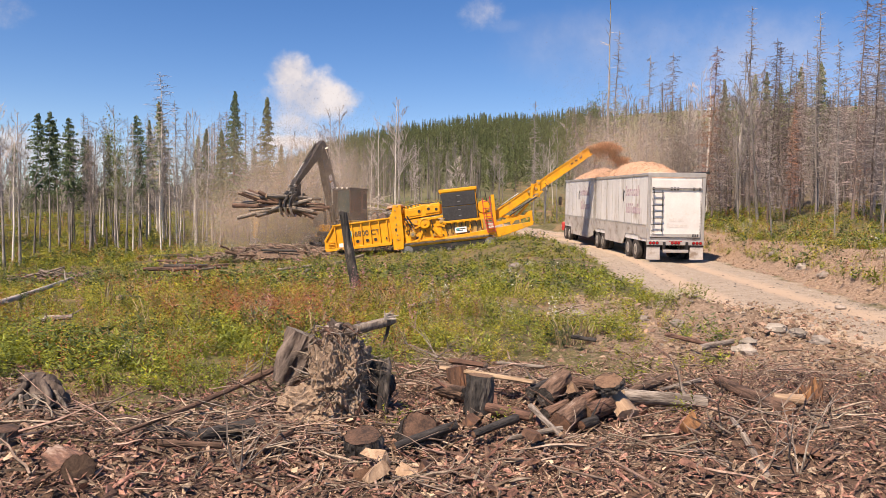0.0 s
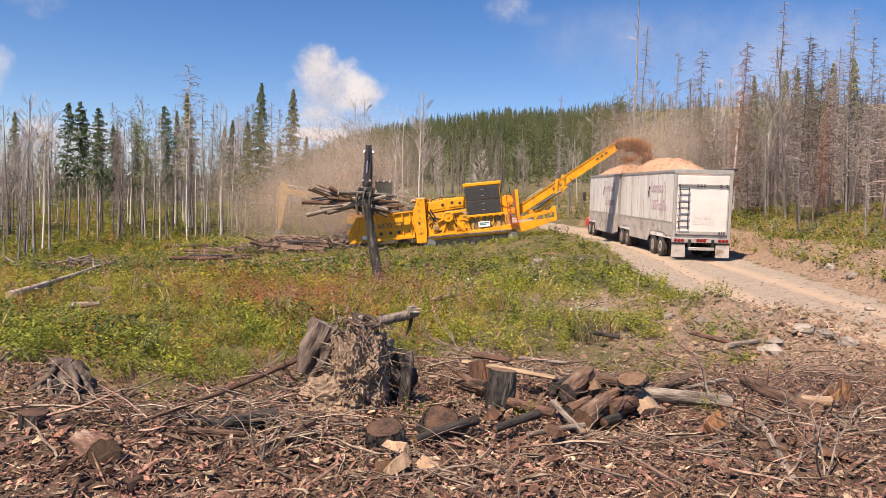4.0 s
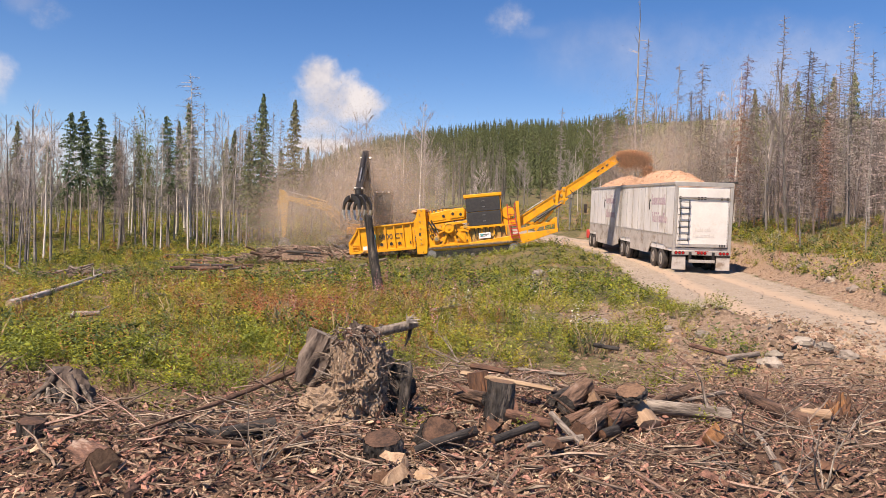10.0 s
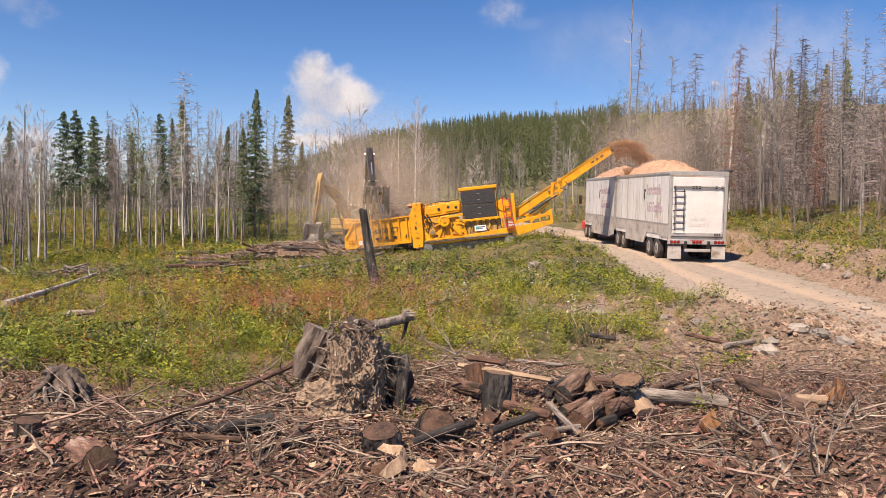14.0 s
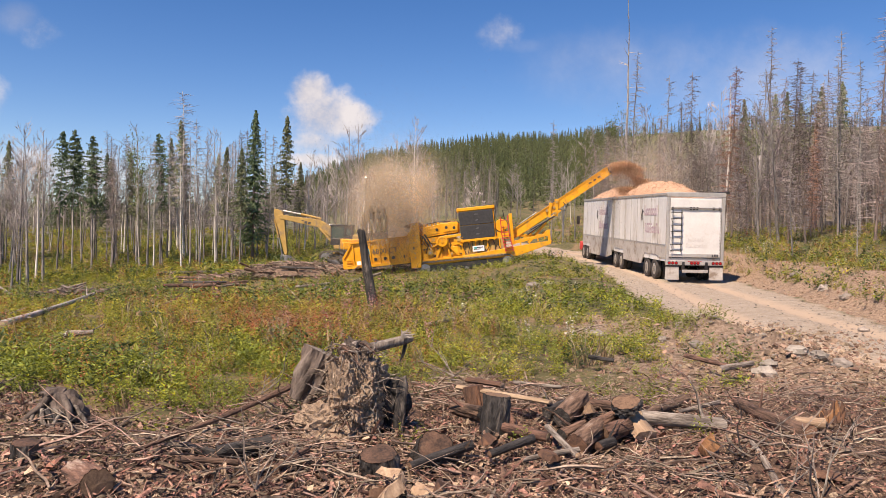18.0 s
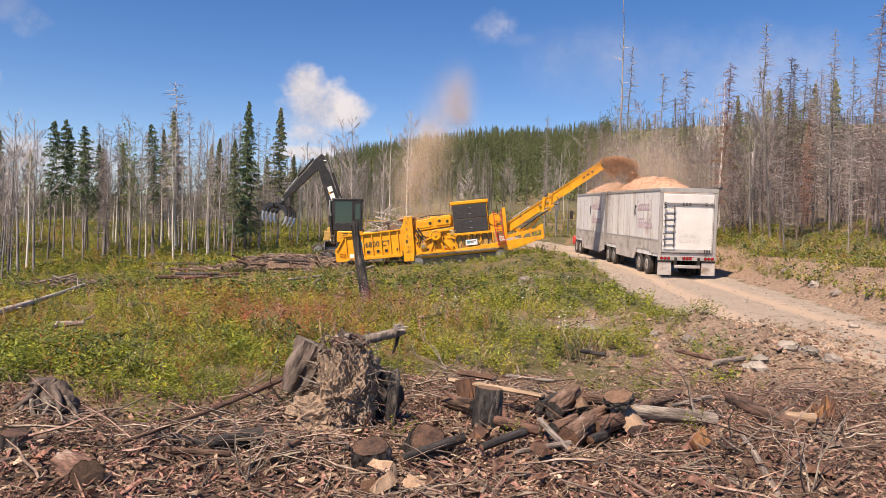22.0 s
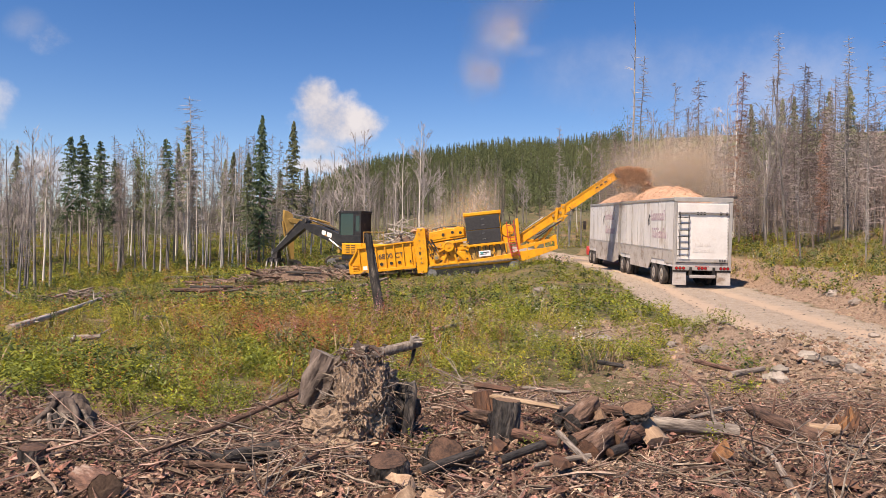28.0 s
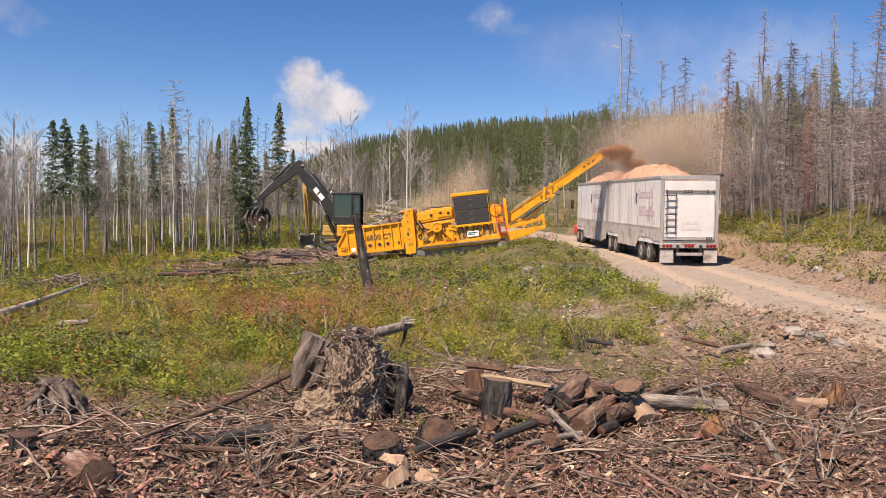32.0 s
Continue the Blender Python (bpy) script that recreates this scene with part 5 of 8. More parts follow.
    hood = plate(g, "hood_panel", [(4.92, 1.44), (5.75, 1.50), (5.75, 1.86), (4.92, 1.80)], 0.02, 0.05)
    for x, z in ((5.6, 1.70), (6.15, 1.78), (6.6, 1.72)):
        part("hole", Geo().tube([(x, -0.012, z), (x, 0.02, z)], 0.085, 14), M["black_steel"], hood)
    plate(g, "hood_panel", [(5.95, 1.52), (6.8, 1.56), (6.8, 1.92), (6.3, 1.96), (5.95, 1.86)], 0.0, 0.05)
    drum = part("belt_guard", Geo().tube([(5.86, -0.20, 0.98), (5.86, 0.12, 0.98)], 0.29, 28), M["paint_yellow"], g, "round yellow drive guard")
    part("guard_rim", Geo().ring((5.86, -0.2, 0.98), (0, 1, 0), 0.24, 0.31, 0.03, 28), M["paint_yellow"], drum)
    part("guard_hub", Geo().tube([(5.86, -0.25, 0.98), (5.86, -0.19, 0.98)], 0.08, 14), M["paint_yellow"], drum)
    pul = part("pulley", Geo().ring((5.1, -0.08, 0.42), (0, 1, 0), 0.06, 0.17, 0.07, 22), M["paint_dull"], g)
    part("pulley_hub", Geo().tube([(5.1, -0.17, 0.42), (5.1, 0.1, 0.42)], 0.07, 12), M["steel"], pul)
    bars = [((4.72, 1.18), (5.62, 0.92), 0.06), ((6.1, 0.86), (6.75, 0.10), 0.07), ((5.2, 0.72), (5.62, 0.88), 0.05), ((6.05, 1.2), (6.95, 1.28), 0.07), ((5.35, -0.1), (5.75, 0.72), 0.06), ((6.12, 0.62), (6.3, -0.12), 0.05), ((4.75, 0.0), (6.95, 0.0), 0.05)]
    for a, b, h in bars:
        part("brace", bar_xz(Geo(), a, b, h, -0.06, 0.10), M["paint_yellow"], g, bevel=0.01)
    for a, b in (((4.74, 1.42), (5.06, 0.78)), ((4.86, 1.50), (5.15, 0.95))):
        cyl = part("hydraulic_cylinder", Geo().tube([(a[0], -0.05, a[1]), (b[0], -0.05, b[1])], 0.045, 10), M["black_steel"], g)
        part("piston_rod", Geo().tube([(b[0], -0.05, b[1]), (b[0] + 0.1, -0.05, b[1] - 0.22)], 0.024, 8), M["bright_steel"], cyl)
    for x, z, w, h in ((4.66, -0.05, 0.30, 0.45), (5.42, 0.05, 0.34, 0.42), (6.32, 0.18, 0.42, 0.46), (6.5, 0.72, 0.4, 0.3)):
        part("access_plate", Geo().box(x, x + w, 0.03, 0.10, z, z + h), M["paint_yellow"], g, bevel=0.012)
    for x, z in ((4.75, 0.62), (4.9, 0.62), (5.55, 0.62), (6.85, 0.62), (6.85, 0.2), (4.66, 0.95)):
        part("bolt_head", Geo().tube([(x, 0.0, z), (x, 0.11, z)], 0.05, 10), M["black_steel"], g)
    r = random.Random(8)
    for k in range(3):
        x = 4.75 + 0.75 * k + r.uniform(-0.1, 0.1)
        pts = [(x, 0.02, 1.25 + r.uniform(0, 0.2)), (x + 0.1, -0.1, 1.0 + r.uniform(-0.1, 0.1)), (x + r.uniform(0.0, 0.4), -0.1, 0.75), (x + r.uniform(0.1, 0.5), 0.04, 0.45 + r.uniform(-0.2, 0.2))]
        part("hose", Geo().tube(pts, 0.022, 6), M["black_steel"], g, "black hydraulic hose")
    rr = random.Random(77)
    for k in range(26):
        x, z = rr.uniform(4.65, 6.9), rr.uniform(-0.15, 1.22)
        w, h, d = rr.uniform(0.05, 0.22), rr.uniform(0.04, 0.2), rr.uniform(0.02, 0.12)
        part("bracket", Geo().box(x, x + w, 0.10 - d, 0.10, z, z + h), M[rr.choice(["paint_yellow", "paint_yellow", "paint_yellow", "paint_dull"])], g, bevel=0.008)
    # thin black plates on the flat mill wall, painting shade of recesses not modelled
    for k in range(6):
        x, z = rr.uniform(4.7, 6.7), rr.uniform(0.0, 1.15)
        part("recess", Geo().prism([(x, z), (x + rr.uniform(0.10, 0.28), z + 0.02), (x + rr.uniform(0.08, 0.22), z + rr.uniform(0.06, 0.2)), (x + 0.02, z + 0.1)], 0.092, 0.099), M["black_steel"], g)
    for k in range(8):
        x = 7.0 + 0.3 * k + rr.uniform(-0.05, 0.05)
        part("pipe", Geo().tube([(x, 0.16, 0.82), (x + rr.uniform(-0.1, 0.1), 0.12, 0.5), (x + rr.uniform(-0.2, 0.2), 0.15, 0.15)], 0.02, 6), M["black_steel"], g)
    for k in range(10):
        x = 4.75 + 0.21 * k
        part("hood_fitting", Geo().box(x, x + rr.uniform(0.06, 0.16), 0.3 + rr.uniform(0, 1.2), 0.6 + rr.uniform(0, 1.2), 1.96, 2.02 + rr.uniform(0.05, 0.2)), M["paint_yellow"], g, bevel=0.01)
    part("hood_pipe", Geo().tube([(5.0, 0.2, 2.08), (5.6, 0.2, 2.16), (6.4, 0.22, 2.12), (6.9, 0.25, 2.0)], 0.035, 8), M["black_steel"], g)
    # chips and dust caught on top of the hood
    part("caught_debris", lump(r, 4.2, 0.9, 2.12, 0.5, 1.0, 0.16), M["wood_chips"], g, "wood chips caught on the hood")
    # engine enclosure
    enc = part("engine_enclosure", Geo().box(6.98, 8.96, 0.12, 2.3, 0.92, 2.60), M["paint_yellow"], g, "yellow engine enclosure with black grilles", bevel=0.02)
    part("roof_cap", Geo().box(6.84, 9.04, 0.02, 2.4, 2.60, 2.80), M["paint_yellow"], enc, bevel=0.03)
    part("sill_beam", Geo().box(6.84, 9.04, 0.0, 2.38, 0.84, 0.96), M["paint_yellow"], enc, bevel=0.012)
    for z0, z1 in ((0.98, 1.76), (1.79, 2.57)):
        gp = part("grille_panel", Geo().box(6.95, 8.90, 0.04, 0.12, z0, z1), M["grille"], enc, "black louvred grille panel", bevel=0.012)
        for k in range(2):
            z = z0 + 0.22 + 0.34 * k
            part("handle", Geo().box(7.85, 8.02, 0.015, 0.04, z, z + 0.035), M["steel"], gp)
    for k in range(6):
        part("mounting_foot", Geo().box(7.0 + 0.36 * k, 7.08 + 0.36 * k, -0.03, 0.05, 0.78, 0.86), M["paint_yellow"], enc)
    part("end_grille", Geo().box(8.96, 9.0, 0.4, 2.1, 1.1, 2.5), M["grille"], enc)
    # chassis below the engine and out to the tail
    plate(g, "chassis", [(4.2, -0.30), (10.1, -0.26), (12.05, 0.22), (12.1, 0.42), (10.2, 0.30), (7.0, 0.05), (4.2, 0.0)], 0.06, 2.34, bevel=0.015)
    plate(g, "engine_tub", [(6.95, 0.0), (9.5, 0.05), (9.5, 0.88), (6.95, 0.88)], 0.22, 2.2, "paint_dull")
    for x in (7.0, 7.7, 8.4, 9.1):
        part("tub_rib", Geo().box(x, x + 0.07, 0.14, 0.22, 0.0, 0.86), M["paint_yellow"], g)
    sign = part("placard", Geo().box(7.55, 8.22, 0.06, 0.09, 0.22, 0.54), M["sign_white"], g, "white placard with illegible print", bevel=0.006)
    part("print_bars", Geo().box(7.62, 8.15, 0.052, 0.058, 0.42, 0.47).box(7.62, 8.0, 0.052, 0.058, 0.33, 0.37), M["letter_dark"], sign)
    part("placard_logo", Geo().box(7.64, 7.80, 0.05, 0.056, 0.36, 0.49), M["teal"], sign)
    part("fuel_tank", Geo().tube([(9.32, 0.3, 1.58), (9.32, 2.0, 1.58)], 0.36, 26), M["paint_yellow"], g, "round yellow tank", bevel=0.02)
    part("tank_cradle", Geo().box(9.0, 9.75, 0.35, 1.95, 0.85, 1.24), M["paint_yellow"], g, bevel=0.01)
    part("corner_post", Geo().box(9.80, 9.98, 0.1, 0.3, 0.4, 2.2), M["paint_yellow"], g, bevel=0.012)
    part("lamp_mast", Geo().tube([(9.55, 0.6, 1.9), (9.5, 0.6, 2.45)], 0.025, 8), M["black_steel"], g)
    lad = part("ladder", Geo().tube([(9.30, -0.02, 2.05), (9.30, -0.06, 1.0), (9.42, -0.20, 0.05)], 0.028, 8).tube([(9.72, -0.02, 2.1), (9.72, -0.06, 1.0), (9.86, -0.20, 0.05)], 0.028, 8), M["red_paint"], g, "red access ladder")
    for k in range(7):
        z = 0.10 + 0.17 * k
        d = -0.20 + 0.14 * min(1, z / 1.0)
        part("rung", Geo().box(9.42 - 0.12 * z, 9.85 - 0.12 * z, d - 0.05, d + 0.05, z, z + 0.035), M["red_paint"], lad)
    for z in (1.45, 1.85):
        part("guard_rail", Geo().tube([(9.30, -0.02, z), (9.72, -0.02, z)], 0.022, 8), M["red_paint"], lad)
    for z in (1.65, 2.0):
        part("guard_rail", Geo().tube([(9.72, -0.02, z), (9.76, 0.8, z)], 0.022, 8), M["red_paint"], lad)
    # discharge conveyor: lower, hinged and upper runs
    plate(g, "tail_frame", [(9.95, 0.42), (12.0, 0.72), (12.02, 0.98), (11.86, 1.02), (11.7, 0.84), (10.0, 0.62)], 0.15, 0.32)
    plate(g, "tail_frame", [(9.95, 0.42), (12.0, 0.72), (12.02, 0.98), (11.86, 1.02), (11.7, 0.84), (10.0, 0.62)], 2.0, 2.17)
    part("tail_strut", Geo().box(11.92, 12.06, 0.12, 0.3, 0.28, 1.05), M["paint_yellow"], g, bevel=0.01)
    for x in (10.3, 10.8, 11.3, 11.7):
        part("tail_rib", Geo().box(x, x + 0.06, 0.1, 0.2, 0.15 + 0.22 * (x - 10), 0.7 + 0.14 * (x - 10)), M["paint_yellow"], g)
    slope = math.atan2(3.15, 5.9)
    cv = pose(10.05, 0.62, 0.98, 0, -math.degrees(slope), 0)
    L = 6.72

    def conv(name, geo, mat, parent=g, label="", bevel=0.0):
        ob = part(name, geo, M[mat], parent, label, bevel)
        if parent is g:
            ob.matrix_basis = cv
        return ob

    for y0 in (0.0, 1.14):
        sd = conv("conveyor_side", Geo().prism([(-0.1, -0.22), (L - 0.1, -0.20), (L, -0.08), (L, 0.18), (L - 0.3, 0.26), (-0.1, 0.30)], y0, y0 + 0.05), "paint_yellow", g, "yellow side frame of the discharge conveyor", 0.01)
        yo = y0 - 0.05 if y0 == 0 else y0 + 0.05
        for z in (-0.20, 0.24):
            part("flange", Geo().box(-0.1, L - 0.12, yo, yo + 0.05, z, z + 0.05), M["paint_yellow"], sd)
        for k in range(7):
            part("stiffener", Geo().box(1.1 + 0.82 * k, 1.16 + 0.82 * k, yo, yo + 0.05, -0.18, 0.26), M["paint_yellow"], sd)
        for k in range(3):
            part("slot", Geo().box(5.2 + 0.3 * k, 5.36 + 0.3 * k, yo - 0.004 if y0 == 0 else yo + 0.044, yo + 0.012 if y0 == 0 else yo + 0.054, 0.0, 0.08), M["black_steel"], sd)
    conv("belt", Geo().box(-0.4, L, 0.07, 1.12, 0.10, 0.14).box(-0.2, L, 0.07, 1.12, -0.16, -0.13), "rubber", g, "black cleated conveyor belt")
    for k in range(14):
        conv("cleat", Geo().box(0.3 + 0.46 * k, 0.34 + 0.46 * k, 0.1, 1.09, 0.14, 0.20), "rubber")
    drum = conv("head_drum", Geo().tube([(L, -0.02, 0.0), (L, 1.2, 0.0)], 0.17, 18), "black_steel", g, "dark head drum")
    part("drum_bearing", Geo().ring((L, -0.06, 0.0), (0, 1, 0), 0.07, 0.22, 0.04, 20), M["black_steel"], drum)
    part("drum_motor", Geo().tube([(L - 0.02, -0.16, 0.02), (L - 0.02, 0, 0.02)], 0.10, 14), M["steel"], drum)
    conv("cover_plate", Geo().box(0.55, 1.75, 0.0, 1.15, 0.34, 0.39), "aluminium", g, "pale metal cover plate", 0.01)
    # fold hinge with cylinders
    for a, b, h in (((2.55, -0.46), (3.15, 0.34), 0.11), ((2.2, -0.30), (2.75, 0.36), 0.08), ((2.1, -0.42), (3.0, -0.30), 0.07)):
        conv("hinge_link", bar_xz(Geo(), a, b, h, -0.12, -0.06), "paint_yellow", g, "yellow fold hinge link", 0.012)
    for x, z in ((2.62, -0.30), (3.05, 0.22), (2.3, 0.10), (2.75, 0.02)):
        conv("hinge_pin", Geo().tube([(x, -0.17, z), (x, 0.0, z)], 0.075, 14), "paint_dull")
    for a, b in (((0.6, -0.42), (2.2, -0.36)), ((0.9, -0.28), (2.5, -0.40))):
        conv("fold_cylinder", Geo().tube([(a[0], -0.10, a[1]), (b[0], -0.10, b[1])], 0.055, 10), "black_steel", g, "dark hydraulic fold cylinder")
    conv("hose_loop", Geo().tube([(2.9, -0.1, -0.2), (3.2, -0.12, -0.5), (3.4, -0.12, -0.35), (3.35, -0.1, 0.0)], 0.022, 6), "black_steel")
    for a, b in (((0.1, -0.55), (1.5, -0.34)), ((0.4, -0.85), (1.9, -0.45)), ((0.2, -0.2), (1.2, -0.9))):
        conv("lift_link", bar_xz(Geo(), a, b, 0.07, 0.02, 0.08), "paint_yellow", g, "", 0.01)
    # crawler tracks
    crawler(g, 4.35, 9.85, -0.86, -0.10, -0.06, 0.50)
    crawler(g, 4.45, 9.75, -0.80, -0.12, 1.75, 2.25)
    part("track_guard", Geo().prism([(4.5, -0.14), (9.5, -0.14), (9.4, -0.02), (4.6, -0.02)], 0.02, 0.6), M["paint_dull"], g)
    return g


def lump(rng, x, y, z, rx, ry, rz):
    """A low, uneven lump."""
    bm = bmesh.new()
    bmesh.ops.create_icosphere(bm, subdivisions=3, radius=1.0)
    g = Geo()
    s = rng.uniform(0, 50)
    for v in bm.verts:
        n = 1 + 0.35 * noise.noise(v.co * 2.0 + Vector((s, s, 0))) + 0.18 * noise.noise(v.co * 5.0 + Vector((s, 0, s)))
        v.co = Vector((x + v.co.x * rx * n, y + v.co.y * ry * n, z + v.co.z * rz * n))
    g.add([v.co for v in bm.verts], [[v.index for v in f.verts] for f in bm.faces])
    bm.free()
    return g


make_grinder()


# ---------------------------------------------------------------- log loader and excavator
LOADER = (-6.5, 49.0, -0.3)
EXCAVATOR = (-8.6, 57.0, 0.0)


def arm_pose(at, swing, up):
    return Matrix.Translation(at) @ Euler((0, 0, radians(swing))).to_matrix().to_4x4() @ Euler((0, radians(-up), 0)).to_matrix().to_4x4()


def joints(off, zp, l1, l2, swing, a1, a2):
    """Pivot, elbow and tip of an arm, in its machine's space."""
    d = Vector((math.cos(radians(swing)), math.sin(radians(swing)), 0))
    piv = d * off + Vector((0, 0, zp))
    el = piv + d * l1 * math.cos(radians(a1)) + Vector((0, 0, l1 * math.sin(radians(a1))))
    tip = el + d * l2 * math.cos(radians(a2)) + Vector((0, 0, l2 * math.sin(radians(a2))))
    return piv, el, tip


def undercarriage(t, mat):
    part("car_body", Geo().box(-1.2, 1.2, -0.8, 0.8, 0.45, 0.95).tube([(0, 0, 0.9), (0, 0, 1.12)], 0.7, 24), M[mat], t, bevel=0.03)
    crawler(t, -2.1, 2.1, 0.0, 0.92, -1.55, -0.95)
    crawler(t, -2.1, 2.1, 0.0, 0.92, 0.95, 1.55)


def cab_parts(house, x0, x1, y0, y1, z0, z1, shell, label):
    """A cab of posts, roof and floor with panes between."""
    c = part("cab", Geo().box(x0, x1, y0, y1, z0, z0 + 0.5).box(x0 - 0.05, x1 + 0.08, y0 - 0.03, y1 + 0.03, z1 - 0.14, z1)
             .box(x0, x0 + 0.55, y0, y1, z0 + 0.5, z1 - 0.14), M[shell], house, label, 0.02)
    for x in (x1 - 0.10, x0 + 0.55):
        for y in (y0, y1 - 0.09):
            c2 = Geo().box(x, x + 0.10, y, y + 0.09, z0 + 0.5, z1 - 0.14)
            part("cab_post", c2, M[shell], house, bevel=0.01)
    for y in (y0 + 0.03, y1 - 0.045):
        part("side_glass", Geo().box(x0 + 0.65, x1 - 0.10, y, y + 0.015, z0 + 0.5, z1 - 0.14), M["glass"], house, "tinted side window")
    part("windscreen", Geo().box(x1 - 0.05, x1 - 0.035, y0 + 0.09, y1 - 0.09, z0 + 0.2, z1 - 0.14), M["glass"], house, "tinted windscreen")
    for y in (y0 + 0.15, (y0 + y1) / 2, y1 - 0.15):
        part("work_lamp", Geo().tube([(x1 + 0.08, y, z1 - 0.02), (x1 + 0.15, y, z1 - 0.03)], [0.06, 0.075], 12), M["lamp_white"], house, "white work lamp")
    part("side_window", Geo().box(x0 + 0.12, x0 + 0.42, y1 - 0.004, y1 + 0.006, z0 + 0.75, z1 - 0.35), M["glass"], house)
    return c


def blade(g, pts, widths, y0, y1):
    """A curved, tapering flat bar through points of the x-z plane."""
    n = len(pts)
    left, right = [], []
    for i, p in enumerate(pts):
        a, b = Vector(pts[max(i - 1, 0)]), Vector(pts[min(i + 1, n - 1)])
        d = (b - a).normalized()
        nn = Vector((-d.y, d.x)) * widths[i]
        left.append((p[0] + nn.x, p[1] + nn.y))
        right.append((p[0] - nn.x, p[1] - nn.y))
    for i in range(n - 1):
        g.prism([right[i], right[i + 1], left[i + 1], left[i]], y0, y1)
    return g


def jaw_geo(sign, rows):
    curve = [(0.08, -0.12), (0.42, -0.24), (0.68, -0.50), (0.78, -0.86), (0.68, -1.18), (0.42, -1.44)]
    hold, tips = Geo(), []
    for y in rows:
        blade(hold, [(sign * x, z) for x, z in curve[:4]], [0.13, 0.14, 0.13, 0.105], y - 0.045, y + 0.045)
        tips.append(blade(Geo(), [(sign * x, z) for x, z in curve[3:]], [0.105, 0.075, 0.02], y - 0.042, y + 0.042))
    hold.box(min(sign * 0.28, sign * 0.40), max(sign * 0.28, sign * 0.40), min(rows) - 0.05, max(rows) + 0.05, -0.38, -0.18)
    return hold, tips


def make_loader():
    t = thing("log_loader", pose(*LOADER), "yellow log loader with a black boom, cab and grapple", "log loader")
    undercarriage(t, "paint_dull")
    house = part("house", Geo().box(-2.6, 1.2, -1.4, 1.45, 1.12, 1.42), M["black_steel"], t, "turning upper deck", 0.03)
    body = part("engine_hood", Geo().box(-2.3, -0.5, -1.4, 1.45, 1.42, 2.15), M["paint_yellow"], house, "yellow engine hood", 0.06)
    part("side_box", Geo().box(-0.5, 1.15, 0.42, 1.5, 1.42, 2.18), M["paint_yellow"], house, "yellow riser box under the cab", 0.05)
    for k in range(5):
        for x in (0.0, 0.45):
            part("vent_slot", Geo().box(x, x + 0.34, 1.495, 1.51, 1.52 + 0.12 * k, 1.57 + 0.12 * k), M["black_steel"], house)
    part("right_box", Geo().box(-0.5, 1.0, -1.4, -0.5, 1.42, 1.9), M["paint_yellow"], house, "", 0.05)
    part("counterweight", Geo().prism([(-3.0, 1.15), (-2.3, 1.05), (-2.3, 2.05), (-2.9, 1.95)], -1.4, 1.45), M["black_steel"], house, "dark counterweight", 0.06)
    cab_parts(house, -0.42, 1.42, 0.40, 1.48, 2.2, 4.28, "black_steel", "tall black elevated cab")
    part("guard", Geo().box(-0.42, -0.36, 0.40, 1.48, 2.2, 4.2), M["black_steel"], house)
    part("handrail", Geo().tube([(-2.2, 1.4, 2.15), (-2.2, 1.4, 2.9), (-0.6, 1.4, 2.9), (-0.6, 1.4, 2.15)], 0.025, 8), M["paint_dull"], house)
    # boom along +x, slightly cranked
    b = part("boom", Geo().prism([(-0.2, -0.22), (0.3, -0.34), (2.6, -0.42), (4.4, -0.38), (5.0, -0.28), (5.26, -0.06), (5.2, 0.08), (4.7, 0.16), (4.0, 0.28), (2.4, 0.38), (0.4, 0.28), (-0.2, 0.22)], -0.24, 0.24), M["black_steel"], t, "black boom with a white emblem", 0.03)
    for y in (-0.34, 0.34):
        lc = part("lift_cylinder", Geo().tube([(0.25, y, -0.75), (1.5, y, -0.48)], 0.09, 12), M["black_steel"], b)
        part("lift_rod", Geo().tube([(1.5, y, -0.48), (2.5, y, -0.22)], 0.05, 10), M["bright_steel"], lc)
    sc = part("stick_cylinder", Geo().tube([(2.6, 0, 0.48), (4.2, 0, 0.46)], 0.09, 12), M["black_steel"], b)
    part("stick_rod", Geo().tube([(4.2, 0, 0.46), (5.1, 0, 0.34)], 0.05, 10), M["bright_steel"], sc)
    for y in (-0.248, 0.242):
        part("boom_emblem", Geo().prism([(2.42, -0.13), (2.86, -0.14), (2.90, 0.16), (2.46, 0.17)], y, y + 0.006).prism([(2.98, -0.14), (3.34, -0.15), (3.38, 0.15), (3.02, 0.16)], y, y + 0.006), M["emblem_white"], b, "white emblem shapes")
        part("emblem_wedge", Geo().prism([(2.84, -0.16), (3.04, -0.16), (2.94, -0.02)], y * 1.008, y * 1.008 + 0.007), M["paint_yellow"], b)
    for k in range(2):
        part("boom_hose", Geo().tube([(0.4, 0.1 - 0.2 * k, 0.34), (2.5, 0.1 - 0.2 * k, 0.52), (4.6, 0.1 - 0.2 * k, 0.42), (5.4, 0.1 - 0.2 * k, 0.35)], 0.03, 6), M["rubber"], b)
    for y in (-0.24, 0.24):
        lamp = part("boom_lamp", Geo().tube([(4.95, y, 0.20), (5.06, y, 0.20)], [0.07, 0.095], 12), M["black_steel"], b, "round work lamp on the boom")
        part("lens", Geo().tube([(5.06, y, 0.20), (5.075, y, 0.20)], [0.085, 0.07], 12), M["lit_lamp"], lamp, "lit white lens")
    s = part("stick", Geo().prism([(-0.32, 0.05), (-0.2, -0.22), (0.2, -0.30), (1.6, -0.24), (3.3, -0.16), (3.66, -0.12), (3.72, 0.08), (3.3, 0.14), (1.2, 0.24), (0.3, 0.32), (-0.28, 0.30)], -0.19, 0.19), M["black_steel"], t, "black stick", 0.025)
    gc = part("grapple_cylinder", Geo().tube([(0.3, 0, 0.46), (1.9, 0, 0.36)], 0.075, 12), M["black_steel"], s)
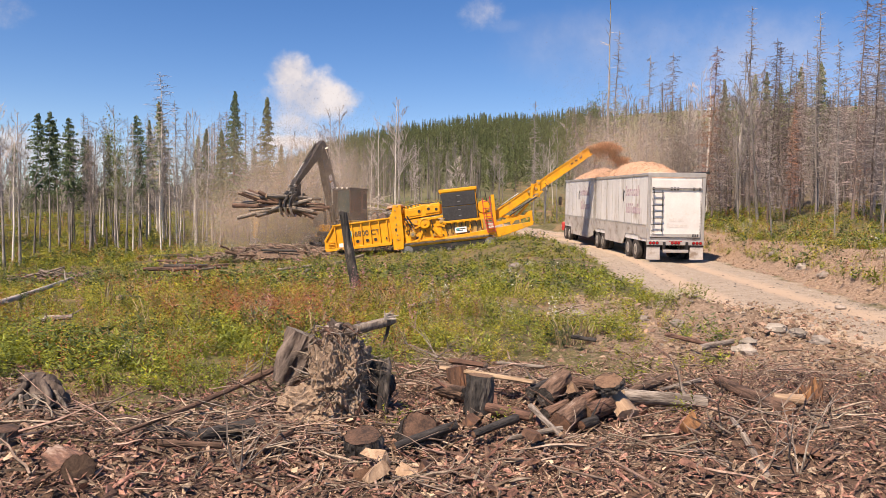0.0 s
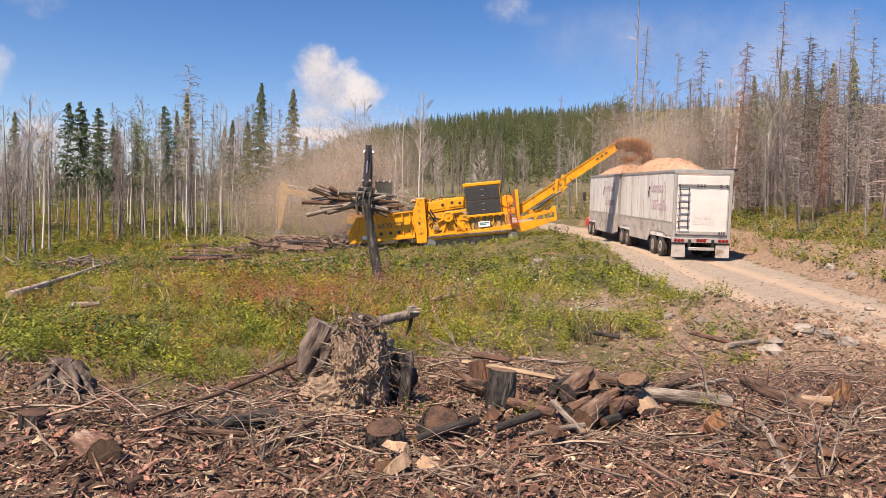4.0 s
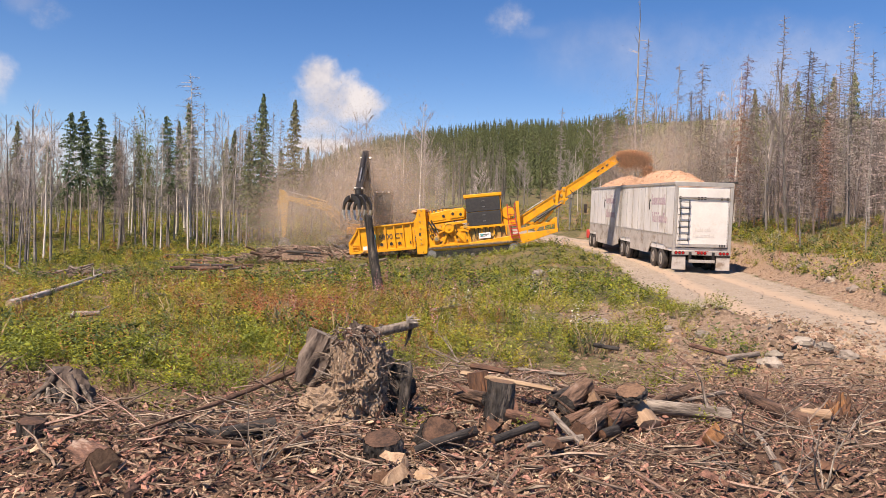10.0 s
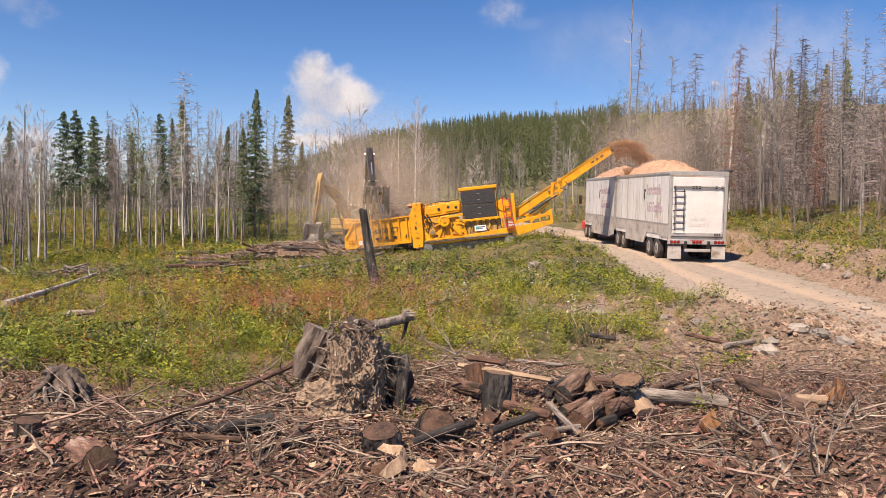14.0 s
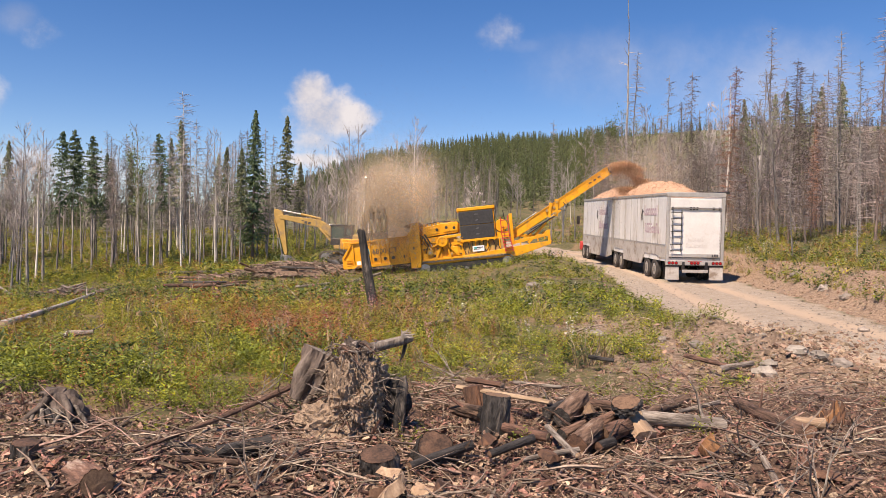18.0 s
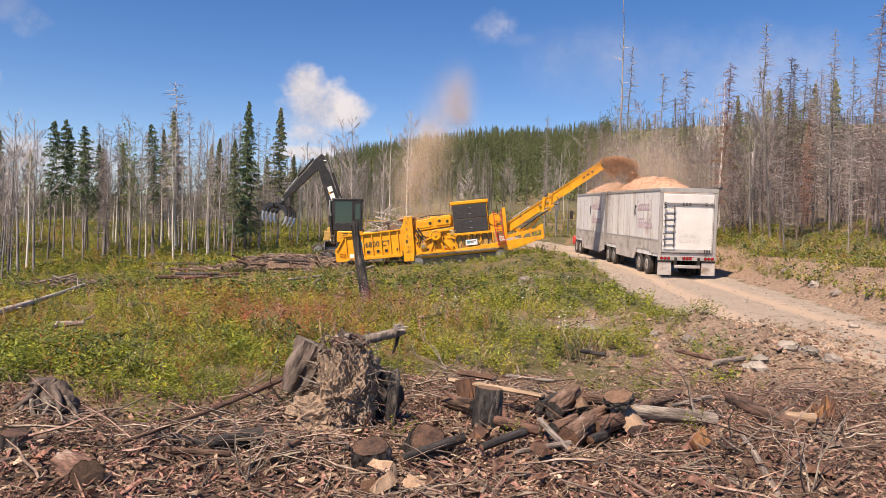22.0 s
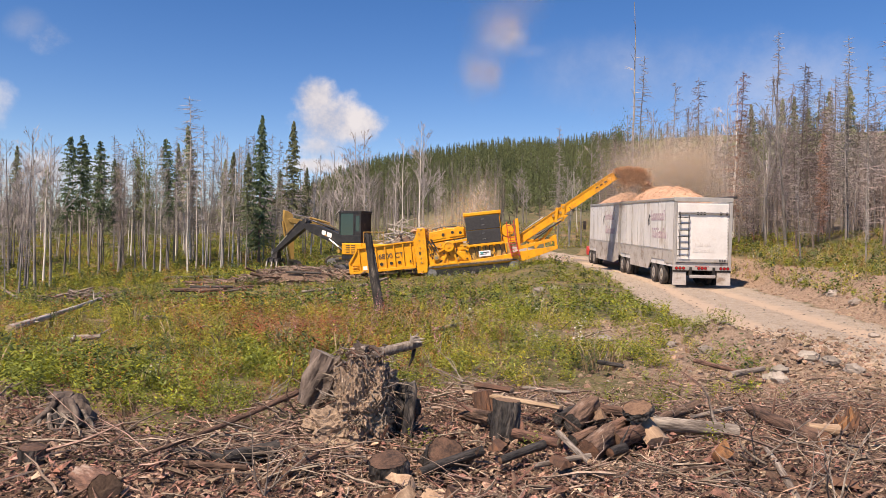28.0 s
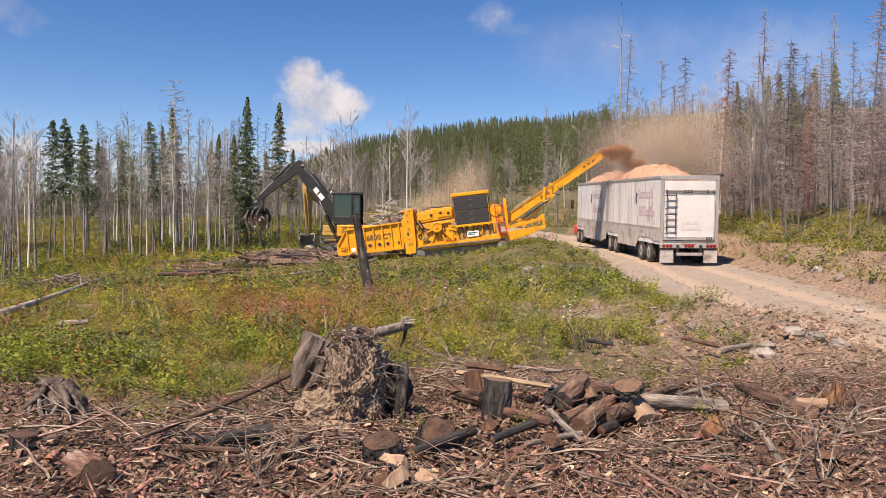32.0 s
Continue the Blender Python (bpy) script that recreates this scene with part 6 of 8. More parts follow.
    part("grapple_rod", Geo().tube([(1.9, 0, 0.36), (3.2, 0, 0.24)], 0.04, 10), M["bright_steel"], gc)
    part("heel", Geo().prism([(3.2, -0.2), (3.7, -0.14), (3.9, -0.62), (3.6, -0.66)], -0.22, 0.22), M["black_steel"], s, "black heel bracket", 0.02)
    for y in (-0.2, 0.2):
        part("pin", Geo().tube([(3.66, y - 0.06, 0.0), (3.66, y + 0.06, 0.0)], 0.10, 12), M["steel"], s)
    gr = part("grapple", Geo().box(-0.22, 0.22, -0.40, 0.40, -0.30, -0.05).tube([(0, 0, -0.05), (0, 0, 0.16)], 0.20, 16).box(-0.10, 0.10, -0.16, 0.16, 0.12, 0.30), M["black_steel"], t, "black grapple head with rotator", 0.02)
    part("grapple_cylinder", Geo().tube([(-0.3, 0.0, -0.16), (0.3, 0.0, -0.16)], 0.07, 10), M["steel"], gr)
    jaws = []
    for sign, rows in ((1, (-0.36, 0.0, 0.36)), (-1, (-0.18, 0.18, 0.52, -0.5))):
        hold, tips = jaw_geo(sign, rows)
        j = part("jaw", hold, M["black_steel"], t, "curved grapple jaw", 0.0)
        for tip in tips:
            part("tine_tip", tip, M["bright_steel"], j, "bright worn tine tip")
        jaws.append(j)
    return dict(t=t, house=house, boom=b, stick=s, grapple=gr, jaws=jaws)


def make_excavator():
    t = thing("excavator", pose(*EXCAVATOR), "dusty yellow excavator with boom, stick and bucket", "excavator")
    undercarriage(t, "paint_dull")
    house = part("house", Geo().box(-2.6, 1.0, -1.35, 1.35, 1.12, 1.4), M["paint_dull"], t, "turning upper deck", 0.03)
    part("engine_hood", Geo().box(-2.4, -0.4, -1.3, 1.3, 1.4, 2.2), M["paint_dull"], house, "", 0.06)
    part("counterweight", Geo().prism([(-2.95, 1.15), (-2.4, 1.1), (-2.4, 2.15), (-2.9, 2.0)], -1.35, 1.35), M["black_steel"], house, "", 0.06)
    part("side_box", Geo().box(-0.4, 1.0, -1.3, -0.5, 1.4, 1.9), M["paint_dull"], house, "", 0.05)
    cab_parts(house, -0.4, 1.25, 0.42, 1.35, 1.4, 2.95, "black_steel", "dark excavator cab")
    b = part("boom", Geo().prism([(-0.2, -0.2), (0.4, -0.2), (2.4, 0.32), (4.4, 0.0), (5.4, -0.16), (5.6, 0.0), (5.4, 0.2), (4.3, 0.44), (2.5, 0.92), (1.9, 0.86), (0.2, 0.3), (-0.2, 0.2)], -0.22, 0.22), M["paint_dull"], t, "cranked yellow boom with a dark emblem", 0.03)
    sc = part("stick_cylinder", Geo().tube([(2.4, 0, 1.02), (4.0, 0, 0.78)], 0.09, 12), M["paint_dull"], b)
    part("stick_rod", Geo().tube([(4.0, 0, 0.78), (5.4, 0, 0.52)], 0.05, 10), M["bright_steel"], sc)
    for y in (-0.32, 0.32):
        part("lift_cylinder", Geo().tube([(0.3, y, -0.6), (2.2, y, 0.3)], 0.085, 12), M["paint_dull"], b)
    for y in (-0.228, 0.222):
        part("boom_emblem", Geo().prism([(3.0, 0.30), (3.2, 0.26), (3.2, 0.46), (3.0, 0.5)], y, y + 0.006).prism([(3.28, 0.25), (3.48, 0.21), (3.48, 0.41), (3.28, 0.45)], y, y + 0.006).prism([(3.56, 0.34), (3.74, 0.30), (3.74, 0.38), (3.56, 0.42)], y, y + 0.006), M["letter_dark"], b, "dark emblem shapes")
    s = part("stick", Geo().prism([(-0.6, 0.1), (-0.4, -0.2), (0.2, -0.26), (2.8, -0.12), (3.05, 0.0), (2.9, 0.14), (0.8, 0.34), (-0.1, 0.5), (-0.7, 0.42)], -0.17, 0.17), M["paint_dull"], t, "yellow stick", 0.025)
    part("bucket_cylinder", Geo().tube([(0.1, 0, 0.55), (1.6, 0, 0.42)], 0.07, 12), M["paint_dull"], s)
    part("bucket_rod", Geo().tube([(1.6, 0, 0.42), (2.6, 0, 0.34)], 0.04, 8), M["bright_steel"], s)
    for y in (-0.1, 0.1):
        part("bucket_link", Geo().tube([(2.5, y, 0.36), (3.15, y, 0.30)], 0.045, 8), M["steel"], s)
    k = part("bucket", Geo().prism([(-0.15, 0.1), (0.2, -0.2), (0.75, -0.25), (1.15, 0.1), (1.25, 0.62), (1.18, 0.62), (1.05, 0.15), (0.72, -0.16), (0.24, -0.10), (0.0, 0.15)], -0.62, 0.62), M["steel"], t, "worn steel bucket", 0.012)
    for y in (-0.62, 0.58):
        part("bucket_side", Geo().prism([(-0.1, 0.12), (0.22, -0.18), (0.74, -0.22), (1.12, 0.12), (1.2, 0.6), (0.3, 0.55)], y, y + 0.04), M["steel"], k)
    for n in range(5):
        y = -0.56 + 0.28 * n
        part("tooth", Geo().prism([(1.16, 0.55), (1.27, 0.55), (1.22, 0.82)], y - 0.05, y + 0.05), M["bright_steel"], k)
    return dict(t=t, house=house, boom=b, stick=s, bucket=k)


loader = make_loader()
digger = make_excavator()


# ---------------------------------------------------------------- logs, stumps and rounds
def log_geo(rng, p0, p1, r0, r1, seg=12, n=6, wob=0.06, bend=0.02):
    a, b = Vector(p0), Vector(p1)
    if seg >= 14:
        seg, n = seg * 3, 16
    grain = rng.uniform(0, 90)
    d = (b - a).normalized()
    u = d.orthogonal().normalized()
    w = d.cross(u)
    vs, fs = [], []
    ph = [rng.uniform(0, 6.3) for _ in range(4)]
    for i in range(n + 1):
        f = i / n
        c = a.lerp(b, f) + (u * math.sin(f * 3.1 + ph[0]) + w * math.cos(f * 2.3 + ph[1])) * bend * (b - a).length * 0.5
        r = r0 + (r1 - r0) * f
        for k in range(seg):
            g = 2 * math.pi * k / seg
            rr = r * (1 + wob * math.sin(3 * g + ph[2] + f * 4) + wob * 0.8 * math.sin(7 * g + ph[3] - f * 5) + (rng.uniform(-wob, wob) * 0.6 if seg < 14 else 0.16 * noise.noise(Vector((math.cos(g) * 5.5 + grain, math.sin(g) * 5.5, f * 2.2))) + 0.09 * noise.noise(Vector((math.cos(g) * 14, math.sin(g) * 14 + grain, f * 7)))))
            vs.append(c + (u * math.cos(g) + w * math.sin(g)) * rr)
    for i in range(n):
        for k in range(seg):
            k2 = (k + 1) % seg
            fs.append((i * seg + k, i * seg + k2, (i + 1) * seg + k2, (i + 1) * seg + k))
    bark = Geo().add(vs, fs)
    ends = []
    for i in (0, n):
        ring = vs[i * seg:(i + 1) * seg]
        c = sum(ring, Vector()) / seg
        push = d * (0.006 if i else -0.006)
        e = Geo().add([c + push] + [q + (c - q) * 0.04 for q in ring], [(0, 1 + k, 1 + (k + 1) % seg) if i else (0, 1 + (k + 1) % seg, 1 + k) for k in range(seg)])
        ends.append(e)
    return bark, ends


def log_thing(rng, name, p0, p1, r0, r1, label, bark="log_bark", end="wood_cut", category="log", group="", seg=12, wob=0.06, bend=0.02, stubs=0, local=False, flat=1.0, rise=0.5):
    a, b = Vector(p0), Vector(p1)
    base = Vector((0, 0, 0)) if local else a.copy()
    t = thing(name, Matrix.Translation(base), label, category, group)
    along = Matrix.Translation(a - base) @ (b - a).to_track_quat("Z", "Y").to_matrix().to_4x4()
    g, ends = log_geo(rng, (0, 0, 0), (0, 0, (b - a).length), r0, r1, seg, 9, wob, bend)
    for piece in [g] + ends:
        piece.v = [(q[0], q[1] * flat, q[2]) for q in piece.v]
    part("bark", g, M[bark], t, smooth=70).matrix_basis = along
    for e in ends:
        part("cut_face", e, M[end], t, "sawn end", smooth=0).matrix_basis = along
    for _ in range(stubs):
        f = rng.uniform(0.1, 0.95)
        p = (a - base).lerp(b - base, f)
        line = bent(rng, p, Vector((rng.gauss(0, 1), rng.gauss(0, 1), abs(rng.gauss(rise, 0.8)))), rng.uniform(1.5, 7) * r0, 3, 0, 0.25)
        part("stub", Geo().tube(line, [r0 * 0.28, r0 * 0.22, r0 * 0.15, r0 * 0.06], 5), M[bark], t)
    return t


def round_thing(rng, name, at, r, h, label, bark="charred", end="wood_cut", tilt=(0, 0), squash=1.0):
    """A sawn round or stump standing at a place, leaning a little."""
    t = thing(name, pose(*at, tilt[0], tilt[1], 0), label, "wood round" if h < 0.5 else "stump")
    g, ends = log_geo(rng, (0, 0, -min(0.06, 0.2 * h)), (0, 0, h), r * 1.05, r * 0.97, 22, 6, 0.022, 0.0)
    part("bark", g, M[bark], t, smooth=55)
    part("cut_face", ends[1], M[end], t, "sawn top face", smooth=0)
    part("underside", ends[0], M[end], t, smooth=0)
    return t


def wedge_thing(rng, name, m, l, w, h, label, mat):
    """A split piece of wood."""
    t = thing(name, m, label, "split wood")
    bm = bmesh.new()
    vs = [bm.verts.new(v) for v in ((0, -w / 2, 0), (l, -w / 2 * 0.8, 0), (l, w / 2, 0.02), (0, w / 2 * 0.9, 0.0), (0.02, 0, h), (l * 0.97, 0.02, h * 0.9))]
    for f in ((0, 3, 2, 1), (0, 1, 5, 4), (2, 3, 4, 5), (1, 2, 5), (3, 0, 4)):
        bm.faces.new([vs[i] for i in f])
    bmesh.ops.subdivide_edges(bm, edges=bm.edges, cuts=3, use_grid_fill=True)
    bmesh.ops.triangulate(bm, faces=bm.faces)
    bm.verts.index_update()
    g = Geo()
    s = rng.uniform(0, 40)
    pts = [v.co + Vector((noise.noise(v.co * 14 + Vector((s, 0, 0))), noise.noise(v.co * 14 + Vector((0, s, 0))), noise.noise(v.co * 14 + Vector((0, 0, s))))) * 0.018 for v in bm.verts]
    g.add(pts, [[v.index for v in f.verts] for f in bm.faces])
    bm.free()
    part("wood", g, M[mat], t, smooth=35)
    return t


def rootwad():
    """An overturned stump: soil and root mass, stem butt, broken limb, splinters."""
    r = random.Random(31)
    x, y, z = -0.79, 5.76, 0.11
    t = thing("upturned_stump", pose(x, y, z), "upturned stump with a ragged mass of roots and soil", "stump")

    def rough(cx, cy, cz, rx, ry, rz, sub, amp, seed, power=1.0):
        bm = bmesh.new()
        bmesh.ops.create_icosphere(bm, subdivisions=sub, radius=1.0)
        s = Vector((seed, seed * 0.7, -seed))
        pts = []
        for v in bm.verts:
            c = v.co
            warp = c + 0.25 * Vector((noise.noise(c * 2.3 + s), noise.noise(c * 2.3 - s), noise.noise(c * 2.9 + s)))
            n = 1 + amp * 0.9 * noise.noise(warp * 1.7 + s) + amp * 0.5 * noise.noise(warp * 4.1 + s) + amp * 0.30 * abs(noise.noise(warp * 8.0 - s)) + 0.26 * amp * noise.noise(c * 17.0 - s) + 0.20 * amp * noise.noise(c * 38.0 + s)
            pts.append(Vector((cx + c.x * rx * n, cy + c.y * ry * n, cz + c.z * rz * n)))
        fs = [[v.index for v in f.verts] for f in bm.faces]
        bm.free()
        return Geo().add(pts, fs)

    part("root_mass", rough(-0.05, 0.05, 0.22, 0.23, 0.24, 0.36, 6, 0.42, 3.0), M["root_soil"], t, "soil held in matted roots", smooth=30)
    part("root_mass", rough(-0.20, 0.02, 0.04, 0.28, 0.24, 0.20, 5, 0.45, 9.0), M["root_soil"], t, smooth=30)
    part("root_mass", rough(0.10, 0.16, 0.36, 0.13, 0.16, 0.16, 5, 0.5, 21.0), M["root_soil"], t, smooth=30)
    part("crown_root", rough(-0.04, 0.1, 0.60, 0.11, 0.11, 0.12, 5, 0.5, 12.0), M["stump_dark"], t, smooth=30)
    along = Matrix.Translation((-0.30, 0.18, 0.60)) @ Vector((-0.17, -0.05, -0.40)).to_track_quat("Z", "Y").to_matrix().to_4x4()
    g, ends = log_geo(r, (0, 0, 0), (0, 0, 0.42), 0.145, 0.12, 20, 8, 0.13, 0.03)
    butt = part("stem_butt", g, M["stump_dark"], t, "dark weathered stem butt", smooth=50)
    butt.matrix_basis = along
    for e in ends:
        part("broken_end", e, M["log_grey"], butt, smooth=0)
    g, ends = log_geo(r, (0.05, 0.12, 0.62), (0.40, 0.23, 0.73), 0.046, 0.034, 10, 6, 0.12, 0.07)
    limb = part("broken_limb", g, M["log_grey"], t, "broken pale limb", smooth=60)
    part("cut_face", ends[1], M["wood_split"], limb, smooth=0)
    part("limb_hook", Geo().tube([(0.36, 0.22, 0.71), (0.34, 0.22, 0.60), (0.31, 0.22, 0.53)], [0.018, 0.014, 0.006], 6), M["charred"], t)
    # solid black lump in place of a cavity: its colour gives the shade
    part("hollow", rough(0.24, 0.20, 0.16, 0.13, 0.12, 0.24, 4, 0.5, 33.0), M["charred"], t, "black lump standing in for the shaded hollow beside the roots", smooth=30)
    for k in range(7):
        a = r.uniform(-0.5, 0.6)
        pts = bent(r, (0.28 + 0.05 * math.cos(a), 0.13, r.uniform(0.65, 0.78)), limb_dir(a, r.uniform(-0.2, 0.7)), r.uniform(0.06, 0.14), 3, 0, 0.3)
        part("limb_splinter", Geo().tube(pts, [0.010, 0.009, 0.006, 0.002], 5), M["log_pale"], t)
    for k in range(330):
        a, z = r.uniform(2.6, 6.9), r.uniform(0.0, 0.72)
        wide = 0.24 - 0.14 * z * z + 0.10 * max(0.0, 0.2 - z)
        p = Vector((wide * math.cos(a) - 0.05, 0.05 + wide * math.sin(a), z))
        pts = bent(r, p, limb_dir(a + r.choice((-1.3, 1.3)) + r.gauss(0, 0.5), r.gauss(-0.2, 0.6)), r.uniform(0.06, 0.26), 4, -0.15, 0.4)
        w = 0.0018 + 0.008 * r.random() ** 2.5
        part("root", Geo().tube(pts, [w, w * 0.9, w * 0.7, w * 0.5, w * 0.2], 5), M[r.choice(["stick", "log_grey", "log_bark"])], t)
    for k in range(7):
        a = k * 0.9 + 0.4
        g, ends = log_geo(r, (-0.04 + 0.03 * math.cos(a), 0.09 + 0.03 * math.sin(a), 0.52), (-0.04 + 0.12 * math.cos(a), 0.08 + 0.10 * math.sin(a), 0.66 + 0.025 * (k % 3)), 0.048, 0.026, 9, 6, 0.25, 0.10)
        part("stub_ledge", g, M["stump_dark"], t, smooth=40)
        part("broken_end", ends[1], M["log_grey"], t, smooth=0)
    part("splinter", Geo().prism([(0.27, -0.04), (0.36, -0.04), (0.39, 0.36), (0.37, 0.44), (0.33, 0.42), (0.30, 0.34)], 0.05, 0.12), M["charred"], t, "charred upright splinter", bevel=0.008)
    return t


def left_stump():
    r = random.Random(32)
    t = thing("rooted_stump", pose(-3.04, 5.50, 0.18) @ Matrix.Diagonal((1, 1, 0.82, 1)), "old grey stump with pale roots curling round a hollow shaded by a black lump", "stump")
    part("stem", lump(r, 0.02, 0.05, 0.13, 0.165, 0.13, 0.17), M["stump_dark"], t, smooth=30)
    part("top", lump(r, -0.05, 0.05, 0.28, 0.095, 0.09, 0.06), M["stump_dark"], t, smooth=30)
    # no opening here: a black lump paints the shade between the roots
    part("hollow", lump(r, 0.02, -0.07, 0.10, 0.11, 0.05, 0.09), M["charred"], t)
    for pts, w in ((((0.05, -0.02, 0.28), (0.13, -0.08, 0.23), (0.16, -0.12, 0.12), (0.13, -0.15, -0.02)), 0.026), (((-0.06, -0.03, 0.25), (-0.13, -0.09, 0.14), (-0.20, -0.11, 0.05), (-0.27, -0.10, -0.04)), 0.028),
                   (((-0.07, -0.08, 0.17), (-0.05, -0.14, 0.10), (0.0, -0.16, 0.03), (0.06, -0.17, -0.03)), 0.018), (((0.03, -0.10, 0.18), (0.09, -0.14, 0.13), (0.06, -0.17, 0.05), (0.09, -0.18, -0.03)), 0.015),
                   (((-0.10, -0.06, 0.16), (-0.13, -0.13, 0.08), (-0.10, -0.16, 0.03), (-0.04, -0.18, -0.02)), 0.014), (((0.10, 0.0, 0.2), (0.19, -0.04, 0.15), (0.23, -0.06, 0.06), (0.24, -0.07, -0.03)), 0.018)):
        line = [Vector(p) for p in pts]
        full = []
        for i in range(3):
            for q in (0.0, 0.5):
                full.append(line[i].lerp(line[i + 1], q) + Vector((r.gauss(0, 0.008), r.gauss(0, 0.006), r.gauss(0, 0.008))))
        full.append(line[3])
        part("root", Geo().tube(full, [w * 0.9, w, w * 0.95, w, w * 0.8, w * 0.7, w * 0.4], 7), M["stump_dark" if w > 0.02 else "log_grey"], t, smooth=60)
    for k in range(14):
        a = r.uniform(-2.9, -0.2)
        pts = bent(r, (0.12 * math.cos(a), 0.02 + 0.12 * math.sin(a), r.uniform(0.03, 0.22)), limb_dir(a + r.uniform(-0.9, 0.9), r.uniform(-0.6, 0.3)), r.uniform(0.06, 0.16), 4, -0.2, 0.4)
        part("rootlet", Geo().tube(pts, [0.007, 0.006, 0.005, 0.004, 0.002], 5), M["log_grey"], t)
    return t


def make_foreground():
    r = random.Random(40)
    rootwad()
    left_stump()
    round_thing(r, "burnt_round", (-0.51, 4.89, 0.04), 0.130, 0.17, "sawn round with charred bark", "charred", "burnt_face", (14, -4))
    round_thing(r, "fallen_round", (-0.20, 5.22, 0.06), 0.135, 0.21, "tipped round showing its dark sawn face", "charred", "burnt_face", (48, 24))
    round_thing(r, "charred_billet", (0.29, 5.80, 0.16), 0.108, 0.26, "upright charred billet with grey flaking bark", "charred", "wood_cut", (-3, 5))
    round_thing(r, "rotten_billet", (0.18, 6.48, 0.11), 0.09, 0.25, "reddish rotten billet behind the charred one", "wood_rotten", "wood_rotten", (-8, -12))
    round_thing(r, "small_burnt_stump", (-2.65, 4.43, 0.16), 0.085, 0.19, "small burnt stump with a rusty side", "charred", "burnt_face", (3, 4))
    log_thing(r, "sawn_log", (-1.97, 3.96, 0.25), (-2.22, 4.20, 0.21), 0.092, 0.094, "short sawn log lying end-on", "log_bark", "wood_cut", seg=18, wob=0.03)
    log_thing(r, "black_log", (-1.64, 4.97, 0.15), (-1.32, 5.16, 0.19), 0.045, 0.05, "thin blackened log lying in the slash", "charred", "charred")
    log_thing(r, "charred_pole", (-0.31, 4.84, 0.13), (0.10, 5.16, 0.19), 0.028, 0.034, "charred pole with grey ash", "charred", "wood_cut")
    log_thing(r, "dark_limb", (0.22, 5.06, 0.16), (0.55, 5.31, 0.21), 0.026, 0.034, "dark limb among the chips", "charred", "wood_cut")
    log_thing(r, "long_branch", (-2.12, 4.73, 0.22), (-1.36, 6.21, 0.40), 0.012, 0.026, "long dead stem with broken side branches", "log_bark", "wood_cut", stubs=26, bend=0.018, seg=10)
    log_thing(r, "grey_log", (1.48, 6.01, 0.23), (2.20, 6.11, 0.14), 0.062, 0.05, "weathered grey log lying in the slash", "log_grey", "wood_split", stubs=2)
    log_thing(r, "brown_limb", (1.60, 6.29, 0.18), (2.09, 6.79, 0.23), 0.036, 0.045, "brown limb with a burnt end", "log_bark", "charred")
    log_thing(r, "half_buried_log", (2.64, 6.99, 0.16), (2.78, 5.83, 0.15), 0.05, 0.075, "brown log half buried in chips", "log_bark", "wood_cut", stubs=2)
    log_thing(r, "small_log", (0.33, 5.76, 0.18), (0.68, 5.52, 0.17), 0.045, 0.038, "small log with pale sawn end", "log_bark", "wood_split")
    log_thing(r, "pale_stick", (0.69, 5.68, 0.21), (0.82, 4.96, 0.19), 0.022, 0.020, "pale barked stick lying in the slash", "log_grey", "wood_split")
    log_thing(r, "leaning_stick", (0.44, 4.95, 0.16), (0.84, 5.08, 0.20), 0.018, 0.018, "thin grey stick lying in the slash", "log_grey", "wood_split")
    log_thing(r, "dark_round_end", (0.84, 5.98, 0.21), (1.06, 6.37, 0.28), 0.075, 0.085, "dark log showing its burnt end", "log_bark", "charred", seg=16)
    log_thing(r, "short_log", (0.87, 5.38, 0.15), (1.09, 5.73, 0.19), 0.085, 0.08, "short dark log lying in the slash", "log_bark", "wood_rotten", seg=14)
    log_thing(r, "short_log", (1.12, 5.63, 0.17), (1.33, 5.74, 0.22), 0.065, 0.06, "short dark log lying in the slash", "log_bark", "wood_cut", seg=14)
    round_thing(r, "wood_disc", (1.33, 5.81, 0.35), 0.115, 0.045, "thin sawn disc with a charred rim lying on split wood", "charred", "wood_cut", (18, -14))
    log_thing(r, "split_billet", (1.45, 5.67, 0.15), (1.35, 5.94, 0.29), 0.105, 0.085, "pale split billet lying in the slash", "wood_split", "wood_split", "split wood", seg=7, bend=0.004, flat=0.6)
    log_thing(r, "flat_slab", (0.00, 6.62, 0.32), (0.77, 6.12, 0.30), 0.050, 0.042, "long pale split slab lying in the slash", "wood_split", "wood_split", "split wood", seg=8, bend=0.006, flat=0.45)
    log_thing(r, "red_slab", (0.09, 6.76, 0.36), (0.39, 6.53, 0.36), 0.050, 0.045, "short reddish slab lying in the slash", "wood_rotten", "wood_split", "split wood", seg=8, bend=0.006, flat=0.55)
    p = (3.19, 6.35, 0.08)
    t = thing("rotten_stump", pose(*p), "broken reddish rotten stump with splintered top", "stump")
    for k in range(26):
        a, d = k * 2.4, 0.105 * math.sqrt((k + 0.5) / 26)
        w, hh = r.uniform(0.018, 0.032), r.uniform(0.10, 0.20) + 0.05 * math.cos(a)
        x, y = d * math.cos(a), d * math.sin(a)
        part("splinter", Geo().tube([(x, y, -0.05), (x * 1.05, y * 1.05, hh * 0.7), (x * 1.15 + r.gauss(0, 0.008), y * 1.15, hh)], [w, w * 0.85, w * 0.25], 5), M[r.choice(["wood_rotten", "wood_rotten", "wood_orange"])], t, smooth=20)
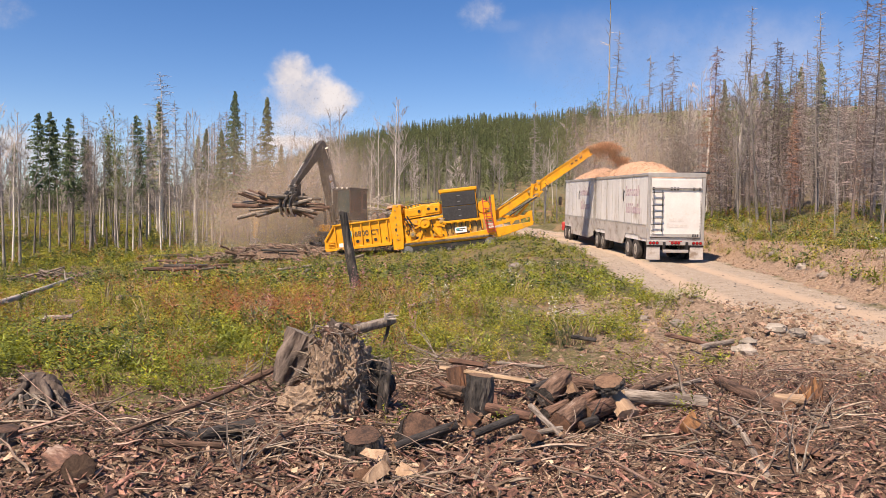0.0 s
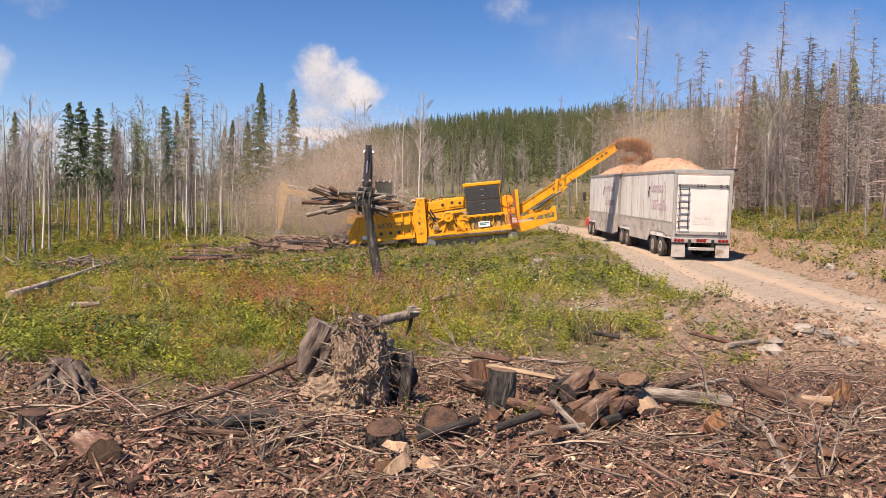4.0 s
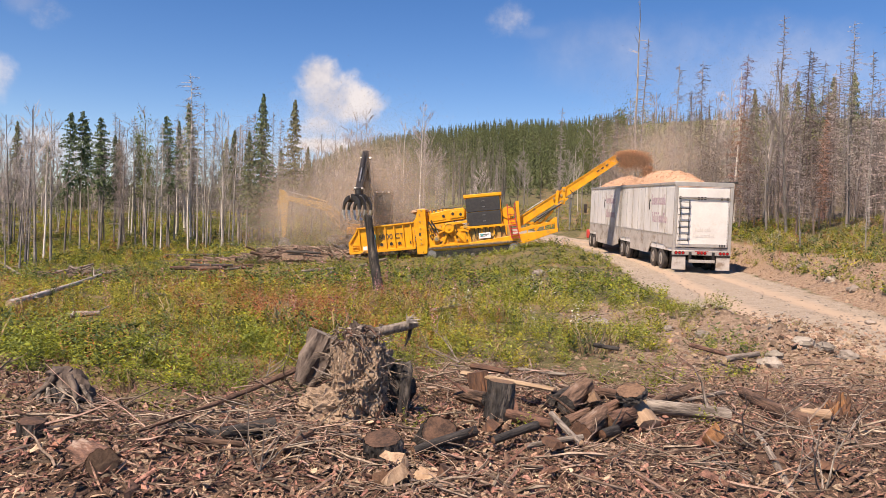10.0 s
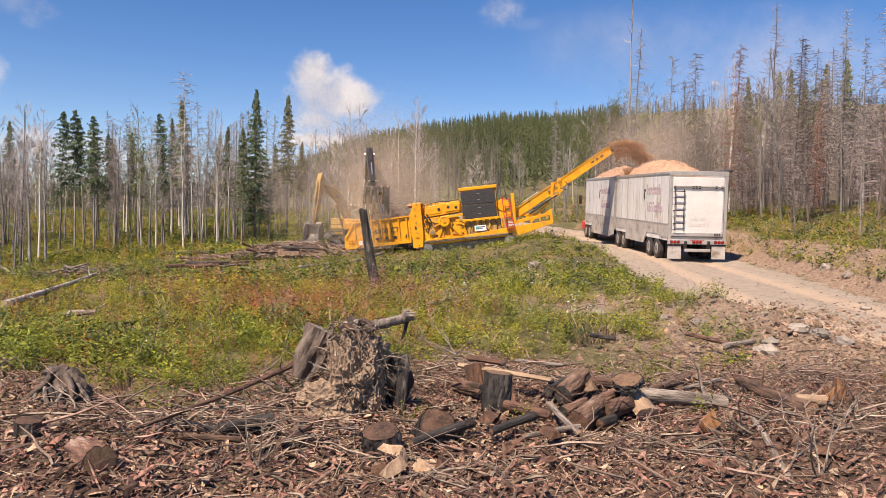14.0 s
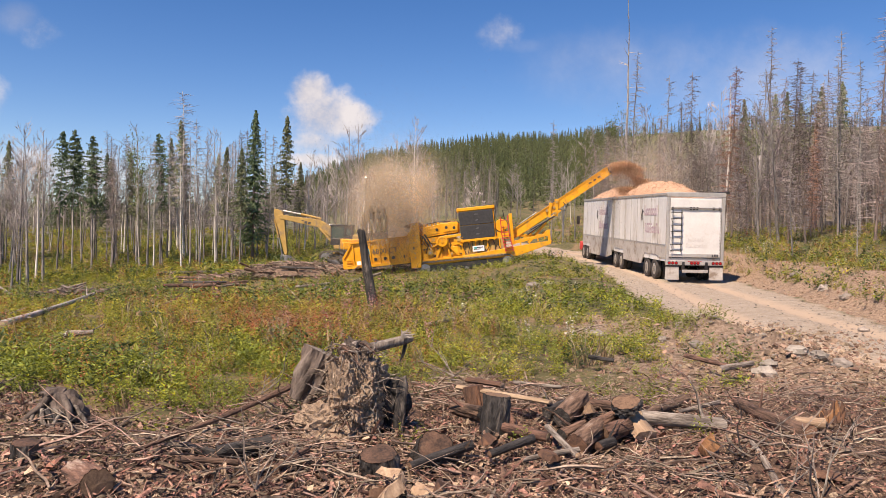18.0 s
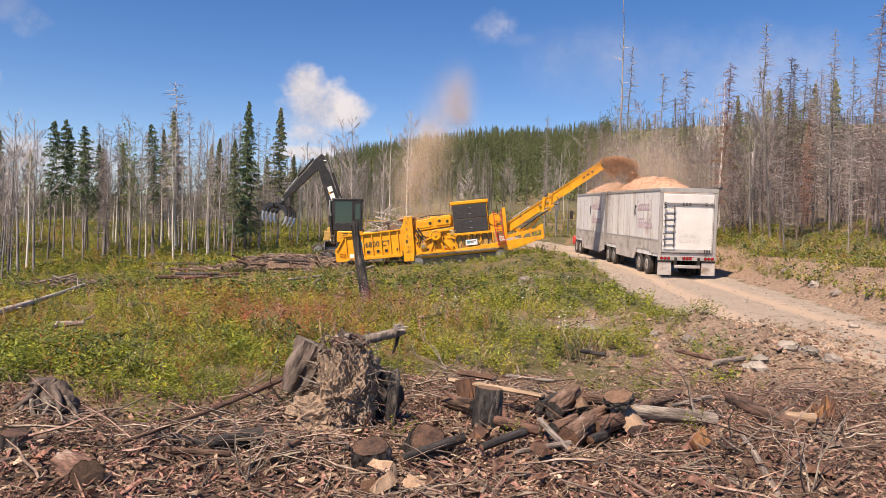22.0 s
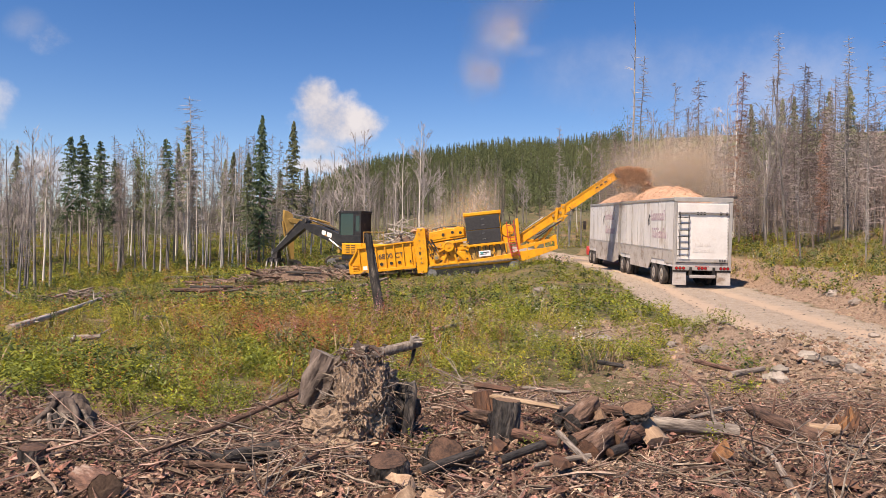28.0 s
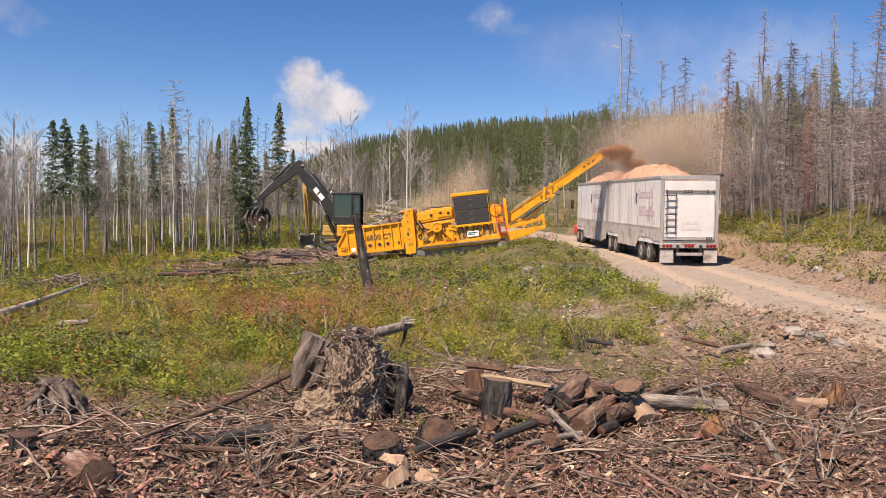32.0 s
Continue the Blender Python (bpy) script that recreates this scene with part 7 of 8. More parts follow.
    log_thing(r, "broken_billet", (2.76, 6.10, 0.20), (3.00, 6.08, 0.18), 0.05, 0.06, "pale broken billet beside the rotten stump", "wood_split", "wood_split", seg=8, flat=0.8)
    for a, b, rad, bark, end in (((0.74, 6.10, 0.22), (0.93, 6.29, 0.25), 0.05, "charred", "charred"), ((1.12, 5.85, 0.19), (1.27, 5.98, 0.23), 0.055, "log_bark", "wood_rotten"), ((0.80, 5.66, 0.15), (1.00, 5.83, 0.18), 0.05, "log_bark", "charred"),
                                 ((1.10, 6.20, 0.28), (1.29, 6.16, 0.26), 0.045, "log_bark", "wood_cut"), ((1.17, 5.55, 0.14), (1.04, 5.43, 0.13), 0.04, "charred", "wood_rotten"), ((-0.03, 6.37, 0.19), (0.20, 6.08, 0.21), 0.06, "log_bark", "charred"),
                                 ((-1.84, 4.76, 0.16), (-1.43, 4.78, 0.15), 0.022, "log_bark", "wood_cut"), ((-1.64, 4.97, 0.14), (-2.05, 5.20, 0.13), 0.035, "charred", "wood_cut"), ((-1.05, 5.13, 0.14), (-1.18, 4.75, 0.13), 0.025, "log_bark", "wood_cut"),
                                 ((2.10, 6.69, 0.18), (1.85, 6.70, 0.21), 0.03, "log_bark", "wood_cut"), ((0.57, 7.66, 0.17), (1.07, 7.67, 0.14), 0.02, "log_grey", "wood_cut"), ((2.46, 6.98, 0.16), (1.92, 6.48, 0.17), 0.02, "log_grey", "wood_cut")):
        log_thing(r, "short_log", a, b, rad, rad * 0.92, "short dark log lying in the slash", bark, end, group="short logs in the slash", seg=14 if rad > 0.04 else 9, stubs=1)
    wedge_thing(r, "orange_chunk", pose(1.72, 5.17, 0.16, 10, -30, 30), 0.14, 0.10, 0.10, "orange chunk of rotten wood", "wood_orange")
    for px in (-0.43, 4.15, 0.14, 40), (-0.26, 4.40, 0.13, -25), (-0.11, 4.29, 0.15, 80), (-0.52, 4.27, 0.12, 10), (2.26, 4.71, 0.15, -20), (-0.34, 4.48, 0.14, 150), (0.18, 5.16, 0.19, 60), (0.66, 4.86, 0.18, 120), (1.07, 6.01, 0.24, 75):
        wedge_thing(r, "wood_chunk", pose(px[0], px[1], px[2], r.uniform(-25, 25), r.uniform(-20, 20), px[3]), r.uniform(0.12, 0.2), r.uniform(0.07, 0.12), r.uniform(0.05, 0.08), "split chunk of pale wood", r.choice(["wood_split", "wood_rotten", "wood_cut"]))
    # dead brush at the edge of the slash
    for k, (p, n) in enumerate((((1.97, 4.50, 0.09), 3), ((2.19, 4.47, 0.09), 3), ((1.98, 5.14, 0.19), 3), ((-1.72, 6.37, 0.30), 2), ((-1.23, 4.46, 0.11), 3), ((-0.04, 7.24, 0.33), 3))):
        t = thing("dead_branch", pose(*p), "bare forked dead branch standing in the chips", "branch", "dead branches in the slash")
        for j in range(n):
            a = r.uniform(0, 6.3)
            pts = bent(r, (0, 0, -0.03), limb_dir(a, r.uniform(0.1, 1.1)), r.uniform(0.3, 0.75), 5, 0.04, 0.13)
            part("twig", Geo().tube(pts, [0.007, 0.006, 0.005, 0.004, 0.003, 0.0015], 5), M["log_grey"], t)
            for _ in range(3):
                q = pts[r.randint(1, 4)]
                part("twig", Geo().tube(bent(r, q, limb_dir(a + r.uniform(-1, 1), r.uniform(0, 1.1)), r.uniform(0.12, 0.35), 3, 0.02, 0.15), [0.004, 0.0035, 0.0025, 0.001], 4), M["log_grey"], t)
    log_thing(r, "pale_branch", (2.09, 5.29, 0.21), (2.02, 4.42, 0.08), 0.016, 0.026, "bare pale branch lying in the slash", "log_grey", "wood_split", stubs=6, bend=0.05)
    # burnt post in the meadow
    t = thing("burnt_post", pose(-2.02, 17.46, ground_at(-2.02, 17.46) - 0.1), "leaning charred tree snag standing in the herbs", "burnt post")
    g, ends = log_geo(r, (0.02, 0, 0), (-0.35, 0, 2.06), 0.125, 0.085, 16, 10, 0.07, 0.006)
    part("stem", g, M["charred"], t, smooth=45)
    part("broken_top", Geo().prism([(-0.45, 2.02), (-0.26, 2.02), (-0.28, 2.10), (-0.34, 2.09), (-0.38, 2.13), (-0.44, 2.09)], -0.06, 0.06), M["charred"], t)
    # logs and stones in the meadow
    log_thing(r, "fallen_log", (-7.30, 11.5, 0.20), (-9.5, 18.9, 0.16), 0.060, 0.036, "long bleached log fallen in the herbs", "log_pale", "wood_split", stubs=4, bend=0.008)
    for a, b, rad, bark in (((-20.55, 49.71, -1.00), (-16.39, 48.97, -0.79), 0.12, "charred"), ((-13.76, 43.14, -0.75), (-14.40, 48.08, -0.69), 0.09, "log_bark"), ((-5.37, 36.49, -0.60), (-4.41, 40.53, -0.32), 0.09, "log_grey"), ((-5.20, 27.30, -0.45), (-5.86, 32.30, -0.60), 0.08, "log_grey"),
                            ((-6.05, 11.05, -0.07), (-5.61, 11.15, -0.04), 0.05, "log_grey"), ((-5.98, 13.58, 0.01), (-6.05, 14.67, -0.08), 0.05, "log_grey"), ((-34.70, 53.21, -1.82), (-24.55, 39.87, -1.82), 0.09, "log_grey"), ((-0.56, 12.39, 0.04), (-0.10, 13.21, 0.08), 0.04, "log_grey"), ((-17.91, 45.96, -1.01), (-14.34, 42.37, -0.87), 0.09, "log_bark"), ((-7.89, 35.13, -0.80), (-6.39, 35.87, -0.63), 0.07, "log_grey"),
                            ((-14.7, 36.2, -0.95), (-10.8, 36.9, -0.85), 0.10, "log_bark"), ((-14.0, 37.0, -0.80), (-11.6, 36.4, -0.70), 0.08, "charred"), ((-13.2, 36.0, -0.95), (-11.0, 37.8, -0.75), 0.09, "log_bark"), ((-12.0, 35.6, -0.9), (-11.3, 36.3, -0.8), 0.06, "log_grey"),
                            ((1.69, 9.55, -0.00), (1.95, 9.20, 0.01), 0.03, "charred"), ((2.92, 9.56, 0.04), (3.32, 8.71, 0.02), 0.03, "log_bark"), ((3.02, 8.60, 0.01), (3.52, 8.90, 0.05), 0.04, "log_grey")):
        log_thing(r, "fallen_log", Vector(a) + Vector((0, 0, rad * 1.2 + 0.14)), Vector(b) + Vector((0, 0, rad * 1.2 + 0.14)), rad, rad * 0.8, "fallen log lying in the clearing", bark, "wood_split", group="fallen logs", stubs=3, bend=0.004)
    for p, s in (((2.43, 13.12, 0.01), 0.13), ((4.46, 9.82, 0.22), 0.13), ((3.71, 9.01, 0.07), 0.12), ((3.99, 9.56, 0.09), 0.10), ((2.80, 28.51, -0.03), 0.25), ((3.48, 29.68, 0.01), 0.2), ((3.45, 12.56, 0.02), 0.09), ((0.63, 16.50, -0.05), 0.12), ((4.63, 9.57, 0.22), 0.10), ((4.72, 9.19, 0.18), 0.09), ((3.71, 11.61, 0.07), 0.10), ((-0.39, 16.94, -0.07), 0.12), ((13.15, 29.19, 0.55), 0.2), ((11.93, 24.43, 0.29), 0.18), ((11.21, 21.64, 0.22), 0.16), ((8.27, 15.26, -0.05), 0.1), ((-1.57, 15.70, -0.05), 0.12)):
        stone = new("stone", lump(r, 0, 0, 0, s * 1.2, s, s * 0.75).mesh("stone", M["stone"], 35))
        stone.matrix_basis = pose(p[0], p[1], ground_at(p[0], p[1]) + s * 0.2, 0, 0, r.uniform(0, 360))
        tagged(stone, "pale rough stone lying on bare soil", "stone", "stones beside the track")


make_foreground()


# ---------------------------------------------------------------- heaps of slash by the machines
def slash_heap(name, cx, cy, rx, ry, h, n, label, seed, mat="stick", long=1.6):
    r = random.Random(seed)
    t = thing(name, pose(cx, cy, ground_at(cx, cy) - 0.15), label, "slash pile")
    part("mound", lump(r, 0, 0, 0.05, rx, ry, h * 0.7), M["clod"], t, smooth=30)
    g = Geo()
    for _ in range(n):
        a, d = r.uniform(0, 6.3), math.sqrt(r.random())
        p = Vector((rx * d * math.cos(a), ry * d * math.sin(a), h * (1 - d * d) * r.uniform(0.4, 1.05) + 0.1))
        v = limb_dir(r.uniform(0, 6.3), r.gauss(0.05, 0.22)) * r.uniform(0.3, long)
        w = 0.012 + 0.06 * r.random() ** 2
        g.tube([p - v / 2, p + Vector((0, 0, r.gauss(0, 0.04))), p + v / 2], [w, w * 0.9, w * 0.6], 5)
    ob = part("slash_tangle", g, M[mat], t, "tangle of broken stems and bark")
    ob["kind"] = "stuff"
    return t


slash_heap("slash_pile", -9.6, 44.6, 4.2, 1.8, 0.9, 1500, "low heap of broken stems and bark beside the hopper", 51)
slash_heap("slash_pile", -6.4, 43.0, 1.3, 1.0, 0.35, 140, "broken stems spilled under the hopper end", 52)
slash_heap("slash_pile", -4.6, 53.0, 1.7, 1.3, 3.3, 330, "pile of bleached grey stems behind the grinder", 53, "log_pale", 2.8)
slash_heap("slash_pile", -14.5, 45.5, 2.6, 1.2, 0.35, 160, "scattered broken stems at the edge of the yard", 54)
slash_heap("slash_pile", -16.2, 30.5, 2.1, 1.0, 0.8, 260, "dark brush heap in the clearing", 55, "bark_brown", 1.9)


def slash_logs():
    r = random.Random(60)
    for k in range(13):
        x, y = r.uniform(-13.5, -6.5), r.uniform(42.6, 46.5)
        a = r.gauss(0, 0.9)
        v = Vector((math.cos(a), math.sin(a), r.gauss(0, 0.16))) * r.uniform(0.4, 1.3)
        c = Vector((x, y, ground_at(x, y) + r.uniform(0.3, 0.75)))
        log_thing(r, "broken_log", c - v, c + v, r.uniform(0.05, 0.11), r.uniform(0.04, 0.08), "broken stem lying on the slash heap", r.choice(["log_bark", "log_grey", "charred"]), "wood_split", group="stems on the slash heap", seg=8)


slash_logs()

# stems that the grapple lifts onto the feed floor
held = []


def make_held():
    r = random.Random(70)
    for k in range(22):
        L = r.uniform(0.9, 2.1)
        rad = r.uniform(0.05, 0.15)
        off = Vector((r.gauss(0.0, 0.6), r.gauss(0, 0.22), r.gauss(0.05, 0.24)))
        t = log_thing(r, "lifted_log", (-L, 0, 0), (L, 0, 0), rad, rad * 0.7, "dry log carried by the loader's grapple", r.choice(["log_grey", "log_bark", "log_grey"]), "wood_split", group="logs in the grapple", seg=9, stubs=2, local=True)
        held.append((t, off, r.gauss(0, 16), r.gauss(0, 13)))
    t = thing("slash_clump", Matrix.Identity(4), "clump of roots and bark gripped by the grapple", "slash")
    part("clump", lump(r, 0, 0, 0, 0.75, 0.45, 0.38), M["root_soil"], t, smooth=30)
    for k in range(40):
        a = r.uniform(0, 6.3)
        pts = bent(r, (r.gauss(0, 0.3), r.gauss(0, 0.15), r.gauss(0, 0.15)), limb_dir(a, r.uniform(-0.9, 0.3)), r.uniform(0.4, 1.0), 3, -0.12, 0.2)
        w = r.uniform(0.015, 0.05)
        part("root", Geo().tube(pts, [w, w, w * 0.7, w * 0.3], 5), M[r.choice(["log_bark", "stick", "wood_rotten"])], t)
    return t


clump = make_held()


# ---------------------------------------------------------------- chips, sticks and herbs
# middle, half-widths and height of the heaped brush, and how many sticks
TANGLES = [(-1.35, 5.75, 0.55, 0.35, 0.22, 130), (-1.9, 5.2, 0.6, 0.4, 0.16, 110), (-0.95, 5.05, 0.5, 0.3, 0.14, 90), (0.5, 6.9, 0.7, 0.4, 0.20, 120), (0.15, 7.7, 0.5, 0.4, 0.18, 80),
           (1.7, 6.6, 0.8, 0.4, 0.18, 130), (2.7, 5.4, 0.8, 0.5, 0.14, 120), (1.1, 4.9, 0.6, 0.4, 0.10, 80), (-2.6, 5.0, 0.5, 0.4, 0.12, 70), (3.4, 7.3, 0.8, 0.5, 0.16, 90), (-0.3, 4.3, 0.8, 0.4, 0.08, 80)]


def make_litter():
    gen = np.random.default_rng(90)

    def field(n, x0, x1, y0, y1, inside):
        x, y = gen.uniform(x0, x1, n), gen.uniform(y0, y1, n)
        ok = inside(x, y)
        x, y = x[ok], y[ok]
        return np.stack([x, y, land(x, y)], -1)

    slash = lambda x, y: (y < y_slash(x) + 0.6 * wave(x, y, 1.0)) & (x < 6.2 + 0.3 * wave(x, y, 1.0)) & (np.abs(x) < 0.75 * y + 1.2) & ((x < 0.40 * y + 0.4 * wave(x, y, 1.0)) | (gen.random(len(x)) < 0.4))
    sparse = lambda x, y: (y > y_slash(x) - 0.5) & (np.abs(x) < 0.7 * y) & (x < np.interp(y, ROAD_Y, ROAD_L) + 0.3)
    near = lambda x, y: (y < y_slash(x) + 1.4 + 0.9 * wave(x, y, 1.0)) & (x < 6.2 + 0.3 * wave(x, y, 1.0)) & (np.abs(x) < 0.75 * y + 1.2)
    wide = [(1.0, 1.0, 1.0), (1.5, 0.8, 1.0), (0.9, 0.9, 1.5), (2.0, 0.45, 0.8), (1.6, 0.5, 1.2), (3.2, 0.24, 0.6)]
    jobs = [("bark_chips", 33000, slash, 0.022, 0.092, M["bark_chips"], "layer of brown bark and wood chips", 0.45, flake_template, 2.6), ("pale_chips", 1300, slash, 0.02, 0.10, M["pale_chips"], "scattered pale wood splinters", 0.3, flake_template, 2.6),
            ("bark_chunks", 1500, slash, 0.05, 0.17, M["log_slab"], "thick slabs and chunks of dark bark", 0.45, chip_template, 1.8), ("bark_litter", 42000, near, 0.012, 0.045, M["litter"], "fine crumbs of bark and soil", 0.5, crumb_template, 1.6)]
    for name, n, inside, s0, s1, mat, label, tilt, shape, power in jobs:
        p = field(n * 3, -7.5, 7.0, 2.4, 10.5, inside)[:n]
        p[:, 2] += gen.uniform(-0.005, 0.05, len(p))
        size = (s0 + (s1 - s0) * gen.random(len(p)) ** power) * np.clip(1.0 - 0.16 * (p[:, 1] - 5.4), 0.5, 1.0)
        pieces = []
        m = transforms(gen, p, size, tilt)
        which = gen.integers(0, 24, len(p))
        for k in range(24):
            v, f = shape(gen)
            pieces.append(scatter((v * np.array(wide[k % 6]), f), m[which == k]))
        v, f = join_np(pieces)
        tagged(new(name, mesh_np(name, v, f, mat)), label, "wood chips", kind="stuff")
    # sticks
    r = random.Random(91)
    g = Geo()
    pts = field(9000, -7.5, 7.0, 2.6, 9.0, slash)[:2300]
    far = field(4500, -26, 7.0, 7.5, 44.0, sparse)[:420]
    for p in list(pts) + list(far):
        p = Vector(p)
        ln = (0.08 + 0.45 * r.random() ** 2.2) if p.y < 9 else r.uniform(0.3, 1.1)
        w = (0.002 + 0.010 * r.random() ** 2) * (1 if p.y < 9 else 2.0)
        line = bent(r, p + Vector((0, 0, r.uniform(0.01, 0.06))), limb_dir(r.uniform(0, 6.3), r.gauss(0.05, 0.2)), ln, 4, -0.03, 0.22)
        g.tube(line, [w, w, w * 0.9, w * 0.7, w * 0.4], 4, False)
    for cx, cy, rx, ry, hh, n in TANGLES:
        for _ in range(n):
            a, d = r.uniform(0, 6.3), math.sqrt(r.random())
            x, y = cx + rx * d * math.cos(a), cy + ry * d * math.sin(a)
            p = Vector((x, y, ground_at(x, y) + hh * (1 - d * d) * r.uniform(0.2, 1.1) + 0.02))
            w = 0.0020 + 0.009 * r.random() ** 3
            line = bent(r, p, limb_dir(r.uniform(0, 6.3), r.gauss(0.0, 0.25)), r.uniform(0.15, 0.55), 4, -0.04, 0.2)
            g.tube(line, [w, w, w * 0.9, w * 0.7, w * 0.4], 4, False)
    ob = part("dry_sticks", g, M["stick"])
    tagged(ob, "dry sticks and roots strewn over the ground", "sticks", kind="stuff")
    # gravel along the track and the stony shoulder
    n = 8500
    y = np.where(gen.random(n) < 0.4, gen.uniform(7.5, 17, n), gen.uniform(5, 60, n))
    left, right = road_edges(y)
    x = np.where(gen.random(n) < 0.5, left + gen.normal(-0.5, 1.3, n), np.where(gen.random(n) < 0.5, right + gen.normal(0.5, 0.8, n), gen.uniform(0, 1, n) * (right - left) + left))
    p = np.stack([x, y, land(x, y)], -1)
    m = transforms(gen, p, gen.uniform(0.025, 0.13, n) * gen.random(n) ** 0.6, 0.25)
    which = np.arange(n) % 8
    v, f = join_np([scatter((flake_template(gen)[0] * np.array((0.9, 1.0, 2.6)), flake_template(gen)[1]), m[which == k]) for k in range(8)])
    tagged(new("gravel", mesh_np("gravel", v, f, M["stone"])), "pale loose gravel beside and on the track", "gravel", kind="stuff")


def make_clods():
    """Clods of dug soil on the ridge beside the track, the cut bank and the stony shoulder."""
    gen = np.random.default_rng(95)
    n = 9000
    y = gen.uniform(7.5, 60, n)
    left, right = road_edges(y)
    pick = gen.random(n)
    x = np.where(pick < 0.35, left + gen.normal(-0.8, 0.7, n), np.where(pick < 0.75, right + np.abs(gen.normal(0.9, 0.6, n)), gen.normal(3.2, 1.6, n)))
    y = np.where(pick < 0.35, 8 + (y - 7.5) * 0.18, np.where(pick < 0.75, y, 8.5 + (y - 7.5) * 0.16))
    ok = ~((pick >= 0.75) & (x > np.interp(y, ROAD_Y, ROAD_L) - 0.2))
    x, y = x[ok], y[ok]
    p = np.stack([x, y, land(x, y)], -1)
    m = transforms(gen, p, 0.03 + 0.13 * gen.random(len(p)) ** 2.5, 0.4)
    which = np.arange(len(p)) % 8
    v, f = join_np([scatter((flake_template(gen)[0] * np.array((0.9, 1.0, 3.4)), flake_template(gen)[1]), m[which == k]) for k in range(8)])
    tagged(new("soil_clods", mesh_np("soil_clods", v, f, M["clod"])), "brown clods of dug soil beside the track", "soil", kind="stuff")


def herb_template(r, stems, leaves, h, spread, ll, lw):
    """Leaning stems set with narrow pointed leaves."""
    v, f = [], []
    for _ in range(stems):
        a, lean = r.uniform(0, 6.3), r.uniform(0.0, spread)
        top = np.array((math.cos(a) * lean, math.sin(a) * lean, h * r.uniform(0.55, 1.0)))
        foot = np.array((r.gauss(0, 0.25), r.gauss(0, 0.25), 0)) * spread
        for k in range(leaves):
            p = foot + top * (k + 0.6) / leaves
            b = r.uniform(0, 6.3)
            ln = ll * r.uniform(0.6, 1.25)
            d = np.array((math.cos(b) * ln, math.sin(b) * ln, ln * r.uniform(-0.2, 0.8)))
            s = np.cross(d, (r.gauss(0, 0.5), r.gauss(0, 0.5), 1.0))
            s = s / (np.linalg.norm(s) + 1e-9) * lw * r.uniform(0.7, 1.3)
            n = len(v)
            v += [p + d * 0.12 - s, p + d * 0.3 + s, p + d]
            f.append((n, n + 1, n + 2))
    return np.array(v), np.array(f)


def grass_template(r, n, h, spread):
    v, f = [], []
    for _ in range(n):
        a = r.uniform(0, 6.3)
        b = np.array((r.gauss(0, 0.06), r.gauss(0, 0.06), 0))
        hh = h * r.uniform(0.5, 1.1)
        mid = b + np.array((math.cos(a) * spread * 0.3, math.sin(a) * spread * 0.3, hh * 0.6))
        tip = b + np.array((math.cos(a) * spread, math.sin(a) * spread, hh))
        s = np.array((-math.sin(a), math.cos(a), 0)) * 0.008
        k = len(v)
        v += [b - s, b + s, mid + s, mid - s, tip]
        f += [(k, k + 1, k + 2), (k, k + 2, k + 3), (k + 3, k + 2, k + 4)]
    return np.array(v), np.array(f)


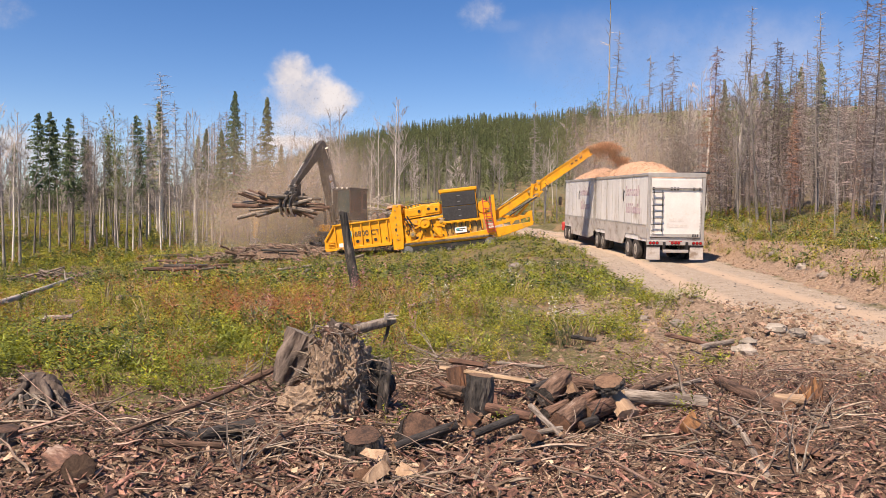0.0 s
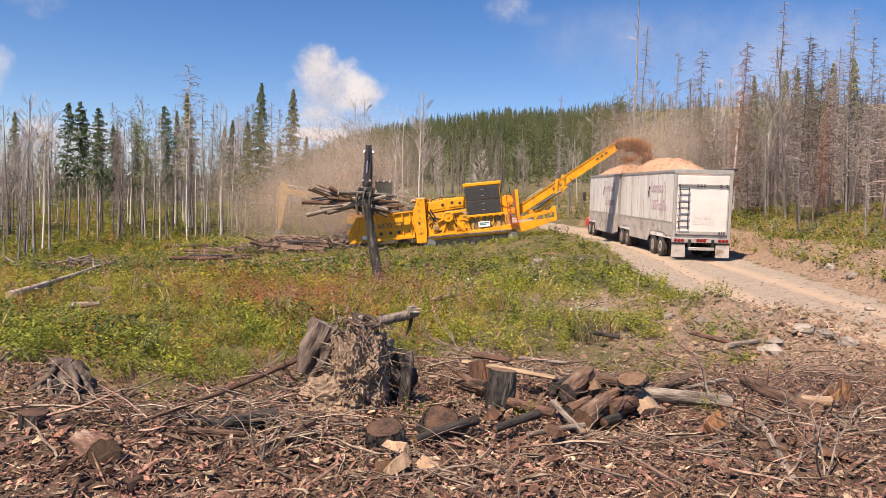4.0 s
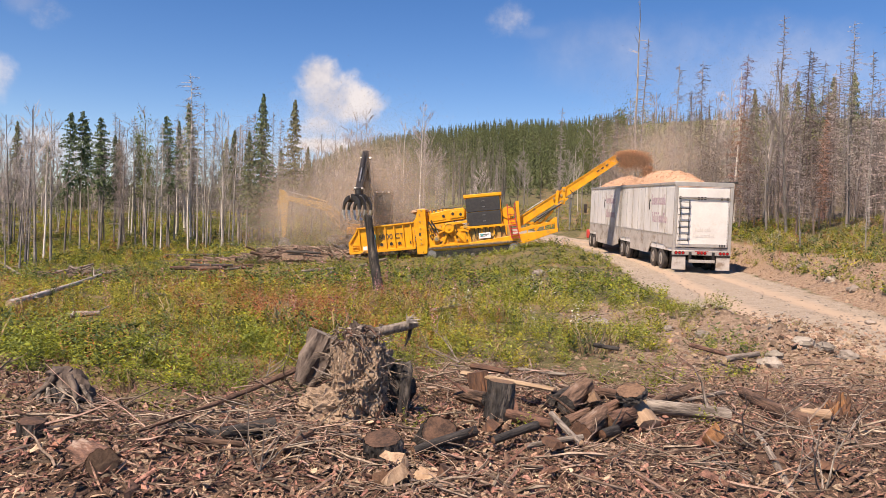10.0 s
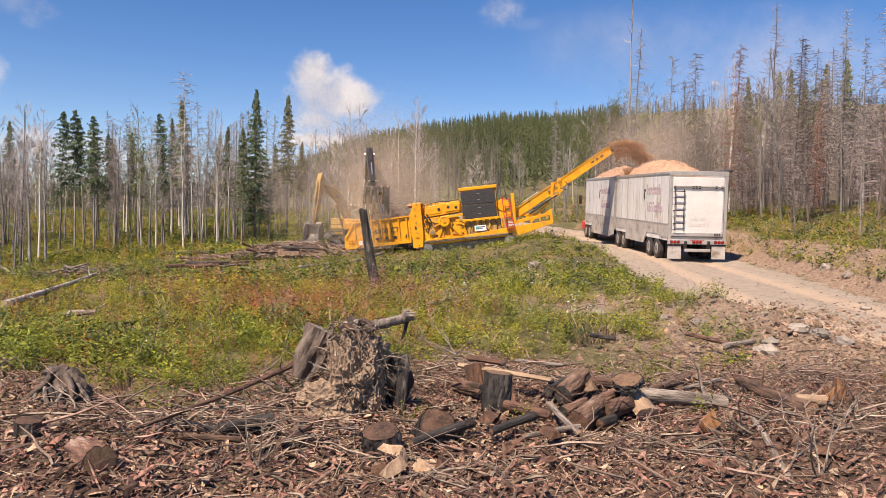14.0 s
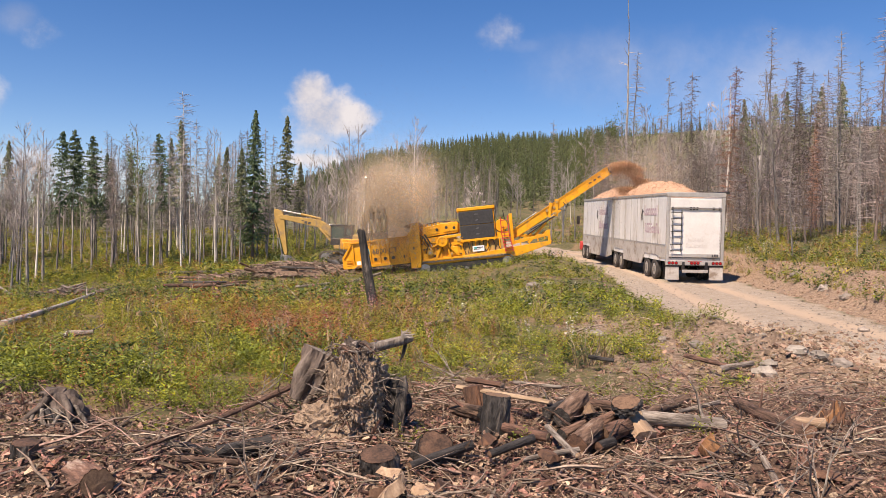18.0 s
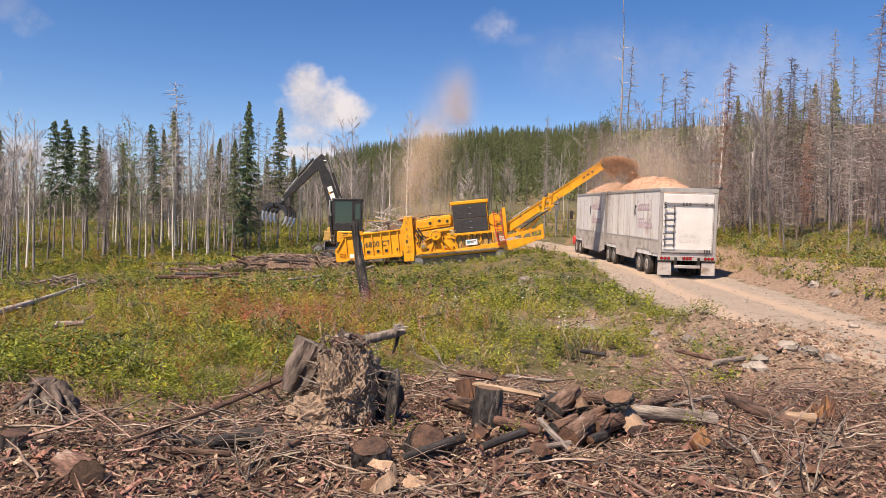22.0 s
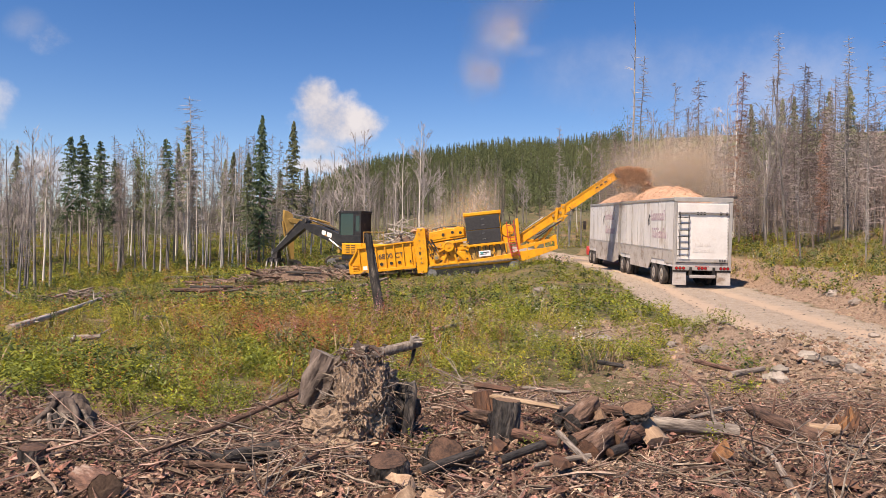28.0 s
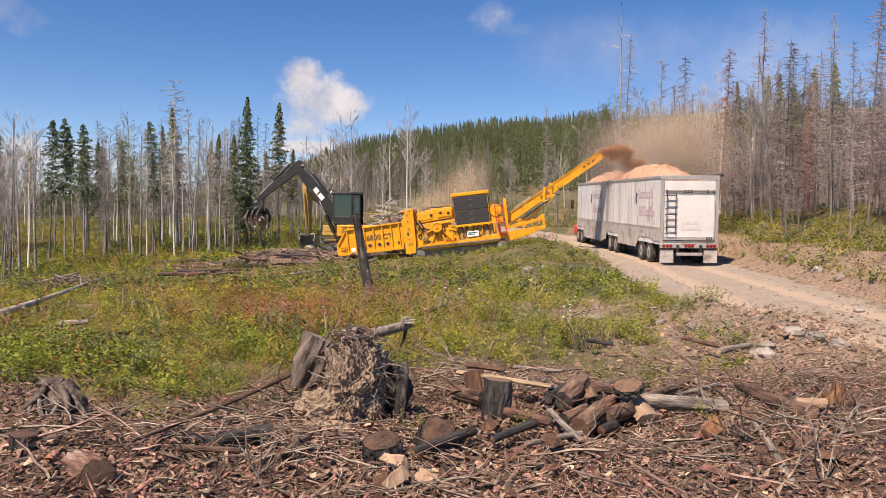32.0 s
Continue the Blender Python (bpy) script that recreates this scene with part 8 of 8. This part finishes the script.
def make_herbs():
    gen = np.random.default_rng(77)
    r = random.Random(77)
    shapes = {"herb_green": (0.36, 0.24, 0.09, 0.018), "herb_yellow": (0.32, 0.24, 0.08, 0.014), "herb_red": (0.62, 0.13, 0.07, 0.010), "fireweed": (0.80, 0.12, 0.06, 0.016),
              "shrub_dark": (0.50, 0.36, 0.10, 0.026), "flower_white": (0.48, 0.22, 0.05, 0.024)}
    T = {k: [[herb_template(r, 9, 14, h, sp, ll * 0.62, lw * 0.54) for _ in range(4)], [herb_template(r, 5, 7, h, sp, ll * 1.1, lw * 1.25) for _ in range(4)]] for k, (h, sp, ll, lw) in shapes.items()}
    T["grass_dry"] = [[grass_template(r, 16, 0.42, 0.16) for _ in range(4)], [grass_template(r, 7, 0.42, 0.16) for _ in range(4)]]
    spots = {k: [] for k in T}

    def sow(x, y, kind, s0, s1):
        keep = np.ones(len(x), bool)
        p = np.stack([x, y, land(x, y) - 0.02], -1)[keep]
        spots[kind].append((p, gen.uniform(s0, s1, len(p)) * (1.0 + 0.32 * wave(p[:, 0], p[:, 1], 0.8, 5.0) + 0.22 * wave(p[:, 0], p[:, 1], 2.3, 8.0))))

    # meadow between the slash and the machines
    n = 17000
    y = 5.4 + (47 - 5.4) * gen.random(n) ** 1.3
    x = gen.uniform(-0.72, 0.36, n) * y
    left, _ = road_edges(y)
    edge = wave(x, y, 1.4, 1.0)
    stony = np.exp(-(((x - 3.4) / 2.0) ** 2) - ((y - 12) / 5.5) ** 2)
    yard = np.exp(-(((x + 8) / 7) ** 2) - ((y - 46) / 3.5) ** 2)
    ok = (y > y_slash(x) + 0.35 * edge) & (gen.random(n) < 0.25 + 0.75 * sstep(0.0, 2.2, y - y_slash(x))) & (x < left - 0.4 + 0.4 * edge) & (gen.random(n) > 0.68 * stony) & (gen.random(n) > 1.1 * yard)
    bare = wave(x, y, 2.2, 6.0) + 0.5 * wave(x, y, 0.7, 2.0)
    right_side = sstep(-1.0, 1.5, x - 0.02 * y)
    ok &= ~((bare > 0.0) & (gen.random(n) < 0.72 * right_side)) & ~((bare > 0.75) & (gen.random(n) < 0.6))
    x, y, right_side = x[ok], y[ok], right_side[ok]
    red = np.exp(-(((x + 0.20 * y) / (0.15 * y)) ** 2)) * np.exp(-(((y - 13) / 5) ** 2)) + 0.35 * np.clip(wave(x, y, 5.0, 3.0), 0, 1) + 0.25 * np.exp(-(((x + 0.5 * y) / (0.2 * y)) ** 2)) * np.exp(-(((y - 13) / 4) ** 2))
    red = red * np.clip(0.85 + 1.3 * wave(x, y, 1.5, 11.0) + 0.6 * wave(x, y, 0.5, 4.0), 0, 1.7)
    lush = sstep(12.5, 8.5, y) * (x < -0.5) + 0.55 * right_side + 0.25 * np.clip(wave(x, y, 3.0, 9.0), 0, 1)
    u = gen.random(len(x))
    kind = np.where(u < 0.74 * red, 2, np.where(u < 0.74 * red + 0.75 * lush + 0.18, 0, 1))
    u2 = gen.random(len(x))
    u3 = gen.random(len(x))
    kind = np.where((y > 19) & (kind == 1) & (u3 < 0.45), 0, kind)
    kind = np.where((y > 19) & (kind == 1) & (u3 > 0.80), 5, kind)
    kind = np.where(u2 < 0.022, 4, kind)
    kind = np.where((u2 > 0.80) & (u2 < 0.89) & (wave(x, y, 1.9, 13.0) > 0.0), 5, kind)
    kind = np.where((u2 > 0.99) | ((u2 > 0.89) & (np.abs(x + 0.07 * y) < 1.5) & (y > 11) & (y < 24)), 3, kind)
    kind = np.where((u2 > 0.957) & (u2 < 0.960), 6, kind)
    names = ["herb_green", "herb_yellow", "herb_red", "fireweed", "grass_dry", "shrub_dark", "flower_white"]
    for k, nm in enumerate(names):
        sel = kind == k
        sow(x[sel], y[sel], nm, 0.42, 1.12)
    # bank above the road
    n = 7500
    y = gen.uniform(11, 60, n)
    _, right = road_edges(y)
    s = 0.8 + gen.random(n) ** 1.7 * 26
    x = right + s
    ok = (x < 0.85 * y) & ~((s < 2.2) & (gen.random(n) < 0.55))
    x, y, s = x[ok], y[ok], s[ok]
    u = gen.random(len(x)) + 0.25 * wave(x, y, 4.0, 2.0)
    for nm, lo, hi in (("herb_green", -9, 0.28), ("herb_yellow", 0.28, 0.58), ("shrub_dark", 0.58, 0.72), ("grass_dry", 0.72, 0.86), ("herb_red", 0.86, 1.02), ("flower_white", 1.02, 9)):
        sel = (u >= lo) & (u < hi)
        sow(x[sel], y[sel], nm, 0.6, 1.15)
    # under the trees and over the far clearing
    n = 8500
    y = gen.uniform(44, 130, n)
    x = gen.uniform(-0.75, 0.45, n) * y
    left, right = road_edges(y)
    ok = ~((x > left - 0.6) & (x < right + 1) & (y < 86)) & ~((np.abs(x + 6) < 9) & (y < 58) & (gen.random(n) < 0.8))
    x, y = x[ok], y[ok]
    u = gen.random(len(x)) + 0.3 * wave(x, y, 9.0, 2.0)
    for nm, lo, hi in (("herb_green", -9, 0.3), ("herb_yellow", 0.3, 0.62), ("shrub_dark", 0.62, 0.74), ("grass_dry", 0.74, 0.9), ("herb_red", 0.9, 9)):
        sel = (u >= lo) & (u < hi)
        sow(x[sel], y[sel], nm, 1.0, 1.9)
    # sunlit herbs between the trunks on the rise
    n = 9000
    y = gen.uniform(48, 104, n)
    x = gen.uniform(-0.72, -0.14, n) * y
    u = gen.random(n) + 0.4 * wave(x, y, 6.0, 3.0)
    for nm, lo, hi in (("herb_yellow", -9, 0.45), ("herb_green", 0.45, 0.85), ("shrub_dark", 0.85, 1.1), ("herb_red", 1.1, 9)):
        sel = (u >= lo) & (u < hi)
        sow(x[sel], y[sel], nm, 1.0, 1.8)
    # a few herbs in the slash and along the stony shoulder
    n = 480
    x, y = gen.uniform(-6, 6.5, n), gen.uniform(5.2, 13, n)
    ok = (np.abs(x) < 0.66 * y) & (wave(x, y, 0.9, 4.0) > 0.18) & (x < np.interp(y, ROAD_Y, ROAD_L) - 0.2)
    sow(x[ok], y[ok], "herb_green", 0.4, 0.8)
    labels = {"herb_green": "green leafy herbs covering the clearing", "herb_yellow": "yellowish green herbs covering the clearing", "herb_red": "reddish fireweed gone to seed", "fireweed": "pink flowering fireweed", "grass_dry": "dry straw-coloured grass tufts", "shrub_dark": "dark green low shrubs", "flower_white": "white seed heads of herbs"}
    for nm, groups in spots.items():
        p = np.concatenate([a for a, _ in groups])
        s = np.concatenate([b for _, b in groups])
        m = transforms(gen, p, s, 0.15)
        which = gen.integers(0, 4, len(p))
        far = p[:, 1] > 17
        v, f = join_np([scatter(T[nm][d][k], m[(which == k) & (far == bool(d))]) for k in range(4) for d in range(2)])
        tagged(new(nm + "_plants", mesh_np(nm, v, f, M[nm])), labels[nm], "plants", kind="stuff")


make_litter()
make_clods()
make_herbs()


# ---------------------------------------------------------------- dust and flying chips
def speck_mesh(name, gen, n, radius, size, mat, flat=(1, 1, 1)):
    """A loose puff of fine specks."""
    p = gen.normal(0, 1, (n, 3)) * radius * np.array(flat)
    d = gen.normal(0, 1, (n, 3, 3))
    d = d / np.linalg.norm(d, axis=2, keepdims=True) * (size * gen.uniform(0.6, 1.4, (n, 1, 1)))
    v = (p[:, None] + d).reshape(-1, 3)
    return mesh_np(name, v, np.arange(n * 3).reshape(-1, 3), mat)


puffs = []


def make_dust():
    gen = np.random.default_rng(123)
    brown = [speck_mesh("dust", gen, n, rad, 0.034, M["dust"], (1.25, 0.9, 0.85)) for rad, n in ((1.2, 21000), (1.6, 36000), (1.9, 48000))]
    tan = [speck_mesh("sawdust", gen, n, rad, 0.029, M["dust_orange"], (0.95, 0.8, 1.25)) for rad, n in ((0.45, 7500), (0.6, 12000), (0.8, 16000))]
    thin = speck_mesh("thin_dust", gen, 18000, 1.6, 0.033, M["dust"], (1.1, 0.8, 1.3))
    r = random.Random(124)

    def puff(me, rows, label):
        ob = new("dust_puff", me)
        tagged(ob, label, "dust", "drifting dust", kind="stuff")
        puffs.append((ob, rows, r.uniform(0, 360)))

    # dust stirred up beside the hopper, which drifts over the machine and settles
    for k in range(18):
        x, y, z = -14.0 + 0.43 * k + r.uniform(-0.3, 0.3), r.uniform(46.5, 50.5), r.choice((0.4, 0.7, 1.2, 2.0, 3.0, 4.0, 5.2)) + r.uniform(-0.2, 0.4)
        vx = r.uniform(0.15, 0.42)
        rows = [(0, x, y, z), (5, x + 5 * vx, y, z + 0.5), (9, x + 9 * vx, y, z + 0.7)]
        if k % 3:
            rows += [(11, x + 10 * vx, y, z * 0.5 - 0.5), (13.2, x + 10.5 * vx, y, -5.0), (32, x + 10.5 * vx, y, -5.2)]
        else:
            rows += [(12, x + 12 * vx + 0.6, y, z + 1.4), (14.5, x + 14 * vx + 1.6, y, z + 1.6), (16.5, x + 15 * vx + 2.2, y, -5.0), (32, x + 15 * vx + 2.2, y, -5.2)]
        puff(r.choice(brown), rows, "brown dust stirred up beside the hopper")
    # thin haze over the feed end while the grapple works there
    for k in range(7):
        t0 = 5.0 + 1.1 * k
        x, y, z = -7.6 + 0.75 * k + r.uniform(-0.4, 0.4), 46.5 + r.uniform(-0.5, 1.0), 2.6 + 0.55 * (k % 4) + r.uniform(-0.3, 0.5)
        puff(thin, [(0, x - 1, y, -5.0), (t0 - 2.0, x - 0.8, y, -4.5), (t0, x - 0.5, y, z - 0.5), (14.5, x + 0.6, y, z + 0.4), (17.5, x + 1.2, y, z + 0.9), (20.0, x + 1.6, y, -5.0), (32, x + 1.6, y, -5.2)], "thin brown haze over the feed hopper")
    # thin haze that drifts before the wood above the road early in the shot
    for k in range(5):
        x, y, z = 9.5 + 2.4 * k + r.uniform(-0.5, 0.5), 50 + r.uniform(-1, 2), 6.3 + 0.5 * k + r.uniform(-0.4, 0.6)
        puff(thin, [(0, x, y, z), (8, x + 1.2, y, z + 0.4), (14.5, x + 2.2, y, z + 0.5), (19.5, x + 3.0, y, -2.0), (24, x + 3.2, y, -6.0), (32, x + 3.2, y, -6.2)], "thin brown haze before the dead wood")
    # plume from the mill
    for k in range(16):
        t0 = 14.4 + k * 0.38
        x, y = -3.3 + r.uniform(-0.35, 0.35), 42.9 + r.uniform(-0.5, 0.6)
        vx, vz = r.uniform(0.06, 0.24), r.uniform(0.98, 1.30)
        rows = [(0, x, y, -4.5), (t0 - 0.6, x, y, -4.5), (t0, x, y, 1.9)]
        for dt in (1.0, 2.5, 4.0, 6.0, 8.0, 11.0, 14.0):
            if t0 + dt < 31.5:
                rows.append((t0 + dt, x + vx * dt + 0.045 * dt * dt, y + 0.3 * dt, 1.9 + vz * dt + 0.38 * max(0.0, dt - 6.0) ** 2))
        rows.append((32, rows[-1][1] + 1.5, rows[-1][2], rows[-1][3] + 4.0))
        puff(tan[(k + 1) % 3], rows, "tan sawdust plume rising from the mill")
    # dust that boils low over the feed floor while the mill is fed, before the loader's arm
    for k in range(14):
        t0, t1 = 14.0 + 0.17 * k, 18.0 + 0.09 * k
        x, y, z = -5.75 + 0.16 * k, 41.4 + r.uniform(-0.3, 0.4), 2.75 + 0.75 * (k % 3) + r.uniform(0.0, 0.4)
        puff(tan[2 - (k % 3) // 2], [(0, x, y, -4.5), (t0 - 0.8, x, y, -4.5), (t0, x, y, z - 0.4), (16.6, x + 0.2, y, z + 0.2), (t1, x + 0.6, y, z + 0.5), (t1 + 1.6, x + 1.0, y, -4.5), (32, x + 1.0, y, -4.6)], "tan sawdust boiling over the feed floor")
    # smoke of fines that leans away from the mill late in the shot, and thin dust over the load
    for k in range(6):
        t0, w = 20.6 + 0.45 * k, k / 5
        x, y, z = -2.7 + 3.6 * w + r.uniform(-0.15, 0.15), 43.3 + 1.0 * w, 2.2 + 2.2 * w + r.uniform(-0.15, 0.15)
        puff(tan[(0, 0, 0, 1, 1, 1)[k]], [(0, x, y, -4.5), (t0 - 0.8, -3.2, 43.2, -4.5), (t0, x - 0.3, y, z - 0.4), (26, x, y, z), (32, x + 0.35, y + 0.3, z + 0.25)], "tan dust leaning away from the mill")
    for k in range(7):
        t0 = 22.0 + 0.6 * k
        x, y, z = 9.6 + 0.7 * k + r.uniform(-0.3, 0.3), 42.6 + r.uniform(-0.3, 0.8), 5.5 + 0.28 * k + r.uniform(-0.3, 0.6)
        puff((tan[2], brown[0])[k % 2], [(0, x - 1, y, -4.5), (t0 - 0.8, x - 1, y, -4.5), (t0, x - 0.5, y, z - 0.7), (28, x, y, z), (32, x + 0.5, y, z + 0.4)], "tan dust drifting over the load")
    # dust blown from the falling chips
    for k in range(3):
        x, y, z = 9.3 + 1.2 * k + r.uniform(-0.3, 0.3), 42.2 + r.uniform(-0.5, 1.2), 5.7 + r.uniform(-0.3, 0.7)
        puff(brown[0], [(0, x, y, z), (8, x + 0.4, y, z + 0.2), (16, x, y, z - 0.1), (24, x + 0.3, y, z + 0.1), (32, x + 0.2, y, z)], "brown dust round the conveyor's outfall")
    for k in range(7):
        t0 = 18.5 + k * 1.2
        x, y, z = 10.6 + r.uniform(-0.4, 3.2), 42.5 + r.uniform(-0.5, 1.5), 5.0 + r.uniform(-0.3, 1.8)
        rows = [(0, x - 1.0, y, -4.5), (t0 - 0.6, x - 1.0, y, -4.5), (t0, x - 0.6, y, z - 0.6), (t0 + 4, x + 0.3, y, z + 0.3), (32, x + 0.10 * (32 - t0), y, z + 0.06 * (32 - t0))]
        rows = [q for q in rows if q[0] <= 32]
        rows = sorted({q[0]: q for q in rows}.values())
        puff(r.choice(brown[:1] + tan[1:]), rows, "brown dust blown off the falling chips")


make_dust()
streams = []


def make_stream():
    gen = np.random.default_rng(200)
    for k in range(16):
        n = 3200
        p = gen.normal(0, 1, (n, 3)) * np.array((0.13, 0.26, 0.06))
        p[:, 2] -= gen.exponential(0.17, n) * (gen.random(n) < 0.5)
        v, f = scatter(crumb_template(gen), transforms(gen, p, gen.uniform(0.018, 0.05, n), 0.8))
        ob = new("flying_chips", mesh_np("flying_chips", v, f, M["fresh_chips"]))
        streams.append(tagged(ob, "burst of wood chips thrown off the conveyor", "wood chips", "chips in flight", kind="stuff"))


make_stream()


# ---------------------------------------------------------------- what moves
# seconds, bearing in which the grapple opens
GRIP_TURN = [(0, -112), (3, -95), (5.5, -90), (7, -60), (8, -30), (9.2, -10), (9.8, -45), (10.5, -85), (14.5, -90), (18.5, -80), (19.5, -45), (20.5, -20), (21.5, -25), (22.5, -50), (24, -75), (28, -88), (32, -100)]
# seconds, swing, boom, stick (degrees), opening of the jaws, lean of the grapple
LOADER_ROWS = [(0, -121, 71, -45, 12, 0), (1, -117, 69, -44.5, 12, 0), (2, -110, 67, -45, 12, 0), (2.5, -101, 62, -46, 12, 0), (3, -92, 55.5, -44, 12, 0), (3.5, -87, 52, -34, 12, 0), (4.5, -82, 49, -32, 12, 0),
               (5.5, -79.5, 47, -32, 14, 0), (6, -77.5, 45.4, -36, 26, 0), (6.5, -76, 42.6, -28, 34, 0), (7, -75.5, 40.6, -27, 36, 0), (8, -77, 47, -19, 34, 0), (9.5, -88, 58.4, -32, 30, 0), (10.5, -88.5, 54.7, -36.4, 22, 0),
               (11.5, -88, 53.2, -35, 20, 0), (12.5, -86, 52, -39.6, 16, 0), (13.5, -81, 54.2, -36, 14, 0), (14.5, -78, 54.2, -26, 14, 0), (16.5, -75.5, 46, -22, 20, 0), (17.5, -76.5, 45, -22, 26, 0), (18.5, -80, 58.5, -27, 30, 10),
               (19, -92, 66, -27, 36, 20), (19.5, -114.8, 76, -26, 40, 30), (20, -136, 76, -24, 44, 38), (20.5, -156, 73.8, -22.7, 46, 40), (21, -162, 73.5, -31, 46, 30), (21.5, -168, 72.5, -38.5, 44, 20), (22.5, -185, 70, -52, 40, 5), (23.5, -203, 50, -41, 40, 0),
               (24, -209, 37, -31, 40, 0), (25, -213, 23, -28, 42, 0), (26.2, -212, 19, -30, 44, 0), (27.5, -210, 16.6, -32, 44, 0), (28.3, -211, 19.5, -37, 42, 0), (29, -212, 23.1, -41, 36, 0), (30, -214, 30.2, -43.5, 22, 0), (30.6, -213, 35.5, -46, 14, 0), (31.3, -206, 43.5, -45, 12, 0), (32, -180, 53, -40, 12, 0)]
# seconds, swing, boom, stick, curl of the bucket
DIGGER_ROWS = [(0, 182, 20, -82, -110), (4, 181, 20, -82, -110), (6.5, 180, 18.9, -83, -110), (8, 180, 15.7, -81, -110), (9.5, 186, 19.6, -88, -112), (10.5, 197, 25, -92, -115), (11.5, 236, 27.2, -96, -118), (12.5, 251, 25.3, -95, -110), (13.5, 255, 28.2, -76, -95),
               (14.5, 247, 30.1, -66.6, -90), (15.6, 215, 28, -75, -100), (16.5, 190, 27.2, -82, -115), (17.5, 179, 20.6, -93, -130), (18.5, 178, 21.5, -104, -140), (19.2, 228, 25.4, -108, -140), (19.8, 266, 27, -102, -135), (20.4, 276, 29, -97, -130), (21.5, 281, 29, -97, -130), (22.5, 250, 27, -96, -130), (23.3, 222, 26, -96, -128),
               (24, 205, 25.6, -95, -125), (25, 195, 28, -88.5, -120), (27.5, 203, 21.5, -92, -125), (29, 243, 22.1, -97, -120), (30.2, 252, 23, -75, -100), (31.3, 254, 24.1, -63, -95), (32, 249, 28.9, -92, -115)]


def motions():
    rows = {k: [] for k in ("house", "boom", "stick", "grapple", "jaw0", "jaw1")}
    tips = []
    for t, sw, a1, a2, opening, lean in LOADER_ROWS:
        piv, el, tip = joints(0.8, 1.9, 5.2, 3.6, sw, a1, a2)
        rows["house"].append((t, pose(0, 0, 0, 0, 0, sw)))
        rows["boom"].append((t, arm_pose(piv, sw, a1)))
        rows["stick"].append((t, arm_pose(el, sw, a2)))
        turn = float(np.interp(t, [q[0] for q in GRIP_TURN], [q[1] for q in GRIP_TURN]))
        head = Matrix.Translation(tip + Vector((0, 0, -0.32))) @ pose(0, 0, 0, 0, 0, sw) @ pose(0, 0, 0, 0, -lean, 0) @ pose(0, 0, 0, 0, 0, turn - sw)
        rows["grapple"].append((t, head))
        for k, s in ((0, 1), (1, -1)):
            rows["jaw%d" % k].append((t, head @ pose(0.12 * s, 0, -0.15, 0, -s * (opening * 0.6 - 10), 0)))
        tips.append((t, Vector(LOADER) + tip))
    walk(loader["house"], rows["house"])
    walk(loader["boom"], rows["boom"])
    walk(loader["stick"], rows["stick"])
    walk(loader["grapple"], rows["grapple"])
    walk(loader["jaws"][0], rows["jaw0"])
    walk(loader["jaws"][1], rows["jaw1"])
    rows = {k: [] for k in ("house", "boom", "stick", "bucket")}
    for t, sw, a1, a2, curl in DIGGER_ROWS:
        piv, el, tip = joints(0.4, 1.6, 5.4, 3.0, sw, a1, a2)
        rows["house"].append((t, pose(0, 0, 0, 0, 0, sw)))
        rows["boom"].append((t, arm_pose(piv, sw, a1)))
        rows["stick"].append((t, arm_pose(el, sw, a2)))
        rows["bucket"].append((t, arm_pose(tip, sw, curl)))
    for key, rr in rows.items():
        walk(digger[key], rr)
    # lifted logs: carried, laid on the feed floor, drawn into the mill
    for ob, off, turn, dip in held:
        out = []
        for t, tip in tips:
            if t <= 5.5:
                out.append((t, pose(tip.x - 0.7 + off.x, tip.y + off.y, tip.z - 1.25 + off.z, 0, 4 + dip, 4 + turn)))
        for t, x, y, z, p in ((6, -7.0, 44.0, 1.72, 6), (7, -6.0, 44.0, 1.42, 3), (9, -4.7, 44.0, 1.1, -2), (10.5, -4.2, 44.0, 0.98, -6), (12, -3.0, 43.95, 0.95, -6.8), (14, -0.6, 43.9, 1.1, -6.8), (32, -0.4, 43.9, 1.12, -6.8)):
            k = 1.0 if t < 9 else (0.6 if t < 12 else 0.25)
            out.append((t, pose(x + off.x * k, y + off.y * 1.8 * k, z + off.z * k, 0, p + dip * k * 0.4, -2 + turn * 0.4 * k)))
        walk(ob, out)
    base = (-12.3, 48.9, ground_at(-12.3, 48.9) + 0.15)
    out = [(0, pose(*base, 0, 0, 20)), (29.4, pose(*base, 0, 0, 20))]
    for t, tip in tips:
        if t >= 30:
            out.append((t, pose(tip.x - 0.1, tip.y, tip.z - 1.25, 0, 18, 20)))
    walk(clump, out)
    for ob, rr, turn in puffs:
        walk(ob, [(t, pose(x, y, z, 0, 0, turn)) for t, x, y, z in rr])
    # chips fall in an arc, then run back unseen inside the load and the conveyor
    n, cycle = len(streams), 1.2
    for k, ob in enumerate(streams):
        out, t = [], -cycle * k / n
        while t < 33.5:
            for s in (0.0, 0.25, 0.5, 0.75, 1.0):
                out.append((t + s * 0.95, (8.75 + 1.75 * s, 42.05 + 0.1 * s, 6.15 + 1.3 * s - 2.9 * s * s)))
            out.append((t + 1.08, (9.7, 42.15, 4.5)))
            t += cycle
        keep = [q for q in out if 0.0 <= q[0] <= 32.0]
        keep = [(0.0, keep[0][1])] + [q for q in keep if q[0] > 0.04] + [(32.0, keep[-1][1])]
        uniq = sorted({frame(q[0]): q for q in keep}.items())
        walk(ob, [(q[0], pose(*q[1], 0, 0, 40 * k)) for _, q in uniq])


motions()
